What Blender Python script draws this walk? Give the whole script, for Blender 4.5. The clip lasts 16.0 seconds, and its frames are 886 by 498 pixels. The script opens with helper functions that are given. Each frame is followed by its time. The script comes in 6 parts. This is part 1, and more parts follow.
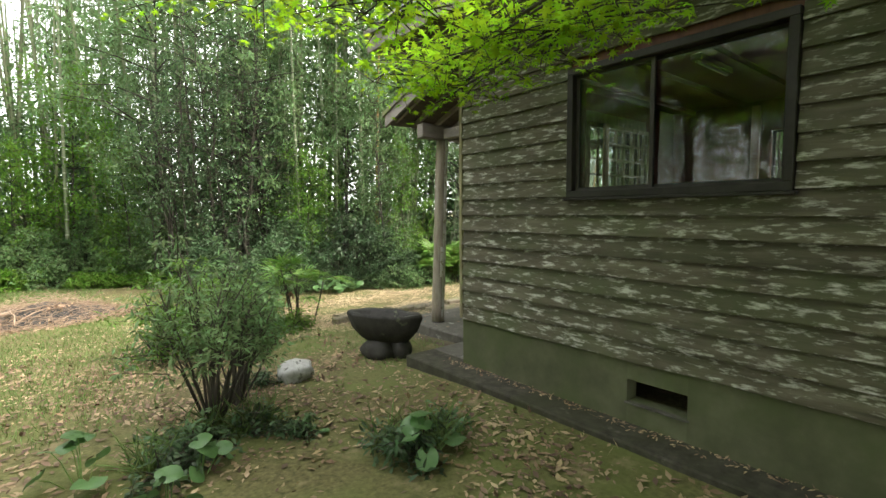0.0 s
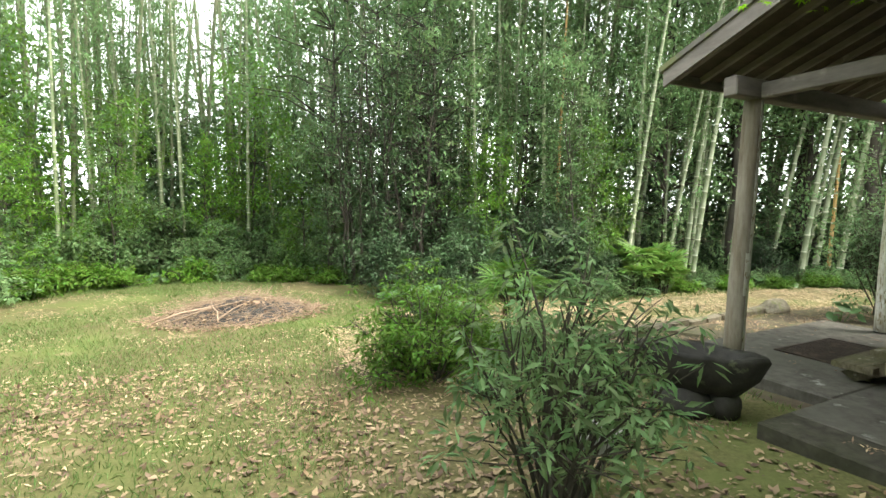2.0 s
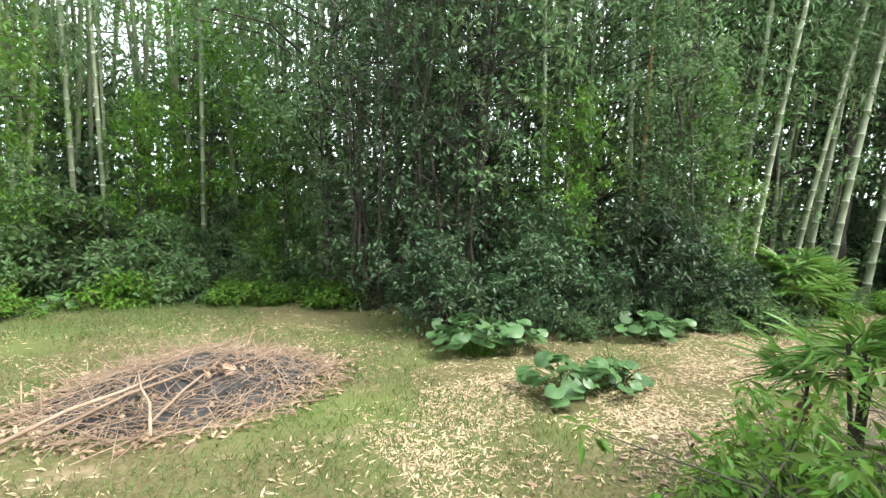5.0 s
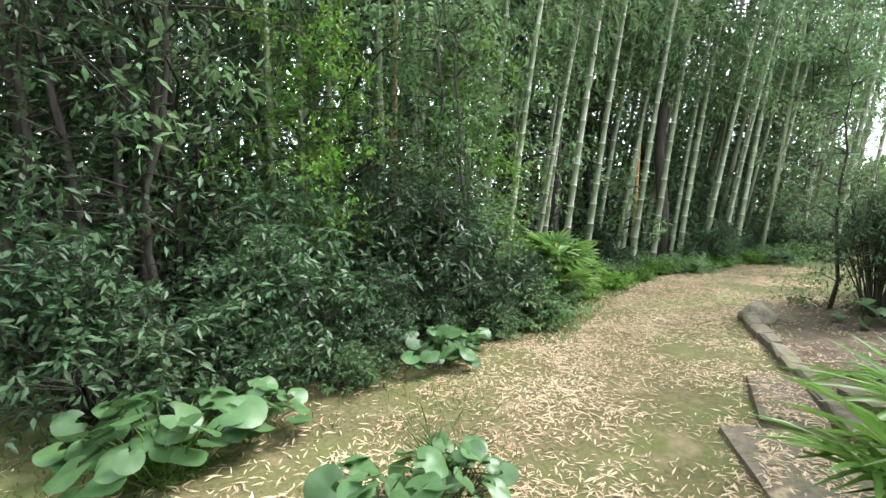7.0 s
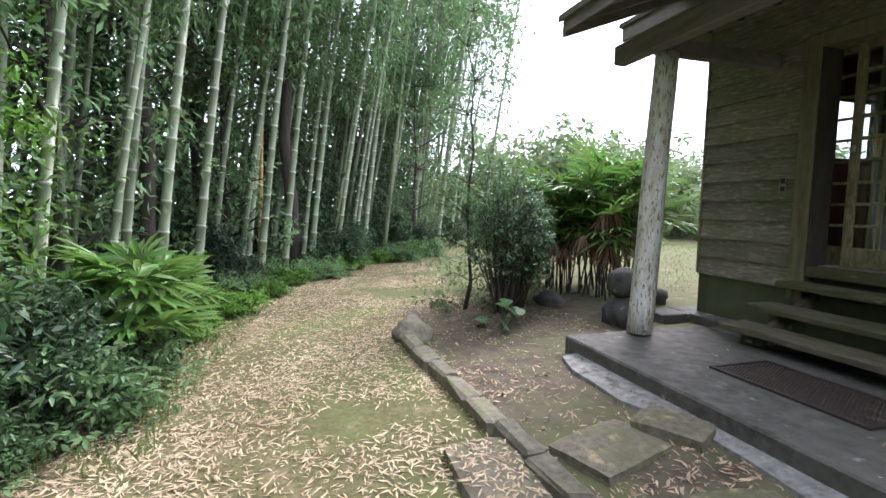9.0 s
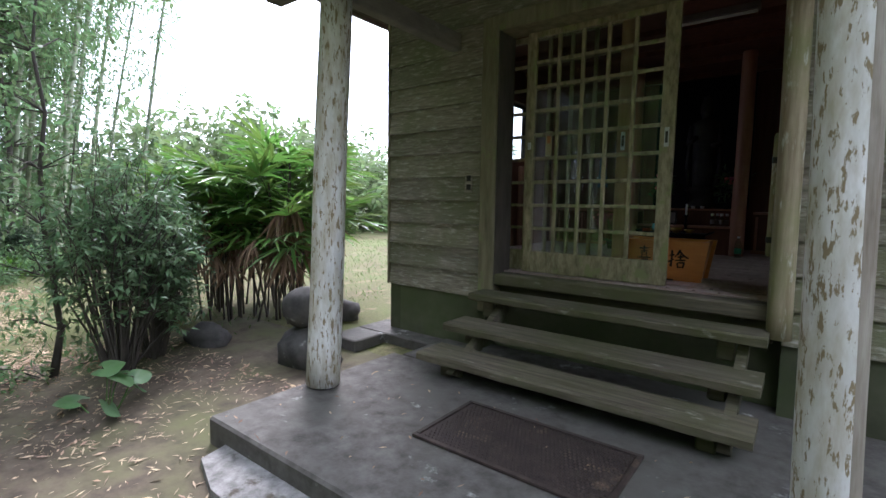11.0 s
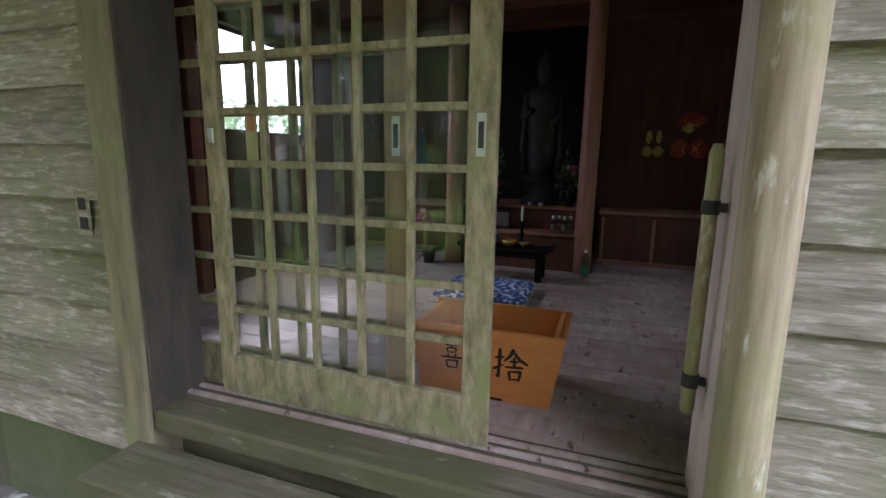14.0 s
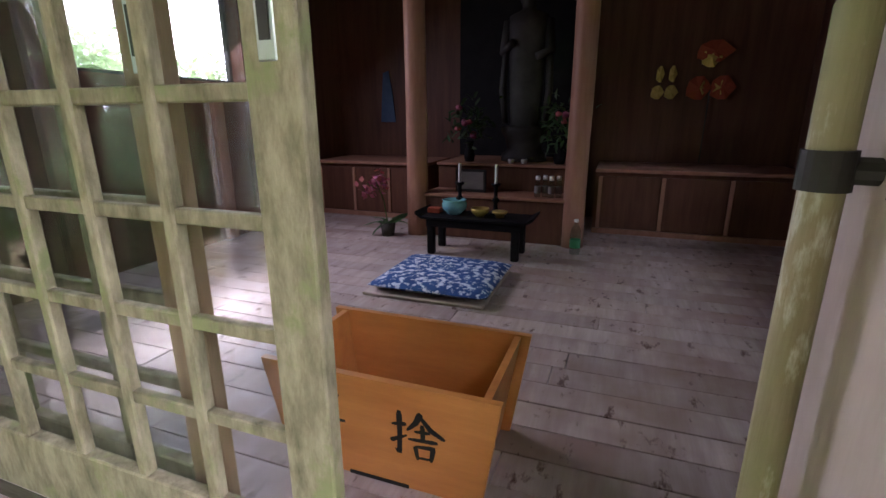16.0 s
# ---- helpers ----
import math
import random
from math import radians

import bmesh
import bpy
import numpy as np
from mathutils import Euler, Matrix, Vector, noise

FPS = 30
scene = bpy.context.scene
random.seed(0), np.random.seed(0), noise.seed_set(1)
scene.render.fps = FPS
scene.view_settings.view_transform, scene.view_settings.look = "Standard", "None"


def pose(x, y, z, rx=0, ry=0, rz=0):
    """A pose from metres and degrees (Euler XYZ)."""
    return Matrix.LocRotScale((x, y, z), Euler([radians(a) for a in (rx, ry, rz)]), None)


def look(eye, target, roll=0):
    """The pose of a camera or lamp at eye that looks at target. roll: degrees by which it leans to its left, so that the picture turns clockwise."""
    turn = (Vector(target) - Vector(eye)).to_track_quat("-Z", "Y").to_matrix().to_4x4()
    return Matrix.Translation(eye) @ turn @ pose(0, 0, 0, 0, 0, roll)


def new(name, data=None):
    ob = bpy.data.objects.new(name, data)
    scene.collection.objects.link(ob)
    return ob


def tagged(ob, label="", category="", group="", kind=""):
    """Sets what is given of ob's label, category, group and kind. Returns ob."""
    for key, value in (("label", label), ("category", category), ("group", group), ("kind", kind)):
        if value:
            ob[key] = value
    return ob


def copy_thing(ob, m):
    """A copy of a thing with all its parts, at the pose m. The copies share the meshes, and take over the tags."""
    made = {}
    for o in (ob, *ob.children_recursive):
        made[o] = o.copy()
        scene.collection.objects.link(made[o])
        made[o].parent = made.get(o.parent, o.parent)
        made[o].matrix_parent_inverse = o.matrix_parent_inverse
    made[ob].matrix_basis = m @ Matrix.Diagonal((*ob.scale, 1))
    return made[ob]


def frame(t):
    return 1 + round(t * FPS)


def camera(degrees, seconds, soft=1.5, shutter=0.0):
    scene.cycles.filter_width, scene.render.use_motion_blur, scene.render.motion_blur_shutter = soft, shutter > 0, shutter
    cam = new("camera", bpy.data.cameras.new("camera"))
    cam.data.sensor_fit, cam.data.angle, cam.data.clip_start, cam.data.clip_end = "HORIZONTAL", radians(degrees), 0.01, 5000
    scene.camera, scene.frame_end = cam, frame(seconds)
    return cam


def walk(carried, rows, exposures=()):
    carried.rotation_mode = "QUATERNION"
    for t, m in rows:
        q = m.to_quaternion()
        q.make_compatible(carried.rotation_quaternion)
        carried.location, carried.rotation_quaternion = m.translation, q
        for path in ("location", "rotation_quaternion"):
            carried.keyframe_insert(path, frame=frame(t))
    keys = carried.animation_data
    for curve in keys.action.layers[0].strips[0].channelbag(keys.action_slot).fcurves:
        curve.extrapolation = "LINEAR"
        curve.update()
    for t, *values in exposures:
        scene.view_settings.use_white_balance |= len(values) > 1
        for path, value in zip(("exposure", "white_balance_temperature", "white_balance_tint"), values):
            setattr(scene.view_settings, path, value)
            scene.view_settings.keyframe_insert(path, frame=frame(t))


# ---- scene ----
cam = camera(86.3, 16.0)
PATH = [
    (0, (-0.296, -1.076, 1.579), (0.967, 0.466, 1.421), -0.4),
    (0.5, (-0.403, -0.572, 1.595), (0.693, 1.092, 1.419), -0.4),
    (1, (-0.506, -0.039, 1.501), (0.434, 1.717, 1.321), -0.2),
    (1.5, (-0.737, 0.562, 1.489), (0.136, 2.354, 1.328), 0.2),
    (2, (-0.822, 1.267, 1.492), (0.029, 3.07, 1.33), 0.1),
    (2.5, (-0.847, 1.991, 1.498), (-0.013, 3.801, 1.331), 0.1),
    (3, (-0.941, 2.643, 1.428), (-0.107, 4.453, 1.257), -0.0),
    (3.2, (-0.998, 2.948, 1.454), (-0.156, 4.754, 1.282), 0.1),
    (5.3, (-0.652, 5.722, 1.375), (0.445, 7.385, 1.195), 0.6),
    (5.5, (-0.567, 5.966, 1.339), (0.602, 7.579, 1.167), 0.5),
    (6, (-0.257, 6.493, 1.335), (1.11, 7.945, 1.177), 0.4),
    (6.5, (0.223, 6.969, 1.341), (1.811, 8.17, 1.152), 0.2),
    (7, (0.786, 7.353, 1.208), (2.576, 8.225, 1.019), 0.2),
    (7.5, (1.376, 7.59, 1.163), (3.307, 8.074, 0.978), 0.9),
    (8, (1.95, 7.662, 1.193), (3.939, 7.76, 1.009), 1.0),
    (8.5, (2.534, 7.644, 1.201), (4.512, 7.408, 1.018), 0.9),
    (9, (3.069, 7.535, 1.158), (4.971, 6.944, 0.981), 0.9),
    (9.5, (3.569, 7.312, 1.165), (5.311, 6.347, 0.985), 0.6),
    (10, (4.019, 7.019, 1.193), (5.541, 5.735, 1.006), 0.3),
    (10.2, (4.12, 6.924, 1.182), (5.568, 5.557, 0.994), 0.3),
    (12.5, (4.271, 5.09, 1.471), (5.199, 3.335, 1.23), 1.1),
    (13, (4.355, 4.73, 1.482), (5.183, 2.932, 1.185), 0.3),
    (13.3, (4.551, 4.448, 1.52), (5.299, 2.623, 1.189), 0.3),
    (13.5, (4.66, 4.316, 1.641), (5.368, 2.481, 1.281), 0.2),
    (14, (4.678, 4.079, 1.681), (5.335, 2.227, 1.308), 0.9),
    (14.5, (4.703, 3.832, 1.702), (5.31, 1.966, 1.314), 0.4),
    (15, (4.666, 3.59, 1.671), (5.246, 1.722, 1.255), 0.3),
    (15.5, (4.651, 3.3, 1.651), (5.265, 1.457, 1.176), -0.4),
    (16, (4.607, 3.151, 1.614), (5.278, 1.347, 1.071), -0.3),
]
EXPOSURES = [(0, 1.25, 7000, 10), (1.0, 1.45, 7100, 8), (1.5, 1.4, 7000, 6), (2.5, 1.2, 6700, 6), (5.5, 1.1, 6300, 10), (7.0, 1.1, 6100, 14), (8.0, 1.0, 5900, 18), (10.0, 0.95, 5750, 22), (12.5, 2.0, 5500, 26), (13.5, 2.6, 5600, 31), (14.5, 2.85, 5800, 35), (16.0, 3.4, 5900, 38)]
walk(cam, [(t, look(eye, target, roll)) for t, eye, target, roll in PATH], EXPOSURES)

# ---------- world and light ----------
world = bpy.data.worlds.new("overcast_sky")
scene.world = world
world.use_nodes = True
wn = world.node_tree
sky = wn.nodes.new("ShaderNodeTexSky")
sky.sky_type = "NISHITA"
sky.sun_disc = False
sky.sun_elevation, sky.sun_rotation = radians(48), radians(138)
sky.air_density, sky.dust_density, sky.ozone_density = 1.0, 6.0, 1.0
whiten = wn.nodes.new("ShaderNodeMix")
whiten.data_type = "RGBA"
whiten.inputs["Factor"].default_value = 0.8
whiten.inputs["B"].default_value = (13.0, 13.6, 14.2, 1)
wn.links.new(sky.outputs[0], whiten.inputs["A"])
wn.links.new(whiten.outputs["Result"], wn.nodes["Background"].inputs["Color"])
wn.nodes["Background"].inputs["Strength"].default_value = 0.15
sun = new("sun", bpy.data.lights.new("sun", "SUN"))
sun.data.energy, sun.data.angle, sun.data.color = 3.4, radians(22), (1.0, 0.96, 0.9)
sun.matrix_world = pose(0, 0, 20, 42, 0, 42)
glow = new("window_daylight", bpy.data.lights.new("window_daylight", "AREA"))
glow.data.shape, glow.data.size, glow.data.size_y = "RECTANGLE", 1.3, 0.8
glow.data.energy, glow.data.color = 2.5, (0.9, 0.96, 1.0)
glow.matrix_world = look((7.66, 0.54, 2.3), (6.2, 1.0, 0.0))


# ---------- materials ----------
def mat(name, lo, hi, scale=(6, 6, 6), rough=0.8, bump=0.3, detail=6, spots=None, spot_at=0.6, spot_scale=(3, 3, 3),
        vary=0.25, coords="Object", metal=0.0, translucent=0.0, hue=0.0, spec=0.3, edge=0.08, stain=None, stain_scale=1.2):
    m = bpy.data.materials.new(name)
    m.use_nodes = True
    nt = m.node_tree
    N, L = nt.nodes, nt.links
    b = N["Principled BSDF"]
    tc = N.new("ShaderNodeTexCoord")
    info = N.new("ShaderNodeObjectInfo")
    geo = N.new("ShaderNodeNewGeometry")

    def noise_at(sc, det):
        mp = N.new("ShaderNodeMapping")
        mp.inputs["Scale"].default_value = sc
        add = N.new("ShaderNodeVectorMath")
        add.operation = "MULTIPLY_ADD"
        L.new(info.outputs["Random"], add.inputs[0])
        add.inputs[1].default_value = (37, 53, 71)
        L.new(tc.outputs[coords] if coords != "World" else geo.outputs["Position"], add.inputs[2])
        L.new(add.outputs[0], mp.inputs["Vector"])
        n = N.new("ShaderNodeTexNoise")
        n.inputs["Scale"].default_value = 1
        n.inputs["Detail"].default_value = det
        n.inputs["Roughness"].default_value = 0.65
        L.new(mp.outputs[0], n.inputs["Vector"])
        return n

    def mix(fac, a, c):
        x = N.new("ShaderNodeMix")
        x.data_type = "RGBA"
        for sock, v in ((x.inputs["Factor"], fac), (x.inputs["A"], a), (x.inputs["B"], c)):
            if isinstance(v, tuple):
                sock.default_value = (*v, 1)
            elif isinstance(v, float):
                sock.default_value = v
            else:
                L.new(v, sock)
        return x.outputs["Result"]

    def ramp(src, a, c):
        r = N.new("ShaderNodeMapRange")
        r.inputs["From Min"].default_value, r.inputs["From Max"].default_value = a, c
        L.new(src, r.inputs["Value"])
        return r.outputs["Result"]

    n1 = noise_at(scale, detail)
    col = mix(ramp(n1.outputs["Fac"], 0.3, 0.7), tuple(lo), tuple(hi))
    if stain:
        n3 = noise_at((stain_scale,) * 3 if not isinstance(stain_scale, tuple) else stain_scale, 4)
        col = mix(ramp(n3.outputs["Fac"], 0.42, 0.68), col, tuple(stain))
    if spots:
        n2 = noise_at(spot_scale, 8)
        col = mix(ramp(n2.outputs["Fac"], spot_at, spot_at + edge), col, tuple(spots))
    hsv = N.new("ShaderNodeHueSaturation")
    rnd = N.new("ShaderNodeMath")
    rnd.operation = "ADD"
    L.new(info.outputs["Random"], rnd.inputs[0])
    L.new(geo.outputs["Random Per Island"], rnd.inputs[1])
    v = ramp(rnd.outputs[0], 0.0, 2.0)
    vr = N.new("ShaderNodeMapRange")
    vr.inputs["To Min"].default_value, vr.inputs["To Max"].default_value = 1 - vary * 1.4, 1 + vary * 1.4
    L.new(v, vr.inputs["Value"])
    L.new(vr.outputs[0], hsv.inputs["Value"])
    if hue:
        hr = N.new("ShaderNodeMapRange")
        hr.inputs["To Min"].default_value, hr.inputs["To Max"].default_value = 0.5 - hue, 0.5 + hue
        L.new(geo.outputs["Random Per Island"], hr.inputs["Value"])
        L.new(hr.outputs[0], hsv.inputs["Hue"])
    L.new(col, hsv.inputs["Color"])
    L.new(hsv.outputs[0], b.inputs["Base Color"])
    b.inputs["Roughness"].default_value = rough
    b.inputs["Metallic"].default_value = metal
    b.inputs["Specular IOR Level"].default_value = spec
    if bump:
        bp = N.new("ShaderNodeBump")
        bp.inputs["Strength"].default_value = bump
        bp.inputs["Distance"].default_value = 0.01
        L.new(n1.outputs["Fac"], bp.inputs["Height"])
        L.new(bp.outputs[0], b.inputs["Normal"])
    if translucent:
        tr = N.new("ShaderNodeBsdfTranslucent")
        L.new(hsv.outputs[0], tr.inputs["Color"])
        ms = N.new("ShaderNodeMixShader")
        ms.inputs[0].default_value = translucent
        L.new(b.outputs[0], ms.inputs[1])
        L.new(tr.outputs[0], ms.inputs[2])
        L.new(ms.outputs[0], N["Material Output"].inputs["Surface"])
    return m


def glass_mat(name, tint=(0.9, 0.93, 0.92), rough=0.02, clear=0.82):
    m = bpy.data.materials.new(name)
    m.use_nodes = True
    N, L = m.node_tree.nodes, m.node_tree.links
    b = N["Principled BSDF"]
    b.inputs["Base Color"].default_value = (*tint, 1)
    b.inputs["Roughness"].default_value = rough
    b.inputs["Transmission Weight"].default_value = 1.0
    b.inputs["IOR"].default_value = 1.45
    tr = N.new("ShaderNodeBsdfTransparent")
    tr.inputs["Color"].default_value = (*tint, 1)
    gl = N.new("ShaderNodeBsdfGlossy")
    gl.inputs["Roughness"].default_value = rough
    lw = N.new("ShaderNodeLayerWeight")
    lw.inputs["Blend"].default_value = 0.5
    pw = N.new("ShaderNodeMath")
    pw.operation = "POWER"
    pw.inputs[1].default_value = 5
    L.new(lw.outputs["Facing"], pw.inputs[0])
    fr = N.new("ShaderNodeMapRange")
    fr.inputs["To Min"].default_value, fr.inputs["To Max"].default_value = 0.04, 1.0
    L.new(pw.outputs[0], fr.inputs["Value"])
    ms = N.new("ShaderNodeMixShader")
    L.new(fr.outputs[0], ms.inputs[0])
    L.new(tr.outputs[0], ms.inputs[1])
    L.new(gl.outputs[0], ms.inputs[2])
    L.new(ms.outputs[0], N["Material Output"].inputs["Surface"])
    return m


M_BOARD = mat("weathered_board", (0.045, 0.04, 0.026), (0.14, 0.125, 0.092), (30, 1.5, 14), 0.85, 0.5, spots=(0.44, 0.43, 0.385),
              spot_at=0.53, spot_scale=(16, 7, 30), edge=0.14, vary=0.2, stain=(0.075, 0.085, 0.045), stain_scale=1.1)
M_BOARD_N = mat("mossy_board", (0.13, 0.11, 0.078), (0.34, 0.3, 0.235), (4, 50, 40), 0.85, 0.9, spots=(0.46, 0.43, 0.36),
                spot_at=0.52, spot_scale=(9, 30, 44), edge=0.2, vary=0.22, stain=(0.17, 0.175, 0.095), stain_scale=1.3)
M_TRIM = mat("mossy_timber", (0.13, 0.115, 0.065), (0.27, 0.24, 0.15), (14, 14, 2), 0.8, 0.4, spots=(0.2, 0.22, 0.1), spot_at=0.56,
             spot_scale=(5, 5, 3), vary=0.08)
M_LATTICE = mat("lattice_timber", (0.13, 0.112, 0.056), (0.38, 0.33, 0.205), (26, 26, 9), 0.75, 0.7, spots=(0.22, 0.23, 0.1), spot_at=0.55,
                spot_scale=(7, 7, 5), vary=0.1)
M_POST = mat("peeling_post", (0.5, 0.49, 0.44), (0.74, 0.73, 0.7), (10, 10, 2.5), 0.8, 0.5, spots=(0.24, 0.19, 0.11), spot_at=0.55,
             spot_scale=(44, 44, 12), vary=0.05, edge=0.03, stain=(0.42, 0.38, 0.28), stain_scale=(14, 14, 4))
M_POST_WEST = mat("brown_post_wood", (0.12, 0.095, 0.07), (0.26, 0.22, 0.17), (26, 26, 2.2), 0.85, 0.5, vary=0.05, stain=(0.3, 0.27, 0.22), stain_scale=(9, 9, 2))
M_LOG = mat("log_post", (0.22, 0.17, 0.1), (0.46, 0.38, 0.26), (26, 26, 2.2), 0.8, 0.6, spots=(0.55, 0.53, 0.43), spot_at=0.585,
            spot_scale=(16, 16, 4), vary=0.05, stain=(0.26, 0.26, 0.12), stain_scale=2.0)
M_STILE = mat("sheltered_stile", (0.26, 0.16, 0.08), (0.42, 0.28, 0.16), (20, 20, 2), 0.7, 0.3, vary=0.05)
M_PALE = mat("pale_jamb", (0.42, 0.34, 0.28), (0.55, 0.46, 0.4), (12, 12, 2), 0.7, 0.2, vary=0.05)
M_BEAM = mat("grey_beam", (0.16, 0.14, 0.13), (0.27, 0.24, 0.22), (3, 3, 12), 0.85, 0.3, spots=(0.34, 0.32, 0.29), spot_at=0.6, vary=0.1)
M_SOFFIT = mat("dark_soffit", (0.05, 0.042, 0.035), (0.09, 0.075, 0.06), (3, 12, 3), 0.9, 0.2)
M_ROOF = mat("roof_metal", (0.09, 0.085, 0.07), (0.16, 0.15, 0.13), (4, 4, 4), 0.7, 0.2, spots=(0.14, 0.15, 0.07), spot_at=0.55)
M_PLINTH = mat("stained_plinth", (0.075, 0.08, 0.045), (0.14, 0.145, 0.088), (2.5, 2.5, 2.5), 0.9, 0.2, stain=(0.085, 0.105, 0.045), stain_scale=1.6)
M_CONC = mat("old_concrete", (0.05, 0.045, 0.038), (0.15, 0.14, 0.122), (9, 9, 9), 0.85, 0.7, spots=(0.36, 0.36, 0.34), spot_at=0.62,
             spot_scale=(4, 4, 4), stain=(0.1, 0.095, 0.08), stain_scale=1.4, vary=0.02)
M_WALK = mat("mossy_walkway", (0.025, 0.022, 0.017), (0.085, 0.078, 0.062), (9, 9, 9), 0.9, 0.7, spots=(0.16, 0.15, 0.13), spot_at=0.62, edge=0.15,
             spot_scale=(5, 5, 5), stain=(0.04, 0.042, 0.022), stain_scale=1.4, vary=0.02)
M_STONE = mat("mossy_stone", (0.1, 0.09, 0.065), (0.24, 0.21, 0.155), (18, 18, 18), 0.9, 0.9, spots=(0.15, 0.16, 0.065), spot_at=0.53, edge=0.14,
              spot_scale=(7, 7, 7), vary=0.2)
M_SLABSTONE = mat("stepping_slab", (0.09, 0.075, 0.052), (0.21, 0.18, 0.13), (20, 20, 20), 0.9, 0.9, spots=(0.32, 0.26, 0.16), spot_at=0.56, edge=0.12,
                  spot_scale=(6, 6, 6), vary=0.15, stain=(0.11, 0.115, 0.05), stain_scale=3)
M_FOOT = mat("broken_concrete", (0.1, 0.096, 0.085), (0.28, 0.27, 0.25), (14, 14, 14), 0.9, 0.9, spots=(0.07, 0.06, 0.045), spot_at=0.58, spot_scale=(5, 5, 5))
M_ROCK = mat("dark_rock", (0.035, 0.033, 0.03), (0.1, 0.095, 0.085), (6, 6, 6), 0.85, 0.8, spots=(0.3, 0.3, 0.27), spot_at=0.63,
             spot_scale=(6, 6, 6), vary=0.1)
M_ROCKL = mat("pale_rock", (0.24, 0.24, 0.23), (0.48, 0.48, 0.46), (9, 9, 9), 0.9, 0.9, spots=(0.09, 0.09, 0.08), spot_at=0.55,
              spot_scale=(9, 9, 9), vary=0.05)
M_STEP = mat("step_plank", (0.06, 0.05, 0.032), (0.2, 0.172, 0.12), (1.8, 34, 20), 0.85, 0.5, spots=(0.33, 0.31, 0.25), spot_at=0.62,
             spot_scale=(5, 14, 14), vary=0.08, edge=0.12, stain=(0.09, 0.09, 0.04), stain_scale=1.5)
M_FLOORW = mat("worn_floor_plank", (0.33, 0.245, 0.215), (0.52, 0.43, 0.4), (18, 1.6, 10), 0.5, 0.3, spots=(0.11, 0.055, 0.04), spot_at=0.59,
               spot_scale=(16, 7, 8), vary=0.14, stain=(0.3, 0.2, 0.16), stain_scale=1.8, spec=0.4)
M_PANEL = mat("red_brown_panel", (0.08, 0.03, 0.016), (0.15, 0.06, 0.034), (14, 14, 1.2), 0.55, 0.15, vary=0.08)
M_PILLAR = mat("cedar_pillar", (0.28, 0.13, 0.08), (0.42, 0.21, 0.14), (12, 12, 1.2), 0.5, 0.15, vary=0.05)
M_BOX = mat("orange_varnish", (0.46, 0.16, 0.035), (0.62, 0.25, 0.06), (2, 14, 12), 0.4, 0.1, vary=0.05, spec=0.5)
M_INK = mat("ink", (0.008, 0.008, 0.008), (0.015, 0.014, 0.013), rough=0.6, bump=0)
M_BLACK = mat("lacquer_and_alcove_black", (0.006, 0.0055, 0.006), (0.012, 0.011, 0.011), rough=0.6, bump=0, spec=0.12)
M_METAL = mat("dull_steel", (0.45, 0.46, 0.43), (0.62, 0.63, 0.6), rough=0.35, bump=0.05, metal=0.85)
M_DARKMETAL = mat("dark_window_frame", (0.02, 0.018, 0.016), (0.045, 0.04, 0.036), rough=0.55, bump=0.05)
M_MAT = mat("rubber_mat", (0.03, 0.022, 0.018), (0.07, 0.05, 0.04), (8, 8, 8), 0.7, 0.3, spots=(0.14, 0.1, 0.07), spot_at=0.6)
M_BLUE = mat("indigo_cloth", (0.02, 0.06, 0.2), (0.03, 0.1, 0.3), (7, 7, 7), 0.9, 0.3, spots=(0.6, 0.65, 0.75), spot_at=0.515,
             spot_scale=(26, 26, 26), edge=0.03, vary=0.02)
M_BASIN = mat("wet_black_stone", (0.012, 0.011, 0.01), (0.04, 0.037, 0.032), (8, 8, 8), 0.7, 0.8, spots=(0.09, 0.095, 0.06), spot_at=0.6,
              spot_scale=(7, 7, 7), vary=0.05)
M_STATUE = mat("bronze_statue", (0.03, 0.028, 0.026), (0.065, 0.06, 0.055), (5, 5, 5), 0.6, 0.15, vary=0.03)
M_CELADON = mat("celadon", (0.13, 0.36, 0.42), (0.2, 0.46, 0.5), rough=0.25, bump=0.05, spec=0.6)
M_GOLD = mat("gilt", (0.5, 0.33, 0.08), (0.7, 0.5, 0.15), rough=0.35, bump=0.05, metal=0.7)
M_WHITE = mat("white_wax", (0.7, 0.69, 0.66), (0.8, 0.79, 0.75), rough=0.5, bump=0)
M_PAPER = mat("yellowed_paper", (0.5, 0.4, 0.18), (0.62, 0.52, 0.28), rough=0.8, bump=0.05)
M_REDCLOTH = mat("red_cloth", (0.25, 0.04, 0.02), (0.4, 0.08, 0.03), rough=0.8, bump=0.1)
M_BLUECLOTH = mat("dull_blue_cloth", (0.04, 0.07, 0.12), (0.07, 0.11, 0.18), rough=0.9, bump=0.1)
M_BAMBOO = mat("bamboo_culm", (0.13, 0.165, 0.09), (0.24, 0.27, 0.165), (3, 3, 1.2), 0.5, 0.1, vary=0.3, spots=(0.4, 0.4, 0.3), spot_at=0.6,
               spot_scale=(3, 3, 3), spec=0.4, hue=0.0)
# Darker copy of the culm colour, carrying the shade deep in the grove.
M_CULM_FAR = mat("shaded_culm", (0.09, 0.11, 0.06), (0.19, 0.2, 0.12), (3, 3, 1.2), 0.6, 0.1, vary=0.4)
M_BAMBOO_Y = mat("yellowed_bamboo", (0.32, 0.2, 0.06), (0.4, 0.27, 0.12), (3, 3, 1.2), 0.5, 0.1, vary=0.1, spots=(0.3, 0.15, 0.06), spot_at=0.6)
M_NODE = mat("pale_node", (0.36, 0.38, 0.28), (0.48, 0.49, 0.38), rough=0.7, bump=0, vary=0.15)
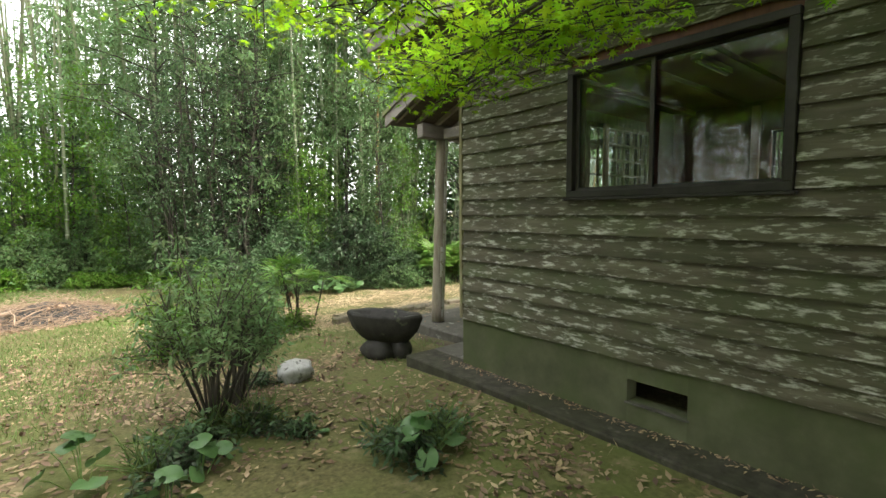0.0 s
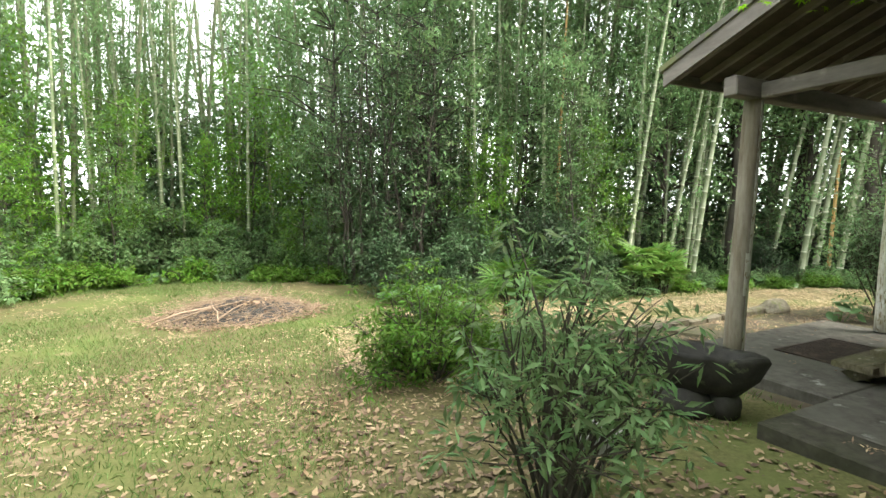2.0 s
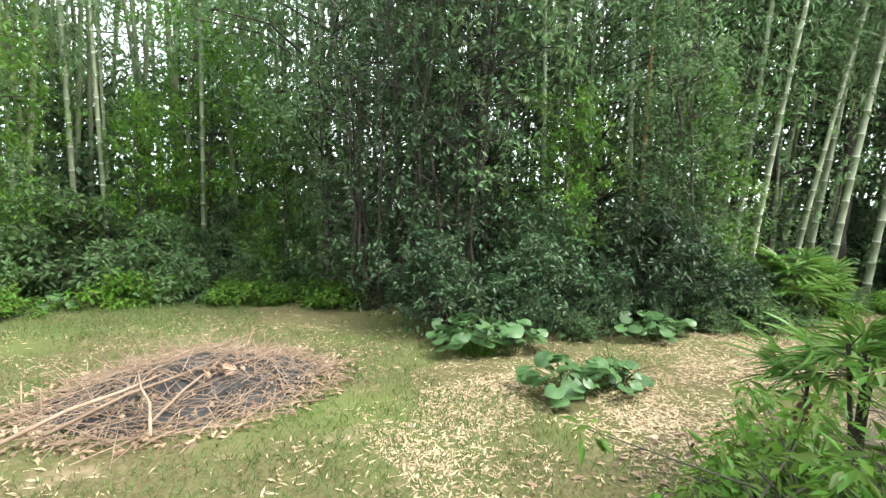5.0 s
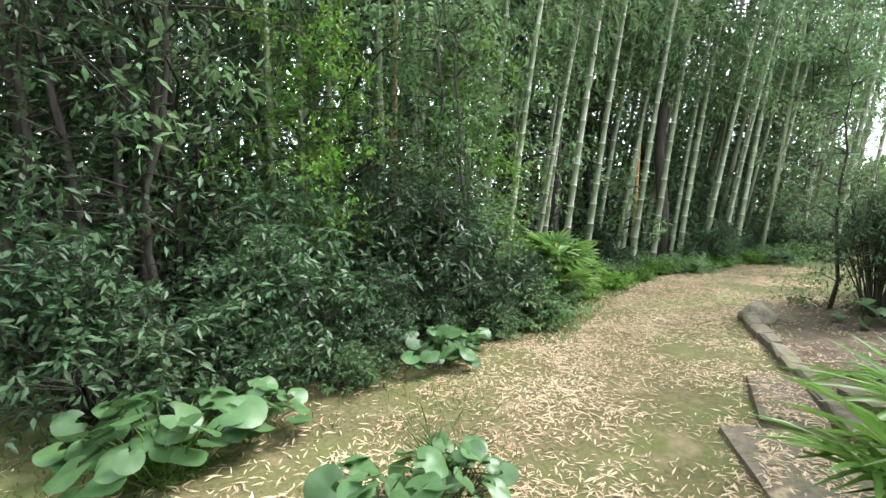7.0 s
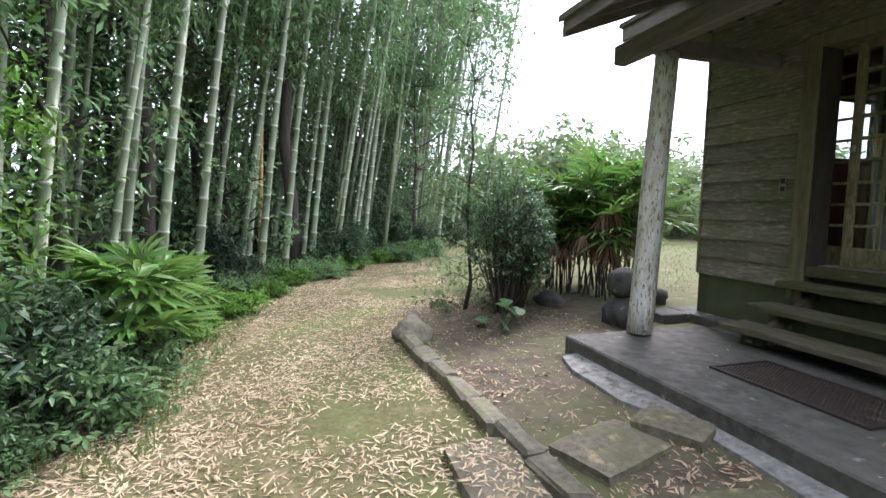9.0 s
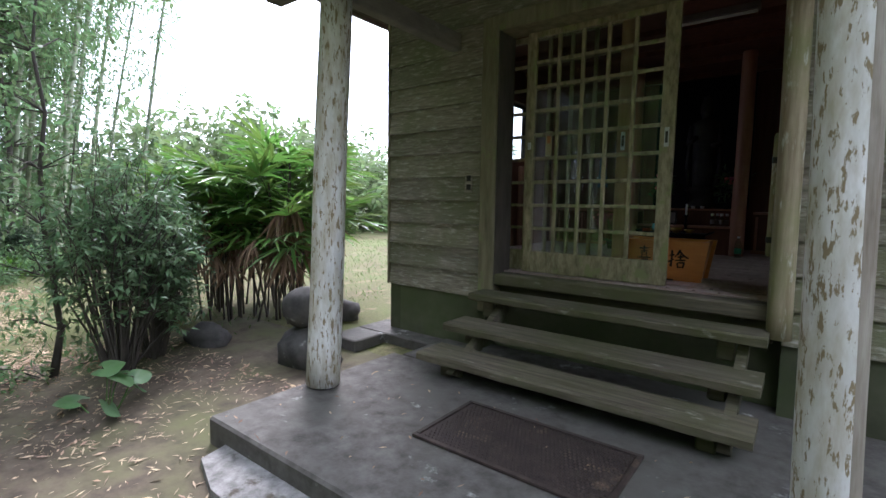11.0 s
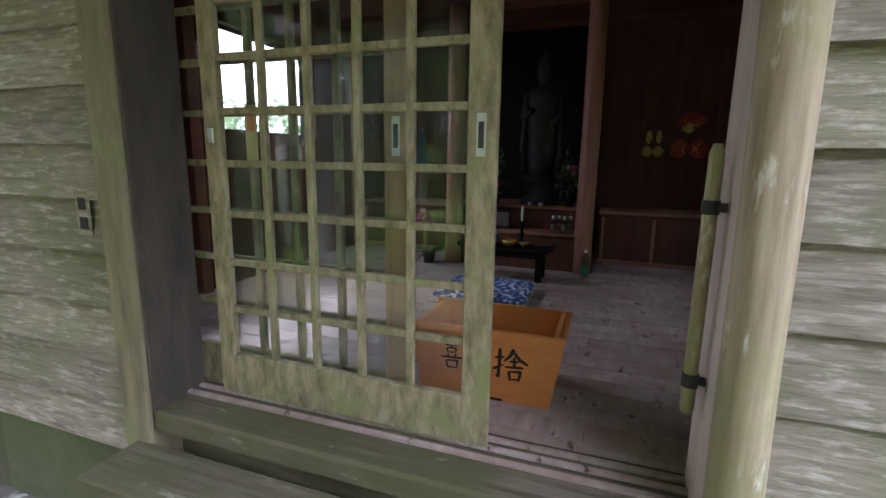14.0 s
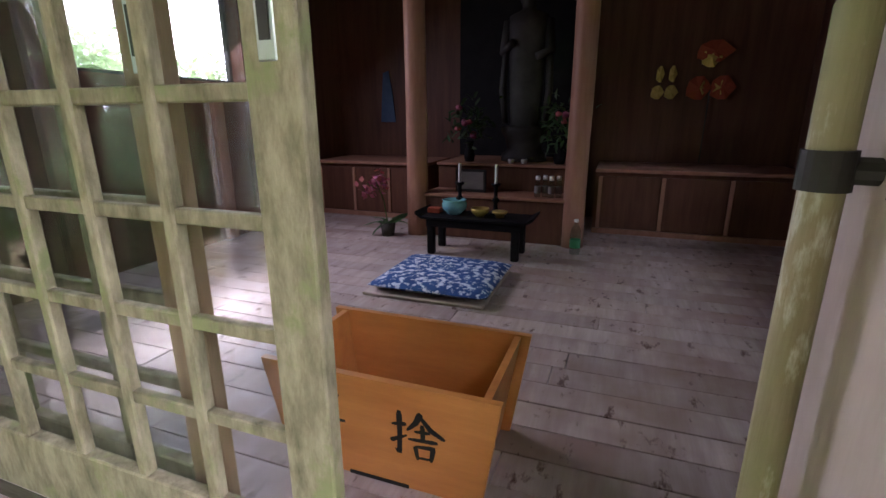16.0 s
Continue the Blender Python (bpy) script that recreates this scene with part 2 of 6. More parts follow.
M_BARK = mat("dark_bark", (0.035, 0.03, 0.024), (0.085, 0.075, 0.06), (9, 9, 2), 0.9, 0.6, vary=0.2)
M_LEAF = mat("leaf", (0.12, 0.215, 0.085), (0.21, 0.31, 0.14), (1.2, 1.2, 1.2), 0.55, 0, vary=0.45, translucent=0.5, hue=0.025, spec=0.25)
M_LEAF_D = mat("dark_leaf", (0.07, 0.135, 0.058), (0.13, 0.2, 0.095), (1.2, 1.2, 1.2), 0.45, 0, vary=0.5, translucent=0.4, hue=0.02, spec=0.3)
# Deeper leaf for dark plants, with the grove's shade put into it.
M_LEAF_DD = mat("deep_green_shaded_leaf", (0.04, 0.085, 0.036), (0.085, 0.14, 0.062), (1.2, 1.2, 1.2), 0.42, 0, vary=0.5, translucent=0.3, hue=0.02, spec=0.35)
M_LEAF_B = mat("bright_leaf", (0.1, 0.22, 0.025), (0.17, 0.31, 0.05), (1.2, 1.2, 1.2), 0.5, 0, vary=0.35, translucent=0.5, hue=0.02)
M_LEAF_MAPLE = mat("maple_leaf", (0.17, 0.32, 0.012), (0.25, 0.42, 0.025), (1.2, 1.2, 1.2), 0.5, 0, vary=0.3, translucent=0.72, hue=0.02)
# Leaf colour paled for the haze and bright light on the far trees.
M_FAR = mat("hazy_distant_leaf", (0.14, 0.21, 0.08), (0.22, 0.29, 0.14), (1.2, 1.2, 1.2), 0.6, 0, vary=0.3, translucent=0.5, hue=0.015)
M_PALM = mat("palm_leaf", (0.1, 0.21, 0.035), (0.16, 0.29, 0.06), (1.5, 1.5, 1.5), 0.4, 0, vary=0.3, translucent=0.4, hue=0.02, spec=0.5)
M_DRYPALM = mat("dry_palm_leaf", (0.16, 0.1, 0.06), (0.24, 0.16, 0.1), (1.5, 1.5, 1.5), 0.8, 0, vary=0.3, translucent=0.2)
M_BROAD = mat("broad_leaf", (0.06, 0.135, 0.042), (0.11, 0.2, 0.075), (5, 5, 5), 0.4, 0.1, vary=0.25, translucent=0.3, hue=0.015, spec=0.5,
              spots=(0.28, 0.25, 0.06), spot_at=0.72)
M_GRASS = mat("grass", (0.1, 0.165, 0.05), (0.18, 0.25, 0.085), (1, 1, 1), 0.6, 0, vary=0.4, translucent=0.4, hue=0.03)
M_STRAW = mat("dry_bamboo_leaf", (0.3, 0.22, 0.13), (0.52, 0.41, 0.27), (1, 1, 1), 0.8, 0, vary=0.45, hue=0.012)
M_DEADLEAF = mat("dead_leaf", (0.19, 0.11, 0.065), (0.42, 0.31, 0.21), (2, 2, 2), 0.8, 0, vary=0.65, hue=0.02)
M_TWIG = mat("dead_twig", (0.2, 0.14, 0.1), (0.34, 0.25, 0.18), (6, 6, 6), 0.85, 0.2, vary=0.35)
M_ASH = mat("ash", (0.012, 0.012, 0.012), (0.06, 0.058, 0.055), (9, 9, 9), 0.95, 0.6, spots=(0.2, 0.17, 0.14), spot_at=0.62, spot_scale=(12, 12, 12), coords="World")
M_DIRT = mat("bare_soil", (0.045, 0.035, 0.024), (0.12, 0.096, 0.066), (6, 6, 6), 0.95, 0.6, stain=(0.08, 0.085, 0.035), stain_scale=1.5, coords="World")
M_FLOWER = mat("pink_flower", (0.4, 0.08, 0.12), (0.6, 0.2, 0.25), rough=0.7, bump=0, vary=0.3, hue=0.03)
M_GLASS = glass_mat("window_glass")
M_BOTTLE = glass_mat("bottle_plastic", (0.8, 0.88, 0.84), 0.08)
M_LABEL = mat("green_label", (0.05, 0.3, 0.14), (0.08, 0.36, 0.2), rough=0.5, bump=0)


def ground_mat():
    m = mat("moss_and_litter", (0.045, 0.042, 0.015), (0.16, 0.14, 0.062), (26, 26, 26), 0.95, 0.7, coords="World",
            spots=(0.22, 0.17, 0.1), spot_at=0.56, spot_scale=(2.6, 2.6, 2.6), edge=0.14, stain=(0.1, 0.125, 0.034), stain_scale=0.55, vary=0.0)
    return m


M_GROUND = ground_mat()


# ---------- mesh helpers ----------
class Build:
    """Collects vertices and faces of one mesh."""

    def __init__(self):
        self.v, self.f = [], []

    def add(self, verts, faces):
        n = len(self.v)
        self.v += [tuple(p) for p in verts]
        self.f += [tuple(n + i for i in f) for f in faces]
        return self

    def box(self, lo, hi, bevel=0.0, m=None, jitter=0.0):
        lo, hi = Vector(lo), Vector(hi)
        c, h = (lo + hi) / 2, (hi - lo) / 2
        if bevel <= 0:
            vs = [Vector((x * h.x, y * h.y, z * h.z)) for x in (-1, 1) for y in (-1, 1) for z in (-1, 1)]
            fs = [(0, 1, 3, 2), (4, 6, 7, 5), (0, 4, 5, 1), (2, 3, 7, 6), (0, 2, 6, 4), (1, 5, 7, 3)]
        else:
            b = min(bevel, h.x * 0.9, h.y * 0.9, h.z * 0.9)
            vs, idx = [], {}
            for sx in (-1, 1):
                for sy in (-1, 1):
                    for sz in (-1, 1):
                        for k in range(3):
                            p = [sx * (h.x - b), sy * (h.y - b), sz * (h.z - b)]
                            p[k] = (sx, sy, sz)[k] * h[k]
                            idx[sx, sy, sz, k] = len(vs)
                            vs.append(Vector(p))
            fs = []
            for k in range(3):
                a, d = [(1, 2), (2, 0), (0, 1)][k]
                for s in (-1, 1):
                    ring = []
                    for u, w in ((-1, -1), (1, -1), (1, 1), (-1, 1)):
                        q = [0, 0, 0]
                        q[k], q[a], q[d] = s, u, w
                        ring.append(idx[q[0], q[1], q[2], k])
                    fs.append(tuple(ring if s > 0 else ring[::-1]))
                for u in (-1, 1):
                    for w in (-1, 1):
                        q1, q2 = [0, 0, 0], [0, 0, 0]
                        q1[a], q1[d], q1[k] = u, w, -1
                        q2[a], q2[d], q2[k] = u, w, 1
                        r = [idx[(*q1, a)], idx[(*q2, a)], idx[(*q2, d)], idx[(*q1, d)]]
                        fs.append(tuple(r if u * w > 0 else r[::-1]))
            for sx in (-1, 1):
                for sy in (-1, 1):
                    for sz in (-1, 1):
                        r = [idx[sx, sy, sz, k] for k in range(3)]
                        fs.append(tuple(r if sx * sy * sz > 0 else r[::-1]))
        if jitter:
            vs = [p + Vector([random.uniform(-jitter, jitter) for _ in range(3)]) for p in vs]
        vs = [c + p for p in vs]
        if m:
            vs = [m @ p for p in vs]
        return self.add(vs, fs)

    def tube(self, pts, radii, sides=8, cap=True, wobble=0.0):
        pts = [Vector(p) for p in pts]
        rings = []
        for i, p in enumerate(pts):
            d = (pts[min(i + 1, len(pts) - 1)] - pts[max(i - 1, 0)]).normalized()
            a = d.orthogonal().normalized() if i == 0 else (a - d * a.dot(d)).normalized()
            b = d.cross(a)
            r = radii[i] if hasattr(radii, "__len__") else radii
            rings.append([p + (a * math.cos(2 * math.pi * k / sides) + b * math.sin(2 * math.pi * k / sides)) * r *
                          (1 + (random.uniform(-wobble, wobble) if wobble else 0)) for k in range(sides)])
        vs = [q for ring in rings for q in ring]
        fs = [(i * sides + k, i * sides + (k + 1) % sides, (i + 1) * sides + (k + 1) % sides, (i + 1) * sides + k)
              for i in range(len(pts) - 1) for k in range(sides)]
        if cap:
            fs += [tuple(range(sides))[::-1], tuple((len(pts) - 1) * sides + k for k in range(sides))]
        return self.add(vs, fs)

    def lathe(self, profile, centre=(0, 0, 0), sides=20):
        c = Vector(centre)
        vs = [c + Vector((r * math.cos(2 * math.pi * k / sides), r * math.sin(2 * math.pi * k / sides), z)) for r, z in profile for k in range(sides)]
        fs = [(i * sides + k, i * sides + (k + 1) % sides, (i + 1) * sides + (k + 1) % sides, (i + 1) * sides + k)
              for i in range(len(profile) - 1) for k in range(sides)]
        return self.add(vs, fs)

    def mesh(self, name, material, smooth=False):
        me = bpy.data.meshes.new(name)
        me.from_pydata(self.v, [], self.f)
        me.materials.append(material)
        if smooth:
            me.polygons.foreach_set("use_smooth", [True] * len(me.polygons))
        me.update()
        return me


def part(name, build, material, parent, label="", smooth=False):
    ob = new(name, build.mesh(name, material, smooth) if isinstance(build, Build) else build)
    ob.parent = parent
    if label:
        ob["label"] = label
    return ob


def thing(name, at, label, category, group="", kind=""):
    ob = new(name)
    ob.location = at
    return tagged(ob, label, category, group, kind)


def solid(name, build, material, label, category, kind="", smooth=False, group=""):
    return tagged(new(name, build.mesh(name, material, smooth)), label, category, group, kind)


def ground_z(x, y):
    s = min(max(y / 9.0, 0), 1)
    s = s * s * (3 - 2 * s)
    return -0.12 - 0.25 * s + 0.025 * noise.noise((x * 0.5, y * 0.5, 3.1)) + 0.012 * noise.noise((x * 1.9, y * 1.9, 7.7))


def blob(build, centre, size, seed, rough=0.25, freq=1.2, cuts=3, flat=0.0):
    """A weathered boulder: a ball pushed in and out by noise, with its underside cut flat."""
    bm = bmesh.new()
    bmesh.ops.create_icosphere(bm, subdivisions=cuts, radius=1)
    vs = []
    for v in bm.verts:
        p = v.co.copy()
        n = noise.noise(p * freq + Vector((seed * 7.3, seed * 3.1, 0))) + 0.4 * noise.noise(p * freq * 3 + Vector((0, seed, 5)))
        p = p * (1 + rough * n)
        if flat:
            p.z = max(p.z, -flat)
        vs.append(Vector(centre) + Vector((p.x * size[0], p.y * size[1], p.z * size[2])))
    build.add(vs, [tuple(v.index for v in f.verts) for f in bm.faces])
    bm.free()
    return build


# ---------- plants ----------
RNG = np.random.default_rng(5)


def leaf_mesh(name, centres, dirs, length, width, material, droop=0.25, shape="diamond", normals=None):
    """One mesh of many single leaves. centres and dirs: n x 3; length, width: numbers or n."""
    n = len(centres)
    c = np.asarray(centres, float)
    d = np.asarray(dirs, float)
    d = d / (np.linalg.norm(d, axis=1, keepdims=True) + 1e-9)
    up = RNG.normal(size=(n, 3)) * 0.45 + np.array([0, 0, 1.0]) if normals is None else np.asarray(normals, float)
    side = np.cross(d, up)
    side /= np.linalg.norm(side, axis=1, keepdims=True) + 1e-9
    nrm = np.cross(side, d)
    L = (np.ones(n) * length)[:, None]
    W = (np.ones(n) * width)[:, None]
    if shape == "diamond":
        v = np.stack([c, c + d * L * 0.45 + side * W * 0.5 - nrm * L * droop * 0.15, c + d * L - nrm * L * droop,
                      c + d * L * 0.45 - side * W * 0.5 - nrm * L * droop * 0.15], 1)
        faces = np.array([[0, 1, 2], [0, 2, 3]])
    else:  # blade with a folded midrib
        v = np.stack([c, c + d * L * 0.3 + side * W * 0.5 + nrm * W * 0.2, c + d * L * 0.7 + side * W * 0.4 + nrm * (W * 0.1 - L * droop * 0.45),
                      c + d * L - nrm * L * droop, c + d * L * 0.7 - side * W * 0.4 + nrm * (W * 0.1 - L * droop * 0.45),
                      c + d * L * 0.3 - side * W * 0.5 + nrm * W * 0.2, c + d * L * 0.5 - nrm * L * droop * 0.2], 1)
        faces = np.array([[0, 1, 6], [1, 2, 6], [2, 3, 6], [3, 4, 6], [4, 5, 6], [5, 0, 6]])
    k = v.shape[1]
    f = (faces[None] + (np.arange(n) * k)[:, None, None]).reshape(-1, 3)
    return tri_mesh(name, v.reshape(-1, 3), f, material)


def tri_mesh(name, verts, faces, material):
    me = bpy.data.meshes.new(name)
    me.vertices.add(len(verts))
    me.vertices.foreach_set("co", np.asarray(verts, np.float32).ravel())
    me.loops.add(len(faces) * 3)
    me.loops.foreach_set("vertex_index", np.asarray(faces, np.int32).ravel())
    me.polygons.add(len(faces))
    me.polygons.foreach_set("loop_start", np.arange(len(faces), dtype=np.int32) * 3)
    me.update(calc_edges=True)
    me.materials.append(material)
    return me


def outward(n, rise=0.2):
    d = RNG.normal(size=(n, 3))
    d[:, 2] = d[:, 2] * 0.5 + rise
    return d / np.linalg.norm(d, axis=1, keepdims=True)


def spray_points(tips, per, spread):
    """Leaves gathered round twig tips."""
    tips = np.asarray(tips, float)
    base = np.repeat(tips, per, axis=0)
    off = RNG.normal(size=base.shape) * spread
    return base + off, off + RNG.normal(size=base.shape) * spread * 0.4


def limbs(build, base, tips, r0, sides=5, sag=0.1):
    for tip in tips:
        a, b = Vector(base), Vector(tip)
        mid = a.lerp(b, 0.5) + Vector((0, 0, (b - a).length * sag)) + Vector(RNG.normal(size=3) * 0.05 * (b - a).length)
        build.tube([a, a.lerp(mid, 0.6), mid, b.lerp(mid, 0.3), b], [r0, r0 * 0.8, r0 * 0.55, r0 * 0.35, r0 * 0.15], sides, cap=False)


def bamboo_model(height, radius, lean, leaves, yellow=False, bare=0.36):
    """A bamboo culm with pale nodes and leafy upper branches, rooted at the origin."""
    ob = thing("bamboo", (0, 0, 0), "dead orange-brown bamboo culm among green ones" if yellow else "tall green bamboo culm with pale nodes, rooted in leaf litter",
               "bamboo", "bamboo grove")
    n = int(height / 0.42)
    pts, ring_at, rings_r, pale = [], [], [], []
    for i in range(n + 1):
        t = i / n
        p = Vector((lean * height * t ** 1.2, 0.03 * math.sin(t * 5), height * t))
        r = radius * (1 - 0.75 * t)
        pts.append(p)
        if 0 < i < n:
            for dz, k in ((-0.016, 1.0), (-0.004, 1.08), (0.01, 1.06), (0.018, 0.97)):
                ring_at.append(p + Vector((0, 0, dz)))
                rings_r.append(r * k)
            pale.append(len(ring_at) - 4)
        else:
            ring_at.append(p)
            rings_r.append(r)
    me = Build().tube(ring_at, rings_r, 8).mesh("culm", M_BAMBOO_Y if yellow else M_BAMBOO, True)
    me.materials.append(M_NODE)
    idx = np.zeros(len(me.polygons), np.int32)
    for q in pale:
        idx[q * 8:(q + 3) * 8] = 1
    me.polygons.foreach_set("material_index", idx)
    part("culm", me, M_BAMBOO, ob)
    tips, tw = [], Build()
    for i in range(int(n * bare), n + 1):
        for _ in range(2):
            a = RNG.uniform(0, 6.28)
            ln = RNG.uniform(0.5, 1.3) * (1.2 - 0.5 * i / n)
            q = pts[i] + Vector((math.cos(a) * ln, math.sin(a) * ln, ln * 0.35))
            tw.tube([pts[i], pts[i].lerp(q, 0.5) + Vector((0, 0, 0.06)), q], [0.008, 0.006, 0.003], 3, cap=False)
            tips += [tuple(pts[i].lerp(q, s)) for s in (0.45, 0.75, 1.0)]
    tagged(part("branchwork", tw, M_BAMBOO, ob), kind="stuff")
    c, d = spray_points(tips, max(1, leaves // len(tips)), 0.17)
    d[:, 2] -= 0.12
    part("crown", leaf_mesh("crown", c, d, RNG.uniform(0.13, 0.24, len(c)), 0.038, M_LEAF, 0.3), M_LEAF, ob)
    return ob


def tree_model(name, label, height, spread, low, leaves, leaf, material, radius=0.11, stems=1):
    """A tapered trunk with limbs and a crown of many small leaves with gaps."""
    ob = thing(name, (0, 0, 0), label, "tree", "")
    trunk, tips = Build(), []
    for s in range(stems):
        a = RNG.uniform(0, 6.28)
        off = Vector((math.cos(a), math.sin(a), 0)) * (0.0 if stems == 1 else RNG.uniform(0.1, 0.45))
        top = Vector((RNG.normal() * 0.25 + off.x * 2, RNG.normal() * 0.25 + off.y * 2, height * (1 if stems == 1 else RNG.uniform(0.75, 1))))
        k = 9
        pts = [off.lerp(top, i / k) + Vector((RNG.normal() * 0.04, RNG.normal() * 0.04, 0)) * (i > 0) for i in range(k + 1)]
        trunk.tube(pts, [radius * (1 - 0.85 * i / k) * (1.25 if i == 0 else 1) for i in range(k + 1)], 7)
        for i in range(int(k * low), k + 1):
            for _ in range(5 if stems == 1 else 3):
                a = RNG.uniform(0, 6.28)
                ln = spread * RNG.uniform(0.35, 1.0) * (1.1 - 0.6 * abs(i / k - 0.55))
                q = pts[i] + Vector((math.cos(a) * ln, math.sin(a) * ln, ln * RNG.uniform(-0.1, 0.5)))
                limbs(trunk, pts[i], [q], radius * 0.3, 4)
                tips += [tuple(pts[i].lerp(q, u) + Vector(RNG.normal(size=3) * 0.12 * spread)) for u in (0.55, 0.75, 0.9, 1.0)]
    part("trunk", trunk, M_BARK, ob, smooth=True)
    tips = [tuple(np.array(p) + RNG.normal(size=3) * 0.13 * spread ** 0.5) for p in tips for _ in range(max(1, round(leaves / 9 / len(tips))))]
    c, d = spray_points(tips, 9, 0.45 * leaf)
    part("crown", leaf_mesh("crown", c, d, RNG.uniform(0.7, 1.3, len(c)) * leaf, RNG.uniform(0.7, 1.2, len(c)) * leaf * 0.42, material), material, ob)
    return ob


def shrub_model(name, label, height, spread, leaves, leaf, material, aspect=0.42, stems=9, fill=0.75, rosette=11):
    """Branching stems that end in rosettes of leaves, with gaps between them."""
    ob = thing(name, (0, 0, 0), label, "shrub")
    st, tips = Build(), []
    each = max(2, round(leaves / rosette / (stems * 4)))
    for _ in range(stems):
        a = RNG.uniform(0, 6.28)
        b = Vector((math.cos(a), math.sin(a), 0)) * RNG.uniform(0.02, 0.16) * spread
        for _ in range(4):
            a2 = a + RNG.normal() * 0.7
            r, h = spread * RNG.uniform(0.25, 1.0), height * RNG.uniform(1 - fill, 1.0)
            h *= math.sqrt(max(0.2, 1.05 - (r / spread) ** 2 * 0.8))
            q = Vector((math.cos(a2) * r, math.sin(a2) * r, h))
            limbs(st, b, [q], 0.012, 4, 0.12)
            for k in range(each):
                u = 0.62 + 0.38 * (k + 1) / each
                p = Vector(b).lerp(q, u) + Vector(RNG.normal(size=3) * (0.15, 0.15, 0.07)) * spread
                st.tube([Vector(b).lerp(q, u - 0.1), p], [0.004, 0.002], 3, cap=False)
                tips.append(tuple(p))
    tagged(part("stem_clump", st, M_BARK, ob), kind="stuff")
    c, d = spray_points(tips, rosette, 0.32 * leaf)
    c[:, 2] = np.maximum(c[:, 2], 0.03)
    d[:, 2] = d[:, 2] * 0.55 - 0.004
    part("foliage", leaf_mesh("foliage", c, d, RNG.uniform(0.7, 1.3, len(c)) * leaf, RNG.uniform(0.8, 1.2, len(c)) * leaf * aspect, material, 0.3), material, ob)
    return ob


def broadleaf_model(name, count, size, height, spread):
    """A clump of round glossy leaves on arching stalks."""
    ob = thing(name, (0, 0, 0), "clump of large round glossy green leaves on the ground", "plant", "round-leaved clumps")
    st = Build()
    for i in range(count):
        a, r = RNG.uniform(0, 6.28), spread * math.sqrt(RNG.uniform(0.02, 1))
        top = Vector((math.cos(a) * r, math.sin(a) * r, height * RNG.uniform(0.4, 1.0) * (1.15 - 0.5 * r / spread)))
        st.tube([(top.x * 0.2, top.y * 0.2, -0.03), (top.x * 0.7, top.y * 0.7, top.z * 0.75), top], [0.005, 0.004, 0.003], 4, cap=False)
        s = size * RNG.uniform(0.65, 1.15)
        tilt = Euler((RNG.normal() * 0.35, RNG.normal() * 0.35 + 0.25, a)).to_matrix()
        lf = Build()
        n = 14
        vs = [top + tilt @ Vector((-0.3 * s, 0, 0.0))]
        for ring, rr in ((1, 0.55), (2, 1.0)):
            for k in range(n):
                t = 0.35 + (2 * math.pi - 0.7) * k / (n - 1) + math.pi
                q = Vector((math.cos(t) * rr, math.sin(t) * rr, 0.1 * rr * rr * math.sin(3 * t + i) + (0.12 if ring == 1 else 0.03))) * s
                vs.append(top + tilt @ q)
        fs = [(0, 1 + k, 2 + k) for k in range(n - 1)] + [(1 + k, 1 + n + k, 2 + n + k, 2 + k) for k in range(n - 1)]
        lf.add(vs, fs)
        part("leaf", lf, M_BROAD, ob, smooth=True)
    part("stalk_clump", st, M_GRASS, ob)
    return ob


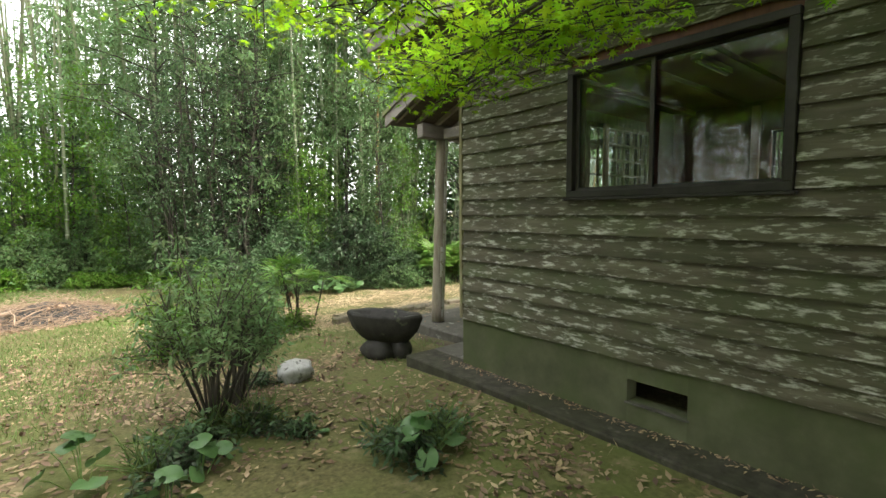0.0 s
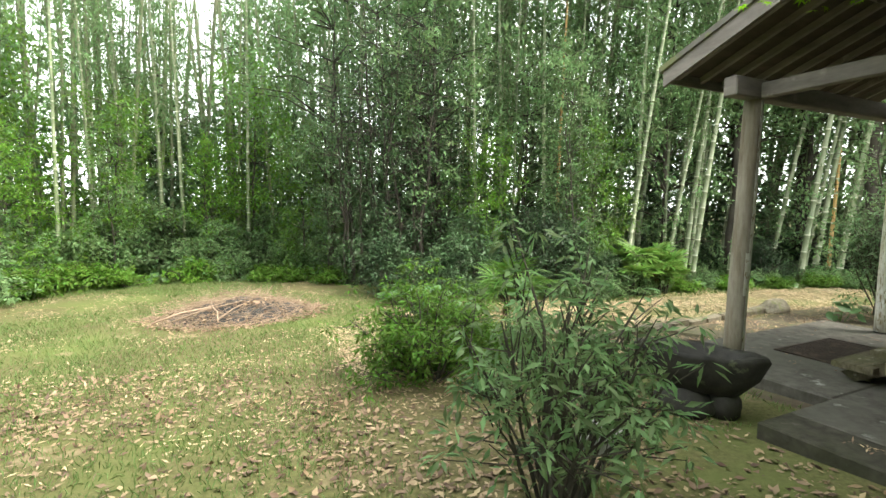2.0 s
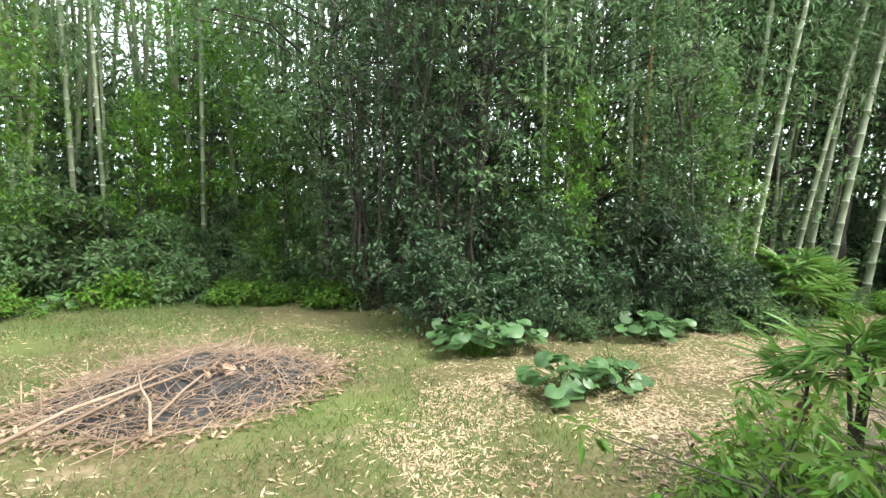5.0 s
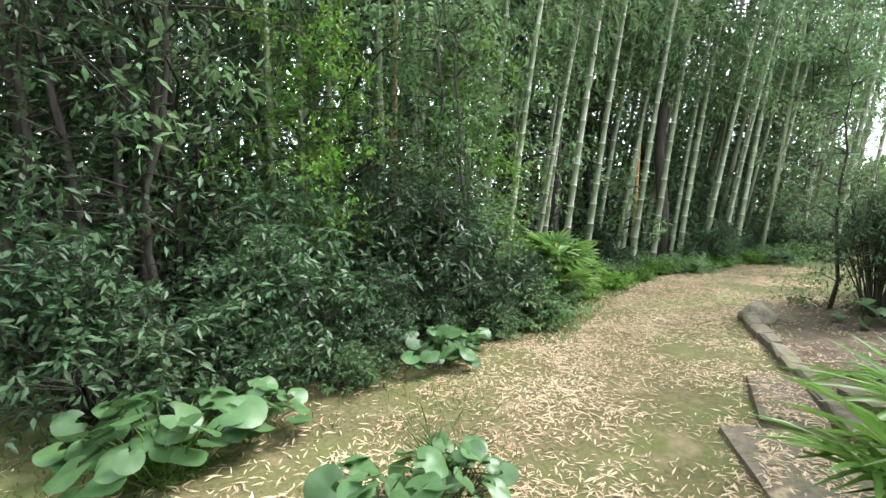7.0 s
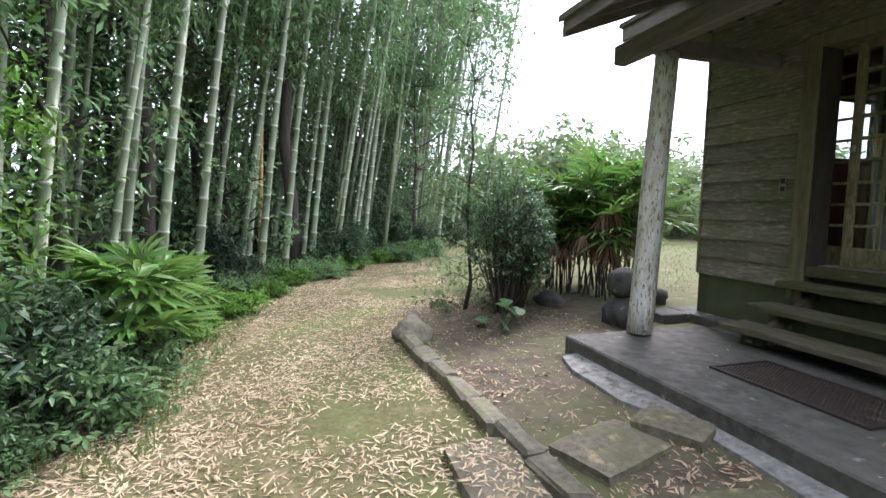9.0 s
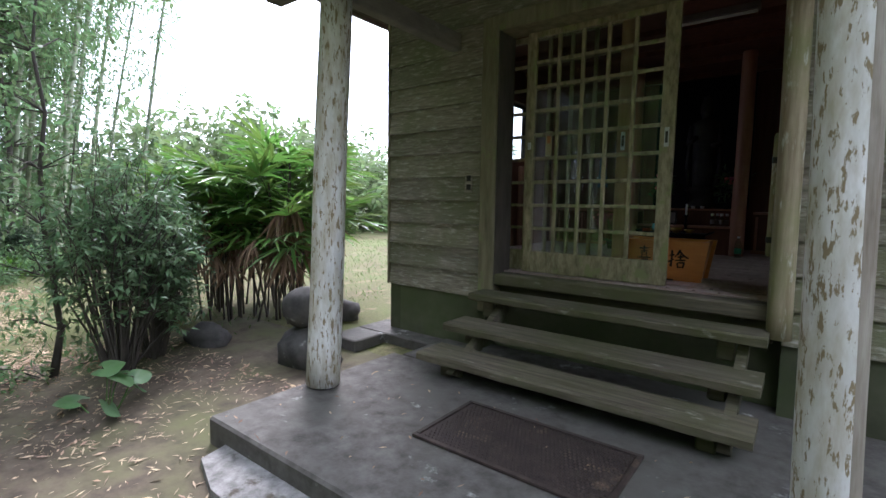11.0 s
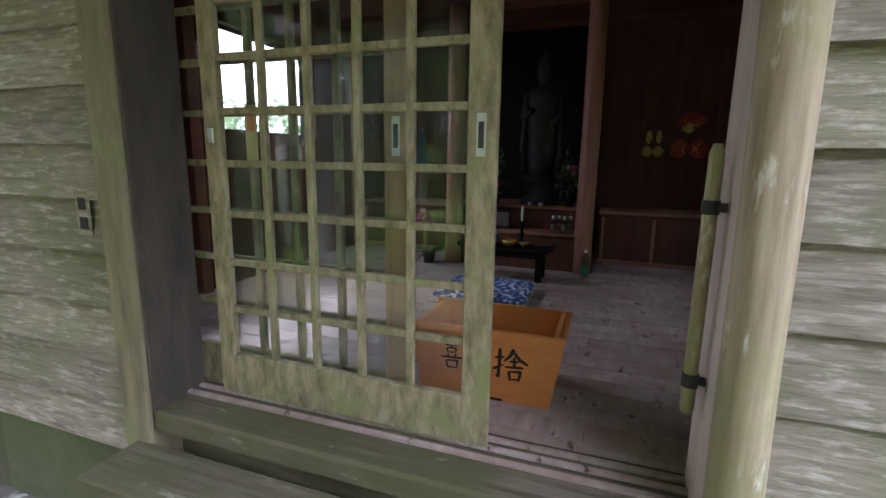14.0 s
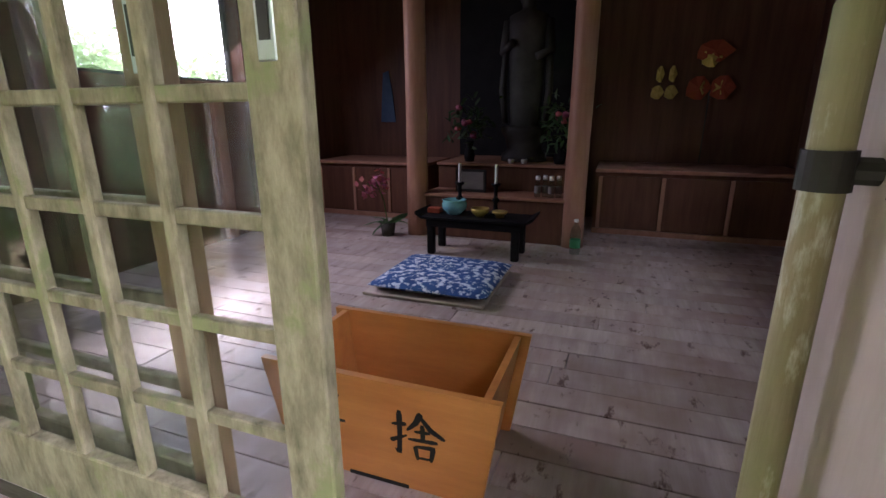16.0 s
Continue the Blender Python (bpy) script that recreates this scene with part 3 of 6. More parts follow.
def fan_palm_model(height, fans, size, canes, dry=0, arch=1.0, broad=0.035):
    """A clump of slender canes with fans of narrow blades."""
    ob = thing("fan_palm", (0, 0, 0), "clump of fan palms with slender canes and glossy fingered leaves", "palm")
    cn, blades, dirs, lens, wid, nor = Build(), [], [], [], [], []
    dryb, dryd = [], []
    for i in range(canes):
        a, r = RNG.uniform(0, 6.28), RNG.uniform(0.05, 0.45) * size * 1.6
        b = Vector((math.cos(a) * r, math.sin(a) * r, -0.03))
        h = height * RNG.uniform(0.55, 1.0)
        top = b * 1.5 + Vector((RNG.normal() * 0.1, RNG.normal() * 0.1, h))
        cn.tube([b, b.lerp(top, 0.5) + Vector((RNG.normal() * 0.03, 0, 0)), top], [0.014, 0.013, 0.011], 5)
        for j in range(fans):
            az = RNG.uniform(0, 6.28)
            el = RNG.uniform(-0.2, 0.9)
            stalk = Vector((math.cos(az) * math.cos(el), math.sin(az) * math.cos(el), math.sin(el))) * RNG.uniform(0.25, 0.45) * size * 1.6
            s = top - Vector((0, 0, RNG.uniform(0, 0.5) * h * 0.5))
            hub = s + stalk
            isdry = dry and RNG.uniform() < dry and hub.z < h * 0.85
            cn.tube([s, s + stalk * 0.5 + Vector((0, 0, 0.03)), hub], [0.005, 0.004, 0.003], 3, cap=False)
            f = stalk.normalized()
            sd = f.cross(Vector((0, 0, 1))).normalized()
            up = sd.cross(f)
            for k in range(11):
                t = (k - 5) / 5 * 1.55
                dd = f * math.cos(t) + sd * math.sin(t) + up * (0.15 if not isdry else -1.6) + Vector(RNG.normal(size=3) * 0.05)
                (dryb if isdry else blades).append(tuple(hub))
                (dryd if isdry else dirs).append(tuple(dd))
                if not isdry:
                    lens.append(size * RNG.uniform(0.75, 1.1) * (1 - 0.18 * abs(t)))
                    nor.append(tuple(up + Vector(RNG.normal(size=3) * 0.15)))
    part("cane_clump", cn, M_BARK, ob)
    part("crown", leaf_mesh("crown", blades, dirs, np.array(lens), broad * size / 0.5, M_PALM, 0.3 * arch, "blade", nor), M_PALM, ob)
    if dryb:
        tagged(part("dry_skirt", leaf_mesh("dry_skirt", dryb, dryd, size * 0.7, 0.03, M_DRYPALM, 0.3, "blade"), M_DRYPALM, ob, "drooping dried brown palm leaves"), kind="stuff")
    return ob


def scatter(ob, spots):
    """Copies of a model at (x, y, turn, scale); the model itself takes the first spot."""
    for i, (x, y, turn, s) in enumerate(spots):
        m = pose(x, y, ground_z(x, y) - 0.02, 0, 0, turn)
        o = ob if i == 0 else copy_thing(ob, m)
        o.matrix_basis = m @ Matrix.Diagonal((s, s, s, 1))


# ---------- ground ----------
XW, XE, YN, YS = 3.08, 7.74, 2.745, -1.75   # outer faces of the building
FLOOR, SLAB = 0.65, -0.08


def make_ground():
    xs = np.concatenate([[-900, -300, -120, -60, -30], np.arange(-18, 24.01, 0.3), [35, 60, 120, 300, 900]])
    ys = np.concatenate([[-900, -300, -120, -60, -30], np.arange(-12, 26.01, 0.3), [35, 60, 120, 300, 900]])
    b = Build()
    nx = len(xs)
    b.v = [(float(x), float(y), ground_z(float(x), float(y))) for y in ys for x in xs]
    b.f = [(j * nx + i, j * nx + i + 1, (j + 1) * nx + i + 1, (j + 1) * nx + i) for j in range(len(ys) - 1) for i in range(nx - 1)]
    solid("ground", b, M_GROUND, "mossy ground strewn with dry leaves and straw", "ground", "structure", True)


make_ground()

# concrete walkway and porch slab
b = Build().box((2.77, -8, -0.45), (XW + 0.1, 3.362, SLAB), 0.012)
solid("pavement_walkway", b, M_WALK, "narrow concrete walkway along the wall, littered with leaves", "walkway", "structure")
b = Build().box((XW + 0.104, 2.5, -0.45), (6.98, 3.362, SLAB), 0.012)
b.box((3.8, 3.366, -0.45), (7.07, 5.02, SLAB), 0.015)
solid("pavement_porch", b, M_CONC, "cracked grey concrete porch slab", "porch slab", "structure")
b = Build().box((6.984, 2.5, -0.45), (7.99, 2.95, SLAB - 0.01), 0.012)
b.box((7.6, 2.954, -0.45), (7.99, 3.35, SLAB - 0.01), 0.012)
solid("pavement_edge", b, M_CONC, "worn concrete edge round the corner of the wall", "kerb", "structure")
rough_strip = Build()
rnd = random.Random(4)
pts = [(3.9 + 0.33 * i, 5.1 + rnd.uniform(0.02, 0.22)) for i in range(10)]
vs = [(x, 5.0, SLAB - 0.115) for x, _ in pts] + [(x, y, SLAB - 0.14) for x, y in pts] + [(x, y + 0.03, -0.5) for x, y in pts]
rough_strip.add(vs, [(i, i + 1, 11 + i, 10 + i) for i in range(9)] + [(10 + i, 11 + i, 21 + i, 20 + i) for i in range(9)])
solid("pavement_footing", rough_strip, M_FOOT, "broken rough concrete footing along the porch slab", "footing", "structure")


# ---------- the hall ----------
def wall_box(name, pieces, label):
    b = Build()
    for lo, hi in pieces:
        b.box(lo, hi)
    return solid(name, b, M_PANEL, label, "wall", "structure")


T = 0.13
ZP, ZT = 0.42, 3.35                        # top of the plinth, top of the walls
WY0, WY1, WZ0, WZ1 = -0.165, 1.312, 1.742, 2.687   # window openings
wi = XW + 0.03
west = wall_box("wall_west", [((wi, YS + T, ZP), (wi + T, WY0, ZT)), ((wi, WY1, ZP), (wi + T, YN - 0.03, ZT)),
                              ((wi, WY0, ZP), (wi + T, WY1, WZ0)), ((wi, WY0, WZ1), (wi + T, WY1, ZT))],
                "wall of weathered grey clapboards with peeling lichen patches")
ei = XE - 0.03
east = wall_box("wall_east", [((ei - T, YS + T, ZP), (ei, WY0, ZT)), ((ei - T, WY1 - 0.1, ZP), (ei, YN - 0.03, ZT)),
                              ((ei - T, WY0, ZP), (ei, WY1 - 0.1, WZ0 + 0.13)), ((ei - T, WY0, WZ1), (ei, WY1 - 0.1, ZT))], "dark wooden side wall")
ni = YN - 0.03
north = wall_box("wall_north", [((wi + T, ni - T, ZP), (4.22, ni, ZT)), ((6.52, ni - T, ZP), (ei - T, ni, ZT)), ((4.22, ni - T, 2.78), (6.52, ni, ZT))],
                 "front wall of weathered mossy clapboards")
south = wall_box("wall_south", [((wi, YS, ZP), (ei, YS + T, ZT))], "dark red-brown panelled back wall")
b = Build().box((XW + 0.015, YS + 0.02, -0.45), (XW + 0.16, 0.344, ZP)).box((XW + 0.015, 0.803, -0.45), (XW + 0.16, YN - 0.02, ZP))
b.box((XW + 0.015, 0.344, -0.45), (XW + 0.16, 0.803, 0.09)).box((XW + 0.015, 0.344, 0.265), (XW + 0.16, 0.803, ZP))
b.box((XW + 0.162, YN - 0.16, -0.45), (4.3, YN - 0.015, ZP)).box((4.3, YN - 0.3, -0.45), (6.52, YN - 0.16, 0.55)).box((6.52, YN - 0.16, -0.45), (XE - 0.162, YN - 0.015, ZP))
b.box((XE - 0.16, YS + 0.02, -0.45), (XE - 0.015, YN - 0.02, ZP))
solid("wall_plinth", b, M_PLINTH, "green-stained rendered concrete plinth with a vent slot", "plinth", "structure")
b = Build().box((XW - 0.005, 0.33, 0.075), (XW + 0.05, 0.817, 0.09), 0.004)
solid("trim_vent_sill", b, M_CONC, "thin concrete sill under the floor vent", "vent sill", "structure")

# clapboards, each lapping over the one below
def clapboard(name, parent, along, a0, a1, face, z, exposure, sign, material, bow=0.004):
    """A board along one axis. face: outer plane; sign: direction outwards."""
    n = max(2, int((a1 - a0) / 0.4))
    vs, fs = [], []
    r = random.Random(int(z * 1000) + int(a0 * 77))
    for i in range(n + 1):
        a = a0 + (a1 - a0) * i / n
        w, w2 = r.uniform(-bow, bow), r.uniform(-0.004, 0.004)
        for d, zz in ((0.014 + w, z + w2), (-0.014 + w, z + w2), (-0.034, z + exposure + 0.012), (-0.02, z + exposure + 0.012)):
            q = face + sign * d
            vs.append((q, a, zz) if along == "y" else (a, q, zz))
    for i in range(n):
        for k in range(4):
            fs.append((i * 4 + k, i * 4 + (k + 1) % 4, i * 4 + 4 + (k + 1) % 4, i * 4 + 4 + k))
    fs += [(0, 1, 2, 3), (n * 4 + 3, n * 4 + 2, n * 4 + 1, n * 4)]
    part(name, Build().add(vs, fs), material, parent)


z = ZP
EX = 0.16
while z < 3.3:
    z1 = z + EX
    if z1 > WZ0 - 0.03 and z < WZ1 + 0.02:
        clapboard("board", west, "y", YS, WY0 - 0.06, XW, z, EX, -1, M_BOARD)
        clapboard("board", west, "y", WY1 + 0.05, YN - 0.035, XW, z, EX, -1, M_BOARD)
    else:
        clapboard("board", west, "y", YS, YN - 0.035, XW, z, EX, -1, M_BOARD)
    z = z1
z = ZP - 0.03
EX = 0.222
while z < 3.3:
    if z < 2.75:
        clapboard("board", north, "x", XW + 0.04, 4.3, YN, z, EX, 1, M_BOARD_N, 0.006)
        clapboard("board", north, "x", 6.56, XE - 0.02, YN, z, EX, 1, M_BOARD_N, 0.006)
    else:
        clapboard("board", north, "x", XW + 0.04, XE - 0.02, YN, z, EX, 1, M_BOARD_N, 0.006)
    z += EX
b = Build().box((XW - 0.012, YN - 0.033, ZP), (XW + 0.05, YN + 0.012, ZT), 0.006)
solid("trim_corner_west", b, M_TRIM, "weathered upright corner board", "corner board", "structure")
b = Build().box((XE - 0.018, YN - 0.06, ZP - 0.03), (XE + 0.014, YN + 0.012, ZT), 0.006)
solid("trim_corner_east", b, M_TRIM, "weathered upright corner board", "corner board", "structure")


# windows
def window(name, x, sign, y0, y1, z0, z1, label):
    ob = thing(name, (x, (y0 + y1) / 2, z0), label, "window", "", "structure")
    ob.location = (0, 0, 0)
    fr = Build()
    w = 0.055
    x0, x1 = (x - 0.035, x + 0.13) if sign < 0 else (x - 0.13, x + 0.035)
    fr.box((x0, y0 - w, z0 - w), (x1, y1 + w, z0), 0.005).box((x0, y0 - w, z1), (x1, y1 + w, z1 + w), 0.005)
    fr.box((x0, y0 - w, z0), (x1, y0, z1), 0.005).box((x0, y1, z0), (x1, y1 + w, z1), 0.005)
    part("window_frame", fr, M_DARKMETAL, ob)
    ym = (y0 + y1) / 2 + 0.1
    xm = (x0 + x1) / 2
    for lo, hi, dx in ((y0, ym + 0.02, 0.012), (ym - 0.02, y1, -0.024)):
        s = Build()
        v = 0.028
        s.box((xm + dx, lo, z0), (xm + dx + 0.02, hi, z0 + v)).box((xm + dx, lo, z1 - v), (xm + dx + 0.02, hi, z1))
        s.box((xm + dx, lo, z0 + v), (xm + dx + 0.02, lo + v, z1 - v)).box((xm + dx, hi - v, z0 + v), (xm + dx + 0.02, hi, z1 - v))
        part("sash", s, M_DARKMETAL, ob)
        p = part("pane", Build().box((xm + dx + 0.008, lo + v, z0 + v), (xm + dx + 0.012, hi - v, z1 - v)), M_GLASS, ob)
        p.visible_shadow = False
    part("window_sill", Build().box((x0 - 0.02 if sign < 0 else x0, y0 - w - 0.02, z0 - w - 0.022), (x1 if sign < 0 else x1 + 0.02, y1 + w + 0.02, z0 - w - 0.001), 0.004), M_DARKMETAL, ob)
    return ob


window("window_1", XW, -1, WY0, WY1, WZ0, WZ1, "dark-framed sliding window in the clapboard wall")
window("window_2", XE, 1, WY0, WY1 - 0.1, WZ0 + 0.13, WZ1, "dark-framed sliding window of the far wall")

# floor planks
fl = Build().box((wi + T, YS + T, FLOOR - 0.16), (ei - T, 2.42, FLOOR - 0.03))
floor = solid("floor", fl, M_PANEL, "worn unpainted plank floor", "floor", "structure")
y = YS + T + 0.005
r = random.Random(8)
while y < 2.40:
    w = min(0.138, 2.42 - y)
    xs = wi + T + 0.004
    cut = r.uniform(4.2, 6.4)
    for a0, a1 in ((xs, cut), (cut + 0.003, ei - T - 0.004)):
        dz = r.uniform(-0.001, 0.001)
        part("plank", Build().box((a0, y, FLOOR - 0.029), (a1, y + w - 0.003, FLOOR + dz), 0.002), M_FLOORW, floor)
    y += w

# ceiling
cl = Build().box((wi + T, YS + T, 3.12), (ei - T, ni - T, 3.16))
for i in range(6):
    cl.box((wi + T, YS + 0.4 + i * 0.72, 3.06), (ei - T, YS + 0.45 + i * 0.72, 3.119))
solid("ceiling", cl, M_PANEL, "dark boarded ceiling with battens", "ceiling", "structure")
# inner uprights and rails on the panelled walls
for k, yy in enumerate((-0.9, 0.2, 1.4)):
    b = Build().box((ei - T - 0.07, yy - 0.05, FLOOR), (ei - T - 0.002, yy + 0.05, 3.05), 0.005) if yy < -0.3 or yy > 1.38 else Build().box((ei - T - 0.05, yy - 0.05, FLOOR), (ei - T - 0.002, yy + 0.05, WZ0 + 0.05), 0.005)
    solid(f"trim_upright_{k}", b, M_PILLAR, "cedar upright on the panelled wall", "upright", "structure")

# main roof with wide eaves
b = Build()
ex0, ex1, ey0, ey1 = XW - 0.62, XE + 0.62, YS - 0.62, YN + 0.75
b.box((ex0, ey0, ZT), (ex1, ey1, ZT + 0.03))
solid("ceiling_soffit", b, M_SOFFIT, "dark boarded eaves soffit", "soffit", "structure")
roof = thing("roof", (0, 0, 0), "hipped dark roof with weathered fascia boards", "roof", "", "structure")
cx, cy = (ex0 + ex1) / 2, (ey0 + ey1) / 2
rz = ZT + 0.17
part("roof_slopes", Build().add([(ex0 - 0.06, ey0 - 0.06, rz), (ex1 + 0.06, ey0 - 0.06, rz), (ex1 + 0.06, ey1 + 0.06, rz), (ex0 - 0.06, ey1 + 0.06, rz),
                                 (cx - 1, cy, rz + 1.9), (cx + 1, cy, rz + 1.9),
                                 (ex0 - 0.06, ey0 - 0.06, rz - 0.05), (ex1 + 0.06, ey0 - 0.06, rz - 0.05), (ex1 + 0.06, ey1 + 0.06, rz - 0.05), (ex0 - 0.06, ey1 + 0.06, rz - 0.05)],
                                [(0, 1, 5, 4), (1, 2, 5), (2, 3, 4, 5), (3, 0, 4), (0, 6, 7, 1), (1, 7, 8, 2), (2, 8, 9, 3), (3, 9, 6, 0), (6, 9, 8, 7)]), M_ROOF, roof)
f = Build()
f.box((ex0 - 0.03, ey0, ZT - 0.05), (ex0 - 0.001, ey1, ZT + 0.115), 0.004).box((ex1 + 0.001, ey0, ZT - 0.05), (ex1 + 0.03, ey1, ZT + 0.115), 0.004)
part("fascia", f, M_BEAM, roof)
part("fascia", Build().box((ex0 - 0.03, ey1 + 0.001, ZT - 0.05), (ex1 + 0.03, ey1 + 0.03, ZT + 0.115), 0.004), M_BEAM, roof)
for k in range(14):
    x = ex0 + 0.2 + k * (ex1 - ex0 - 0.4) / 13
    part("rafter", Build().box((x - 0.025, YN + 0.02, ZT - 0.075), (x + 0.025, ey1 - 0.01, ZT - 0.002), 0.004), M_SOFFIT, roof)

# ---------- porch ----------
PX0, PX1, PY = 4.165, 6.86, 4.36
porch = thing("porch_roof", (0, 0, 0), "sloping porch roof with weathered barge boards and bare rafters", "porch roof", "", "structure")
ye, ze, yr, zr = 4.98, 2.885, 2.80, 3.73      # eave and head of the slope
sl = (zr - ze) / (yr - ye)
bx0, bx1 = 3.62, 7.3


def slab(x0, x1, y0, y1, off, th):
    z0, z1 = ze + (y0 - ye) * sl + off, ze + (y1 - ye) * sl + off
    return Build().add([(x0, y0, z0), (x1, y0, z0), (x1, y1, z1), (x0, y1, z1), (x0, y0, z0 + th), (x1, y0, z0 + th), (x1, y1, z1 + th), (x0, y1, z1 + th)],
                       [(0, 1, 2, 3), (7, 6, 5, 4), (0, 4, 5, 1), (1, 5, 6, 2), (2, 6, 7, 3), (3, 7, 4, 0)])


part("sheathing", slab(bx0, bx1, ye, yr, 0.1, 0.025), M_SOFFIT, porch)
part("covering", slab(bx0 - 0.06, bx1 + 0.06, ye + 0.07, yr, 0.127, 0.06), M_ROOF, porch)
part("barge_board", slab(bx0 - 0.035, bx0, ye + 0.03, yr, -0.04, 0.165), M_BEAM, porch)
part("barge_board", slab(bx1, bx1 + 0.035, ye + 0.03, yr, -0.04, 0.165), M_BEAM, porch)
part("eave_board", Build().box((bx0, ye + 0.003, ze - 0.01), (bx1, ye + 0.03, ze + 0.12), 0.004), M_BEAM, porch)
for k in range(10):
    x = bx0 + 0.15 + k * (bx1 - bx0 - 0.3) / 9
    part("rafter", slab(x - 0.025, x + 0.025, ye - 0.01, yr, 0.03, 0.068), M_BEAM, porch)
porch_frame = thing("porch_beam", (0, 0, 0), "heavy grey timber beam across the porch posts", "beam", "", "structure")
part("beam", Build().box((PX0 - 0.42, PY - 0.07, 2.62), (PX1 + 0.45, PY + 0.07, 2.81), 0.012), M_BEAM, porch_frame)
part("beam", Build().box((PX0 - 0.05, YN + 0.03, 2.62), (PX0 + 0.05, PY - 0.072, 2.77), 0.01), M_BEAM, porch_frame)
part("beam", Build().box((PX1 - 0.05, YN + 0.03, 2.62), (PX1 + 0.05, PY - 0.072, 2.77), 0.01), M_BEAM, porch_frame)


def log_post(name, x, y, z0, z1, r0, r1, material, lean, label, group=""):
    n, sides = 12, 18
    rr = random.Random(int(x * 100))
    b = Build()
    prof = [1 + rr.uniform(-0.05, 0.05) for _ in range(sides)]
    vs = []
    for i in range(n + 1):
        t = i / n
        for k in range(sides):
            a = 2 * math.pi * k / sides
            q = (r0 + (r1 - r0) * t) * prof[k] * (1 + 0.03 * math.sin(9 * t + k))
            vs.append((x + lean[0] * t + q * math.cos(a), y + lean[1] * t + q * math.sin(a), z0 + (z1 - z0) * t))
    fs = [(i * sides + k, i * sides + (k + 1) % sides, (i + 1) * sides + (k + 1) % sides, (i + 1) * sides + k) for i in range(n) for k in range(sides)]
    fs += [tuple(range(sides))[::-1], tuple(n * sides + k for k in range(sides))]
    b.add(vs, fs)
    return solid(name, b, material, label, "post", "", True, group)


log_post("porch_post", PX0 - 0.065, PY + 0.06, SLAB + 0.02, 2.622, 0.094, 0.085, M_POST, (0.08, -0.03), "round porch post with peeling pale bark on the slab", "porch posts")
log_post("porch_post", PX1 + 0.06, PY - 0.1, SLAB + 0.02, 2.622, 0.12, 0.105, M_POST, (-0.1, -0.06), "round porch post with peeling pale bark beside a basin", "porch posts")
# west-facing faces get a darker brown wood colour than the rest
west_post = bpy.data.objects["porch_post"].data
west_post.materials.append(M_POST_WEST)
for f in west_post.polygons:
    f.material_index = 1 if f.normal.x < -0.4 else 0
for x, y in ((PX0 - 0.065, PY + 0.06), (PX1 + 0.06, PY - 0.1)):
    solid("post_foot", Build().lathe([(0, SLAB + 0.03), (0.085, SLAB + 0.03), (0.095, SLAB), (0.0, SLAB)], (x, y, 0), 14), M_ROCK, "dark stone pad under a porch post", "post pad")

# ---------- entrance ----------
solid("door_post", Build().box((6.42, YN - 0.22, SLAB + 0.35), (6.58, YN + 0.045, 2.85), 0.012), M_TRIM, "square mossy timber door post", "post", "structure")
log_post("door_log", 4.316, YN + 0.06, 0.44, 2.8, 0.066, 0.064, M_LOG, (0.035, 0.0), "slender round log beside the doorway, mossy and scuffed")
solid("door_jamb", Build().box((4.29, YN - 0.29, 0.5), (4.375, YN - 0.012, 2.8), 0.004), M_PALE, "pale planed door jamb", "jamb", "structure")
# Thin added board that darkens the door post's inner side.
solid("door_return", Build().box((6.403, YN - 0.235, 0.55), (6.418, YN + 0.03, 2.718), 0.003), M_SOFFIT, "thin dark board on the return beside the sliding doors", "jamb", "structure")
solid("door_lintel", Build().box((4.222, YN - 0.24, 2.72), (6.5, YN + 0.03, 2.86), 0.006), M_TRIM, "timber lintel over the sliding doors", "lintel", "structure")
sill = thing("door_sill", (0, 0, 0), "mossy timber door sill with sliding tracks", "sill", "", "structure")
part("sill_board", Build().box((4.35, YN - 0.33, FLOOR - 0.12), (6.48, YN + 0.03, FLOOR - 0.02), 0.012), M_STEP, sill)
for yy in (2.475, 2.535, 2.6):
    part("track", Build().box((4.36, yy - 0.012, FLOOR - 0.019), (6.42, yy + 0.012, FLOOR - 0.004), 0.002), M_FLOORW, sill)
part("apron", Build().box((4.35, YN - 0.18, 0.36), (6.48, YN - 0.1, FLOOR - 0.121), 0.006), M_STEP, sill)


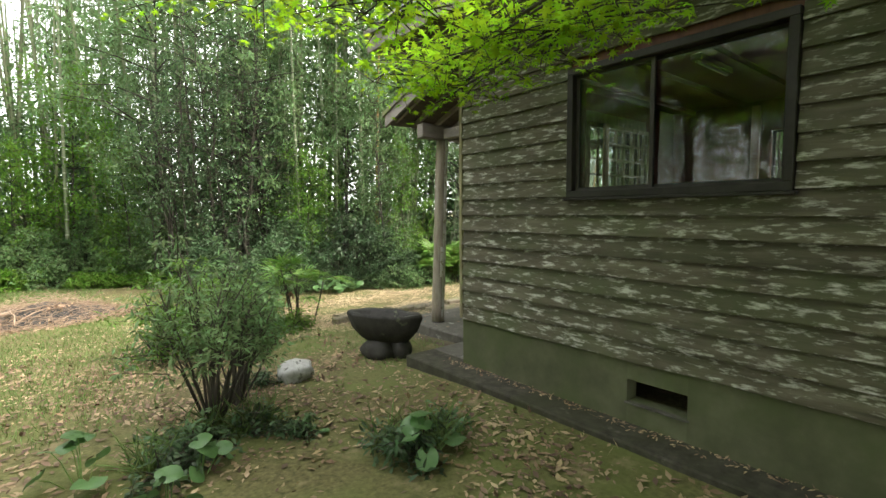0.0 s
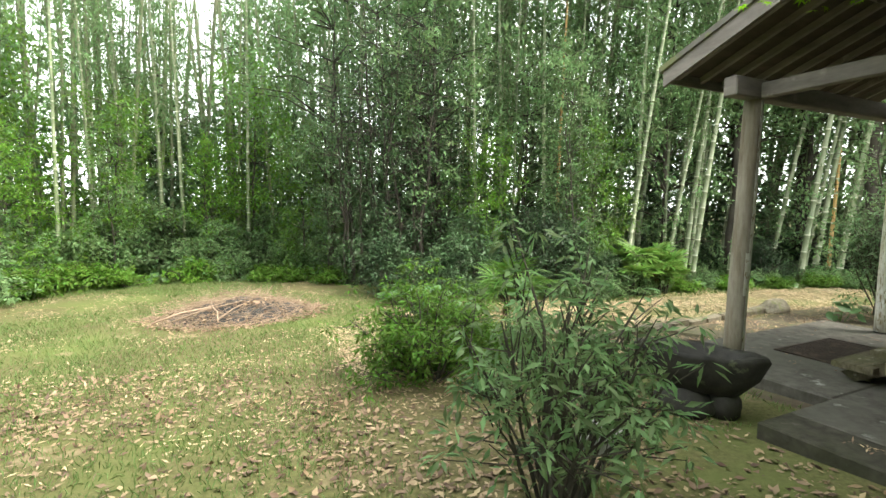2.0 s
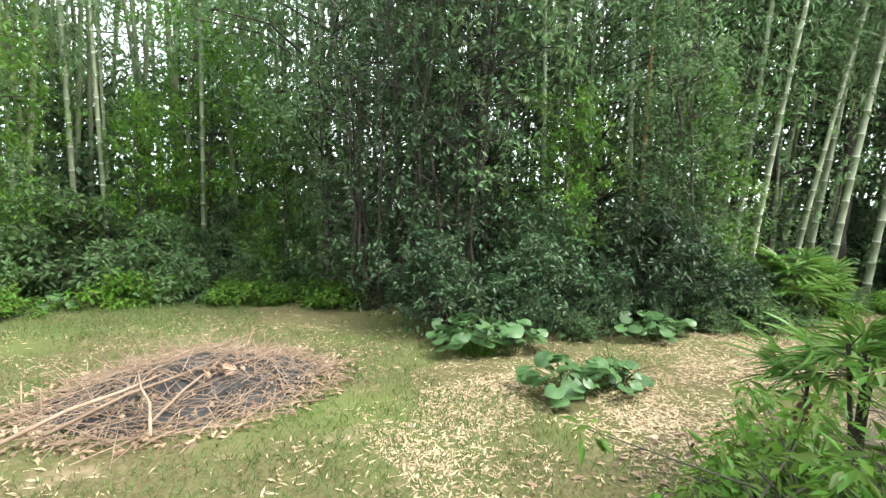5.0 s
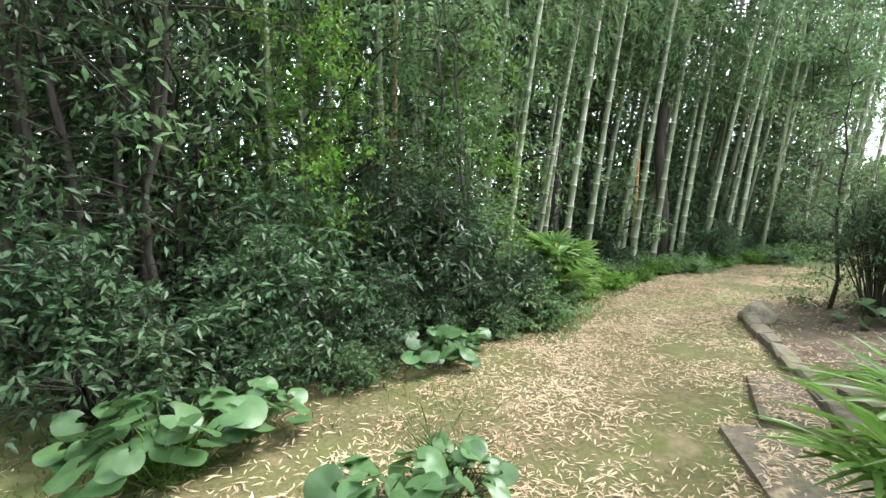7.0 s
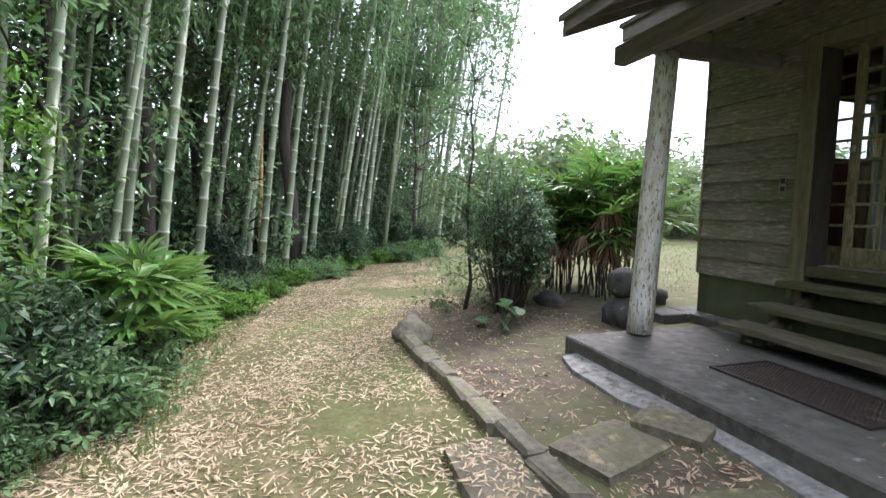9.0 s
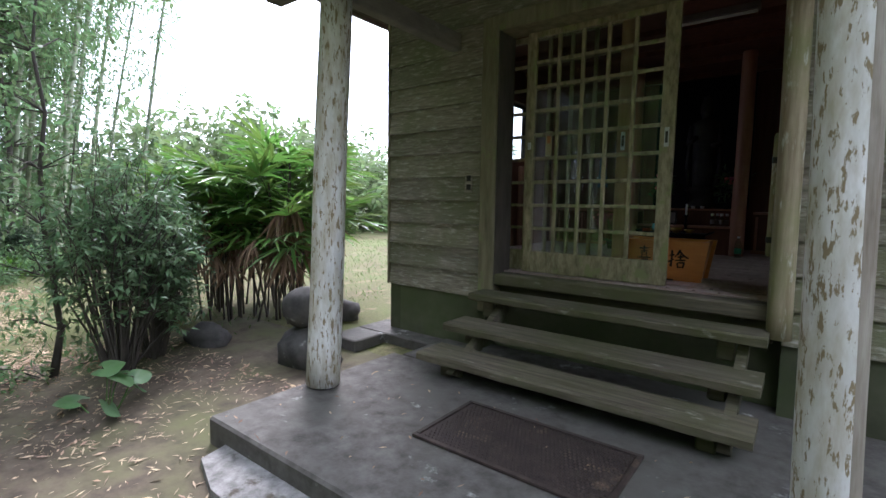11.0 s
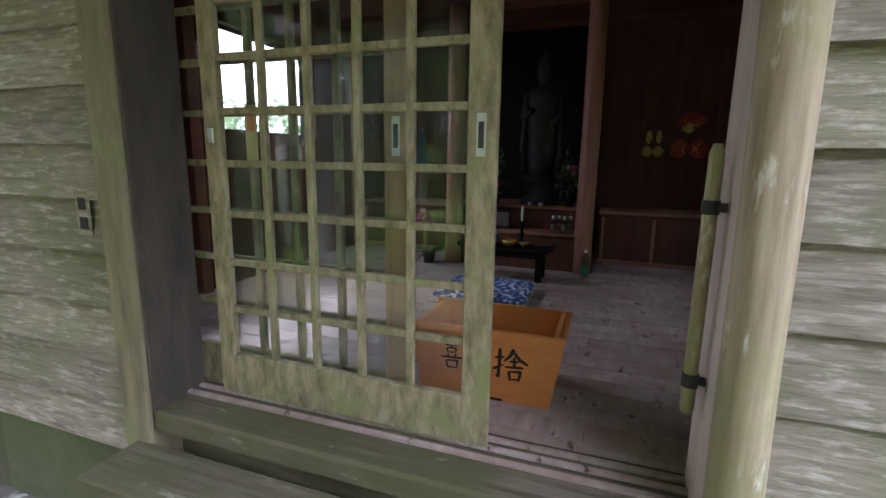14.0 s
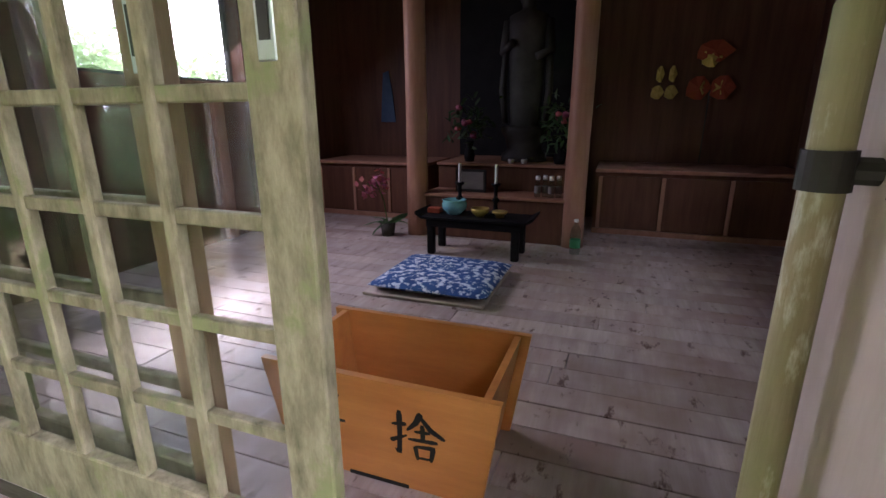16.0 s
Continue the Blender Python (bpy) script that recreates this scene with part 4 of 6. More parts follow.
def lattice_leaf(name, x0, x1, yc, z0, z1, label, near_wood):
    ob = thing(name, (0, 0, 0), label, "sliding door")
    th, st = 0.036, 0.1
    ya, yb = yc - th / 2, yc + th / 2
    mt = M_LATTICE
    part("stile", Build().box((x0, ya, z0), (x0 + st, yb, z1), 0.004), near_wood, ob)
    part("stile", Build().box((x1 - st + 0.02, ya, z0), (x1, yb, z1), 0.004), mt, ob)
    part("bottom_rail", Build().box((x0 + st, ya, z0), (x1 - st + 0.02, yb, z0 + 0.185), 0.004), mt, ob)
    part("top_rail", Build().box((x0 + st, ya, z1 - 0.05), (x1 - st + 0.02, yb, z1), 0.004), mt, ob)
    a0, a1 = x0 + st, x1 - st + 0.02
    cols, zb, zt = 5, z0 + 0.185, z1 - 0.05
    rows = 9
    for i in range(1, cols):
        x = a0 + (a1 - a0) * i / cols
        part("muntin", Build().box((x - 0.015, yc - 0.012, zb), (x + 0.015, yb - 0.002, zt), 0.004), mt, ob)
    for j in range(1, rows):
        zz = zb + (zt - zb) * j / rows
        part("cross_bar", Build().box((a0, yc - 0.01, zz - 0.014), (a1, yb - 0.006, zz + 0.014), 0.003), mt, ob)
    p = part("pane", Build().box((a0, yc - 0.016, zb), (a1, yc - 0.0125, zt)), M_GLASS, ob)
    p.visible_shadow = False
    zl = 1.76
    pl = part("lock_plate", Build().box((x0 + 0.035, yb, zl - 0.07), (x0 + 0.068, yb + 0.004, zl + 0.07), 0.002), M_METAL, ob, "worn steel flush pull")
    # Dark plate laid on top draws the shade inside the pull.
    part("recess", Build().box((x0 + 0.042, yb + 0.0045, zl - 0.042), (x0 + 0.061, yb + 0.006, zl + 0.042)), M_DARKMETAL, pl)
    part("latch", Build().box((x1 - 0.055, yb, zl - 0.03), (x1 - 0.025, yb + 0.012, zl + 0.03), 0.004), M_METAL, ob, "small steel latch")
    return ob


lattice_leaf("door_1", 5.04, 6.25, 2.54, FLOOR, 2.72, "sliding lattice door glazed in small panes, half open", M_LATTICE)
lattice_leaf("door_2", 5.375, 6.56, 2.475, FLOOR, 2.72, "second sliding lattice door pushed behind the first", M_STILE)
tagged(bpy.data.objects["door_1"], kind="structure")
tagged(bpy.data.objects["door_2"], kind="structure")
tag = thing("paper_charm", (0, 0, 0), "yellowed paper charm stuck inside the door glass", "paper charm")
part("paper", Build().box((6.02, 2.5155, 1.66), (6.078, 2.5165, 1.88)), M_PAPER, tag)
part("print", Build().box((6.03, 2.517, 1.78), (6.068, 2.5175, 1.85)), M_BOX, tag, "orange printed block")

# grab bar by the doorway
bar = thing("grab_bar", (0, 0, 0), "worn wooden grab bar on dark brackets at the doorway", "grab bar")
gx, gy = 4.415, 2.575
part("bar", Build().tube([(gx, gy, 0.93), (gx, gy, 0.95), (gx, gy, 1.71), (gx, gy, 1.735)], [0.014, 0.02, 0.02, 0.012], 12), M_LOG, bar, smooth=True)
for zz in (1.04, 1.56):
    br = part("bracket", Build().tube([(gx - 0.05, gy + 0.01, zz), (gx - 0.02, gy, zz)], [0.014, 0.014], 10).tube([(gx, gy, zz - 0.02), (gx, gy, zz + 0.02)], [0.024, 0.024], 20), M_DARKMETAL, bar)
    part("rosette", Build().tube([(gx - 0.054, gy + 0.012, zz), (gx - 0.044, gy + 0.01, zz)], [0.036, 0.032], 14), M_BLACK, br)


# wooden steps
def steps():
    ob = thing("entrance_steps", (0, 0, 0), "open wooden steps of thick weathered planks", "steps")
    for name, y0, y1, zt, x0, x1 in (("tread", 2.785, 3.045, 0.484, 4.36, 6.5), ("tread", 3.04, 3.36, 0.275, 4.36, 6.53), ("tread", 3.33, 3.65, 0.10, 4.36, 6.56)):
        bm = Build()
        n = 14
        rr = random.Random(int(zt * 1000))
        vs, fs = [], []
        for i in range(n + 1):
            x = x0 + (x1 - x0) * i / n
            w = [rr.uniform(-0.005, 0.005) for _ in range(3)]
            for yy, zz in ((y0, zt - 0.06), (y0, zt), (y1 - 0.012, zt + w[0] * 0.4), (y1 + w[1], zt - 0.012), (y1 + w[1], zt - 0.055 + w[2]), (y1 - 0.01, zt - 0.06)):
                vs.append((x, yy, zz))
        for i in range(n):
            for k in range(6):
                fs.append((i * 6 + k, i * 6 + (k + 1) % 6, i * 6 + 6 + (k + 1) % 6, i * 6 + 6 + k))
        fs += [tuple(range(6)), tuple(n * 6 + k for k in range(6))[::-1]]
        part(name, bm.add(vs, fs), M_STEP, ob)
    for x in (4.58, 6.36):
        for y0, y1, z0, z1 in ((2.86, 2.95, 0.276, 0.423), (3.12, 3.22, 0.101, 0.214), (3.42, 3.55, SLAB, 0.039)):
            part("support", Build().box((x - 0.05, y0, z0), (x + 0.05, y1, z1), 0.01, jitter=0.004), M_STEP, ob)
        part("stringer", Build().add([(x - 0.12, 2.8, 0.3), (x - 0.06, 2.8, 0.3), (x - 0.06, 3.5, -0.08), (x - 0.12, 3.5, -0.08), (x - 0.12, 2.8, 0.42), (x - 0.06, 2.8, 0.42), (x - 0.06, 3.62, -0.02), (x - 0.12, 3.62, -0.02)],
                                     [(0, 1, 2, 3), (4, 7, 6, 5), (0, 3, 7, 4), (1, 5, 6, 2), (0, 4, 5, 1), (3, 2, 6, 7)]), M_STEP, ob)


steps()


def door_mat():
    ob = thing("door_mat", (0, 0, 0), "dark brown ribbed rubber door mat on the slab", "door mat")
    x0, x1, y0, y1, z0 = 4.82, 5.93, 3.82, 4.42, SLAB + 0.001
    part("base", Build().box((x0, y0, z0), (x1, y1, z0 + 0.008), 0.003), M_MAT, ob)
    rim = Build().box((x0, y0, z0 + 0.009), (x1, y0 + 0.03, z0 + 0.018), 0.003).box((x0, y1 - 0.03, z0 + 0.009), (x1, y1, z0 + 0.018), 0.003)
    rim.box((x0, y0 + 0.03, z0 + 0.009), (x0 + 0.03, y1 - 0.03, z0 + 0.018), 0.003).box((x1 - 0.03, y0 + 0.03, z0 + 0.009), (x1, y1 - 0.03, z0 + 0.018), 0.003)
    part("rim", rim, M_MAT, ob)
    studs = Build()
    nx, ny = 40, 20
    for i in range(nx):
        for j in range(ny):
            x = x0 + 0.05 + (x1 - x0 - 0.1) * (i + 0.5 * (j % 2)) / nx
            y = y0 + 0.05 + (y1 - y0 - 0.1) * j / (ny - 1)
            studs.add([(x - 0.009, y, z0 + 0.0085), (x, y - 0.009, z0 + 0.0085), (x + 0.009, y, z0 + 0.0085), (x, y + 0.009, z0 + 0.0085), (x, y, z0 + 0.017)],
                      [(0, 1, 4), (1, 2, 4), (2, 3, 4), (3, 0, 4)])
    tagged(part("studs", studs, M_MAT, ob), kind="stuff")


door_mat()


# ---------- inside the hall ----------
def offering_box():
    ob = thing("offering_box", (0, 0, 0), "open varnished orange wooden offering box with brushed characters", "offering box")
    x0, x1, y0, y1, z0, z1, t = 4.81, 5.49, 1.83, 2.225, FLOOR, 0.975, 0.02
    s = 0.05

    def side(a, b, c, d, n):
        """A board between the lower edge a-b and the upper edge c-d, thickened along n."""
        n = Vector(n) * t
        q = [Vector(p) for p in (a, b, d, c)]
        return Build().add(q + [p + n for p in q], [(0, 1, 2, 3), (7, 6, 5, 4), (0, 4, 5, 1), (1, 5, 6, 2), (2, 6, 7, 3), (3, 7, 4, 0)])

    part("front_board", side((x0 + s, y1 - s * 0.5, z0), (x1 - s, y1 - s * 0.5, z0), (x0, y1, z1), (x1, y1, z1), (0, -1, 0)), M_BOX, ob)
    part("back_board", side((x0 + s, y0 + s * 0.5, z0), (x1 - s, y0 + s * 0.5, z0), (x0, y0, z1), (x1, y0, z1), (0, 1, 0)), M_BOX, ob)
    part("end_board", side((x0 + s + 0.03, y0 + s * 0.5 + t, z0), (x0 + s + 0.03, y1 - s * 0.5 - t, z0), (x0 + 0.03, y0 + t, z1 - 0.005), (x0 + 0.03, y1 - t, z1 - 0.005), (1, 0, 0)), M_BOX, ob)
    part("end_board", side((x1 - s - 0.03, y0 + s * 0.5 + t, z0), (x1 - s - 0.03, y1 - s * 0.5 - t, z0), (x1 - 0.03, y0 + t, z1 - 0.005), (x1 - 0.03, y1 - t, z1 - 0.005), (-1, 0, 0)), M_BOX, ob)
    part("bottom_board", Build().box((x0 + 0.12, y0 + 0.05, z0 + 0.03), (x1 - 0.12, y1 - 0.05, z0 + 0.045)), M_BOX, ob)
    # Black strip on the front draws the shade of a foot notch.
    part("foot_notch", Build().box((x0 + 0.25, y1 - 0.0225, z0 + 0.001), (x1 - 0.25, y1 - 0.0195, z0 + 0.013), 0.001), M_INK, ob)
    # brushed characters, seen from the door they read from x1 to x0
    slope = (s * 0.5) / (z1 - z0)
    ang = math.atan(slope)
    strokes = {
        "left": [[(-0.4, 0.8, 0.1), (0.4, 0.86, 0.07)], [(0.0, 1.05, 0.1), (0.0, 0.55, 0.09)], [(-0.28, 0.62, 0.08), (0.3, 0.66, 0.06)], [(-0.2, 0.5, 0.07), (-0.18, 0.3, 0.06)],
                 [(-0.2, 0.5, 0.06), (0.2, 0.52, 0.07), (0.17, 0.3, 0.05)], [(-0.18, 0.31, 0.05), (0.17, 0.32, 0.05)], [(-0.2, 0.24, 0.07), (-0.12, 0.12, 0.05)], [(0.2, 0.26, 0.07), (0.1, 0.12, 0.05)],
                 [(-0.5, 0.06, 0.07), (0.5, 0.1, 0.1)], [(-0.24, -0.08, 0.08), (-0.2, -0.42, 0.06)], [(-0.24, -0.08, 0.06), (0.26, -0.05, 0.09), (0.2, -0.42, 0.06)], [(-0.2, -0.38, 0.06), (0.2, -0.37, 0.06)]],
        "right": [[(-0.55, 0.35, 0.06), (-0.18, 0.42, 0.1)], [(-0.34, 0.75, 0.12), (-0.36, 0.1, 0.1), (-0.4, -0.42, 0.1), (-0.5, -0.32, 0.04)], [(-0.6, -0.12, 0.11), (-0.36, 0.02, 0.07), (-0.18, 0.12, 0.04)],
                  [(0.18, 0.78, 0.13), (0.05, 0.5, 0.11), (-0.18, 0.25, 0.05)], [(0.16, 0.68, 0.08), (0.4, 0.38, 0.12), (0.72, 0.2, 0.08)],
                  [(0.0, 0.26, 0.07), (0.38, 0.3, 0.08)], [(0.2, 0.48, 0.1), (0.2, 0.0, 0.09)], [(-0.16, 0.02, 0.07), (0.55, 0.08, 0.1)],
                  [(0.0, -0.14, 0.1), (0.05, -0.52, 0.07)], [(0.0, -0.15, 0.06), (0.44, -0.1, 0.11), (0.36, -0.5, 0.07)], [(0.06, -0.45, 0.06), (0.36, -0.43, 0.06)]],
    }
    for key, cx, size in (("left", 5.29, 0.105), ("right", 5.035, 0.115)):
        ink = Build()
        zc = z0 + 0.165
        for line in strokes[key]:
            pts, row = [], []
            for (xa, ya, wa), (xb, yb, wb) in zip(line, line[1:]):
                for u in np.linspace(0, 1, 6)[(0 if not pts else 1):]:
                    pts.append((xa + (xb - xa) * u, ya + (yb - ya) * u, wa + (wb - wa) * u))
            vs = []
            for i, (px, py, pw) in enumerate(pts):
                qx, qy, _ = pts[min(i + 1, len(pts) - 1)]
                ox, oy, _ = pts[max(i - 1, 0)]
                tx, ty = qx - ox, qy - oy
                ln = math.hypot(tx, ty) + 1e-6
                end = 0.6 if i in (0, len(pts) - 1) else 1.0
                for s2 in (-1, 1):
                    sx, sy = px - ty / ln * pw * 0.62 * end * s2, py + tx / ln * pw * 0.62 * end * s2
                    zz = zc + sy * size
                    vs.append((cx - sx * size, y1 - s * 0.5 + (zz - z0) * slope + 0.0015, zz))
            ink.add(vs, [(2 * i, 2 * i + 1, 2 * i + 3, 2 * i + 2) for i in range(len(pts) - 1)])
        part("lettering", ink, M_INK, ob, "black brushed character")


offering_box()


def cushion():
    ob = thing("floor_cushion", (0, 0, 0), "square indigo cushion with white flower print on a pale mat", "cushion")
    x0, x1, y0, y1, z0 = 5.19, 5.88, 0.33, 0.96, FLOOR
    part("mat", Build().box((x0 + 0.01, y0 + 0.01, z0 + 0.001), (x1 + 0.02, y1 + 0.02, z0 + 0.018), 0.004), M_PALE, ob, "thin pale underlay")
    n = 18
    vs, fs = [], []
    for sgn in (1, -1):
        for j in range(n + 1):
            for i in range(n + 1):
                u, w = i / n * 2 - 1, j / n * 2 - 1
                e = (1 - u ** 4) * (1 - w ** 4)
                h = 0.035 * e ** 0.35
                vs.append((x0 + (x1 - x0) * i / n, y0 + (y1 - y0) * j / n, z0 + 0.055 + (sgn * h if sgn > 0 else -min(h, 0.034))))
    k = (n + 1) ** 2
    for j in range(n):
        for i in range(n):
            a = j * (n + 1) + i
            fs += [(a, a + 1, a + n + 2, a + n + 1), (k + a, k + a + n + 1, k + a + n + 2, k + a + 1)]
    part("cover", Build().add(vs, fs), M_BLUE, ob, smooth=True)


cushion()


def low_table():
    ob = thing("offering_table", (0, 0, 0), "low black lacquered offering table with flared ends", "table")
    x0, x1, y0, y1, zt = 5.16, 5.90, -0.18, 0.12, 0.93
    top = Build().box((x0, y0, zt - 0.022), (x1, y1, zt), 0.004)
    for xa, xb in ((x0 - 0.05, x0), (x1, x1 + 0.05)):
        lift = (0.03, 0.0) if xa < x0 else (0.0, 0.03)
        top.add([(xa, y0, zt - 0.02 + lift[0]), (xb, y0, zt - 0.02 + lift[1]), (xb, y1, zt - 0.02 + lift[1]), (xa, y1, zt - 0.02 + lift[0]),
                 (xa, y0, zt + lift[0]), (xb, y0, zt + lift[1]), (xb, y1, zt + lift[1]), (xa, y1, zt + lift[0])],
                [(3, 2, 1, 0), (4, 5, 6, 7), (0, 1, 5, 4), (2, 3, 7, 6), (1, 2, 6, 5), (3, 0, 4, 7)])
    part("tabletop", top, M_BLACK, ob)
    for x in (x0 + 0.04, x1 - 0.09):
        for y in (y0 + 0.02, y1 - 0.06):
            part("leg", Build().box((x, y, FLOOR), (x + 0.055, y + 0.045, zt - 0.023), 0.008), M_BLACK, ob)
    part("apron", Build().box((x0 + 0.03, y1 - 0.03, zt - 0.075), (x1 - 0.03, y1 - 0.012, zt - 0.0225), 0.004), M_BLACK, ob)


low_table()
TT = 0.93


def lathe_thing(name, profile, at, material, label, category, sides=20):
    o = solid(name, Build().lathe(profile, (0, 0, 0), sides), material, label, category, "", True)
    o.location = at
    return o


lathe_thing("incense_bowl", [(0, 0), (0.05, 0), (0.055, 0.012), (0.085, 0.04), (0.09, 0.075), (0.08, 0.095), (0.088, 0.105), (0.08, 0.105), (0.072, 0.09), (0.0, 0.085)],
            (5.70, -0.03, TT), M_CELADON, "turquoise glazed incense bowl on the table", "bowl")
lathe_thing("brass_bowl", [(0, 0), (0.03, 0), (0.035, 0.01), (0.06, 0.03), (0.066, 0.06), (0.062, 0.06), (0.055, 0.035), (0, 0.02)],
            (5.50, 0.0, TT), M_GOLD, "small gilt singing bowl on the table", "bowl")
lathe_thing("offering_dish", [(0, 0), (0.03, 0), (0.035, 0.02), (0.055, 0.035), (0.055, 0.045), (0, 0.03)], (5.36, -0.01, TT), M_GOLD, "small brown offering dish", "dish")
solid("incense_box", Build().box((5.80, -0.06, TT + 0.001), (5.90, 0.0, TT + 0.04), 0.004), M_REDCLOTH, "small dark red incense box", "box")
for x in (5.42, 5.69):
    c = thing("candlestick", (x, -0.12, TT), "black turned candlestick with a white candle", "candlestick", "pair of candlesticks")
    part("stand", Build().lathe([(0, 0), (0.045, 0), (0.045, 0.012), (0.018, 0.03), (0.014, 0.08), (0.03, 0.1), (0.014, 0.12), (0.014, 0.19), (0.034, 0.21), (0.034, 0.218), (0, 0.218)], (0, 0, 0), 14), M_BLACK, c, smooth=True)
    part("candle", Build().lathe([(0.011, 0.218), (0.011, 0.35), (0.004, 0.355), (0, 0.355)], (0, 0, 0), 10), M_WHITE, c, "white wax candle", True)

# pillars of the altar alcove
log_post("altar_pillar", 4.9, -0.45, FLOOR, 3.1, 0.078, 0.075, M_PILLAR, (0, 0), "smooth red-brown cedar pillar beside the altar", "altar pillars")
log_post("altar_pillar", 6.17, -0.45, FLOOR, 3.1, 0.085, 0.08, M_PILLAR, (0, 0), "smooth red-brown cedar pillar beside the altar", "altar pillars")


def altar():
    ob = thing("altar", (0, 0, 0), "stepped red-brown wooden altar between the pillars", "altar")
    part("lower_step", Build().box((4.97, -0.75, FLOOR), (6.1, -0.43, 0.98), 0.006), M_PANEL, ob)
    part("lower_top", Build().box((4.96, -0.76, 0.981), (6.11, -0.41, 1.005), 0.004), M_PILLAR, ob)
    part("upper_step", Build().box((4.97, -1.55, FLOOR), (6.1, -0.762, 1.2), 0.006), M_PANEL, ob)
    part("upper_top", Build().box((4.96, -1.56, 1.201), (6.11, -0.74, 1.225), 0.004), M_PILLAR, ob)
    # Black in place of dark brown, to hold the shade behind the statue.
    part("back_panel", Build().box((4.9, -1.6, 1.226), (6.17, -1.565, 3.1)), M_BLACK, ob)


altar()


def statue():
    b = Build()
    cx, cy, z0 = 5.42, -1.1, 1.226
    b.lathe([(0, 0), (0.2, 0), (0.2, 0.06), (0.15, 0.1), (0.17, 0.2), (0.21, 0.26), (0.2, 0.3), (0.0, 0.3)], (cx, cy, z0), 16)
    sides, prof = 16, [(0.13, 0.1, 0.3), (0.14, 0.1, 0.5), (0.15, 0.11, 0.75), (0.16, 0.11, 0.95), (0.17, 0.11, 1.1), (0.16, 0.1, 1.18), (0.06, 0.06, 1.22),
                       (0.055, 0.055, 1.25), (0.085, 0.09, 1.32), (0.085, 0.09, 1.4), (0.06, 0.06, 1.46), (0.05, 0.05, 1.52), (0.0, 0.0, 1.55)]
    vs = [(cx + a * math.cos(2 * math.pi * k / sides), cy + c * math.sin(2 * math.pi * k / sides), z0 + h) for a, c, h in prof for k in range(sides)]
    b.add(vs, [(i * sides + k, i * sides + (k + 1) % sides, (i + 1) * sides + (k + 1) % sides, (i + 1) * sides + k) for i in range(len(prof) - 1) for k in range(sides)])
    for s in (-1, 1):
        b.tube([(cx + s * 0.16, cy, z0 + 1.14), (cx + s * 0.19, cy + 0.03, z0 + 0.9), (cx + s * 0.1, cy + 0.12, z0 + 0.85 + 0.12 * (s > 0))], [0.05, 0.045, 0.03], 8)
        b.tube([(cx + s * 0.17, cy, z0 + 1.1), (cx + s * 0.2, cy + 0.02, z0 + 0.6), (cx + s * 0.17, cy + 0.02, z0 + 0.32)], [0.03, 0.035, 0.03], 6)
    solid("statue", b, M_STATUE, "tall standing dark statue on a round pedestal upon the altar", "statue", "", True)


statue()
for i, (x, y) in enumerate(((5.86, -0.9), (5.08, -0.88))):
    v = thing("flower_vase", (x, y, 1.225), "dark vase of pink and red flowers on the altar", "flower vase", "altar vases")
    part("vase", Build().lathe([(0, 0), (0.04, 0), (0.05, 0.05), (0.03, 0.14), (0.04, 0.18), (0, 0.17)], (0, 0, 0), 12), M_BLACK, v, smooth=True)
    n = 110
    c = RNG.normal(size=(n, 3)) * (0.09, 0.07, 0.1) + (0, 0, 0.32)
    part("foliage", leaf_mesh("foliage", c, RNG.normal(size=(n, 3)) + (0, 0, 0.5), 0.09, 0.03, M_LEAF_D, 0.2, "blade"), M_LEAF_D, v)
    heads = Build()
    for _ in range(7):
        p = RNG.normal(size=3) * (0.08, 0.05, 0.07) + (0, 0.03, 0.34)
        blob(heads, p, (0.028, 0.028, 0.022), RNG.uniform(0, 9), 0.35, 3, 2)
    tagged(part("bloom", heads, M_FLOWER, v), kind="stuff")
for x in (5.36, 5.47):
    solid("altar_cup", Build().lathe([(0, 0), (0.02, 0), (0.028, 0.03), (0.025, 0.035), (0, 0.03)], (x, -0.82, 1.225), 12), M_WHITE, "small white porcelain cup on the altar", "cup", "", True, "altar cups")
fr = thing("framed_plaque", (0, 0, 0), "dark framed plaque leaning on the altar step", "plaque")
part("panel", Build().box((5.62, -0.6, 1.006), (5.88, -0.58, 1.19), 0.004), M_DARKMETAL, fr)
part("inset", Build().box((5.64, -0.579, 1.03), (5.86, -0.577, 1.17)), M_BEAM, fr)
for k in range(4):
    jar = thing("offering_jar", (5.03 + 0.052 * k, -0.53 + 0.03 * (k % 2), 1.006), "small glass jar with a white cap on the altar step", "jar", "offering jars")
    part("jar", Build().lathe([(0, 0), (0.022, 0), (0.024, 0.01), (0.024, 0.1), (0.016, 0.125), (0.016, 0.13), (0, 0.13)], (0, 0, 0), 14), M_BOTTLE, jar, smooth=True)
    part("paper_label", Build().lathe([(0.0246, 0.03), (0.0246, 0.085)], (0, 0, 0), 14), M_BEAM, jar, "greyish paper label", True)
    part("cap", Build().lathe([(0, 0.131), (0.018, 0.131), (0.018, 0.162), (0, 0.164)], (0, 0, 0), 12), M_WHITE, jar, "white cap", True)
bt = thing("water_bottle", (4.86, -0.24, FLOOR), "clear plastic water bottle with a green label on the floor", "bottle")
part("bottle", Build().lathe([(0, 0), (0.035, 0), (0.037, 0.02), (0.037, 0.15), (0.03, 0.19), (0.013, 0.22), (0.013, 0.235), (0, 0.235)], (0, 0, 0), 16), M_BOTTLE, bt, smooth=True)
part("cap", Build().lathe([(0.015, 0.235), (0.015, 0.255), (0, 0.255)], (0, 0, 0), 12), M_WHITE, bt)
part("label", Build().lathe([(0.0376, 0.05), (0.0376, 0.11)], (0, 0, 0), 16), M_LABEL, bt)
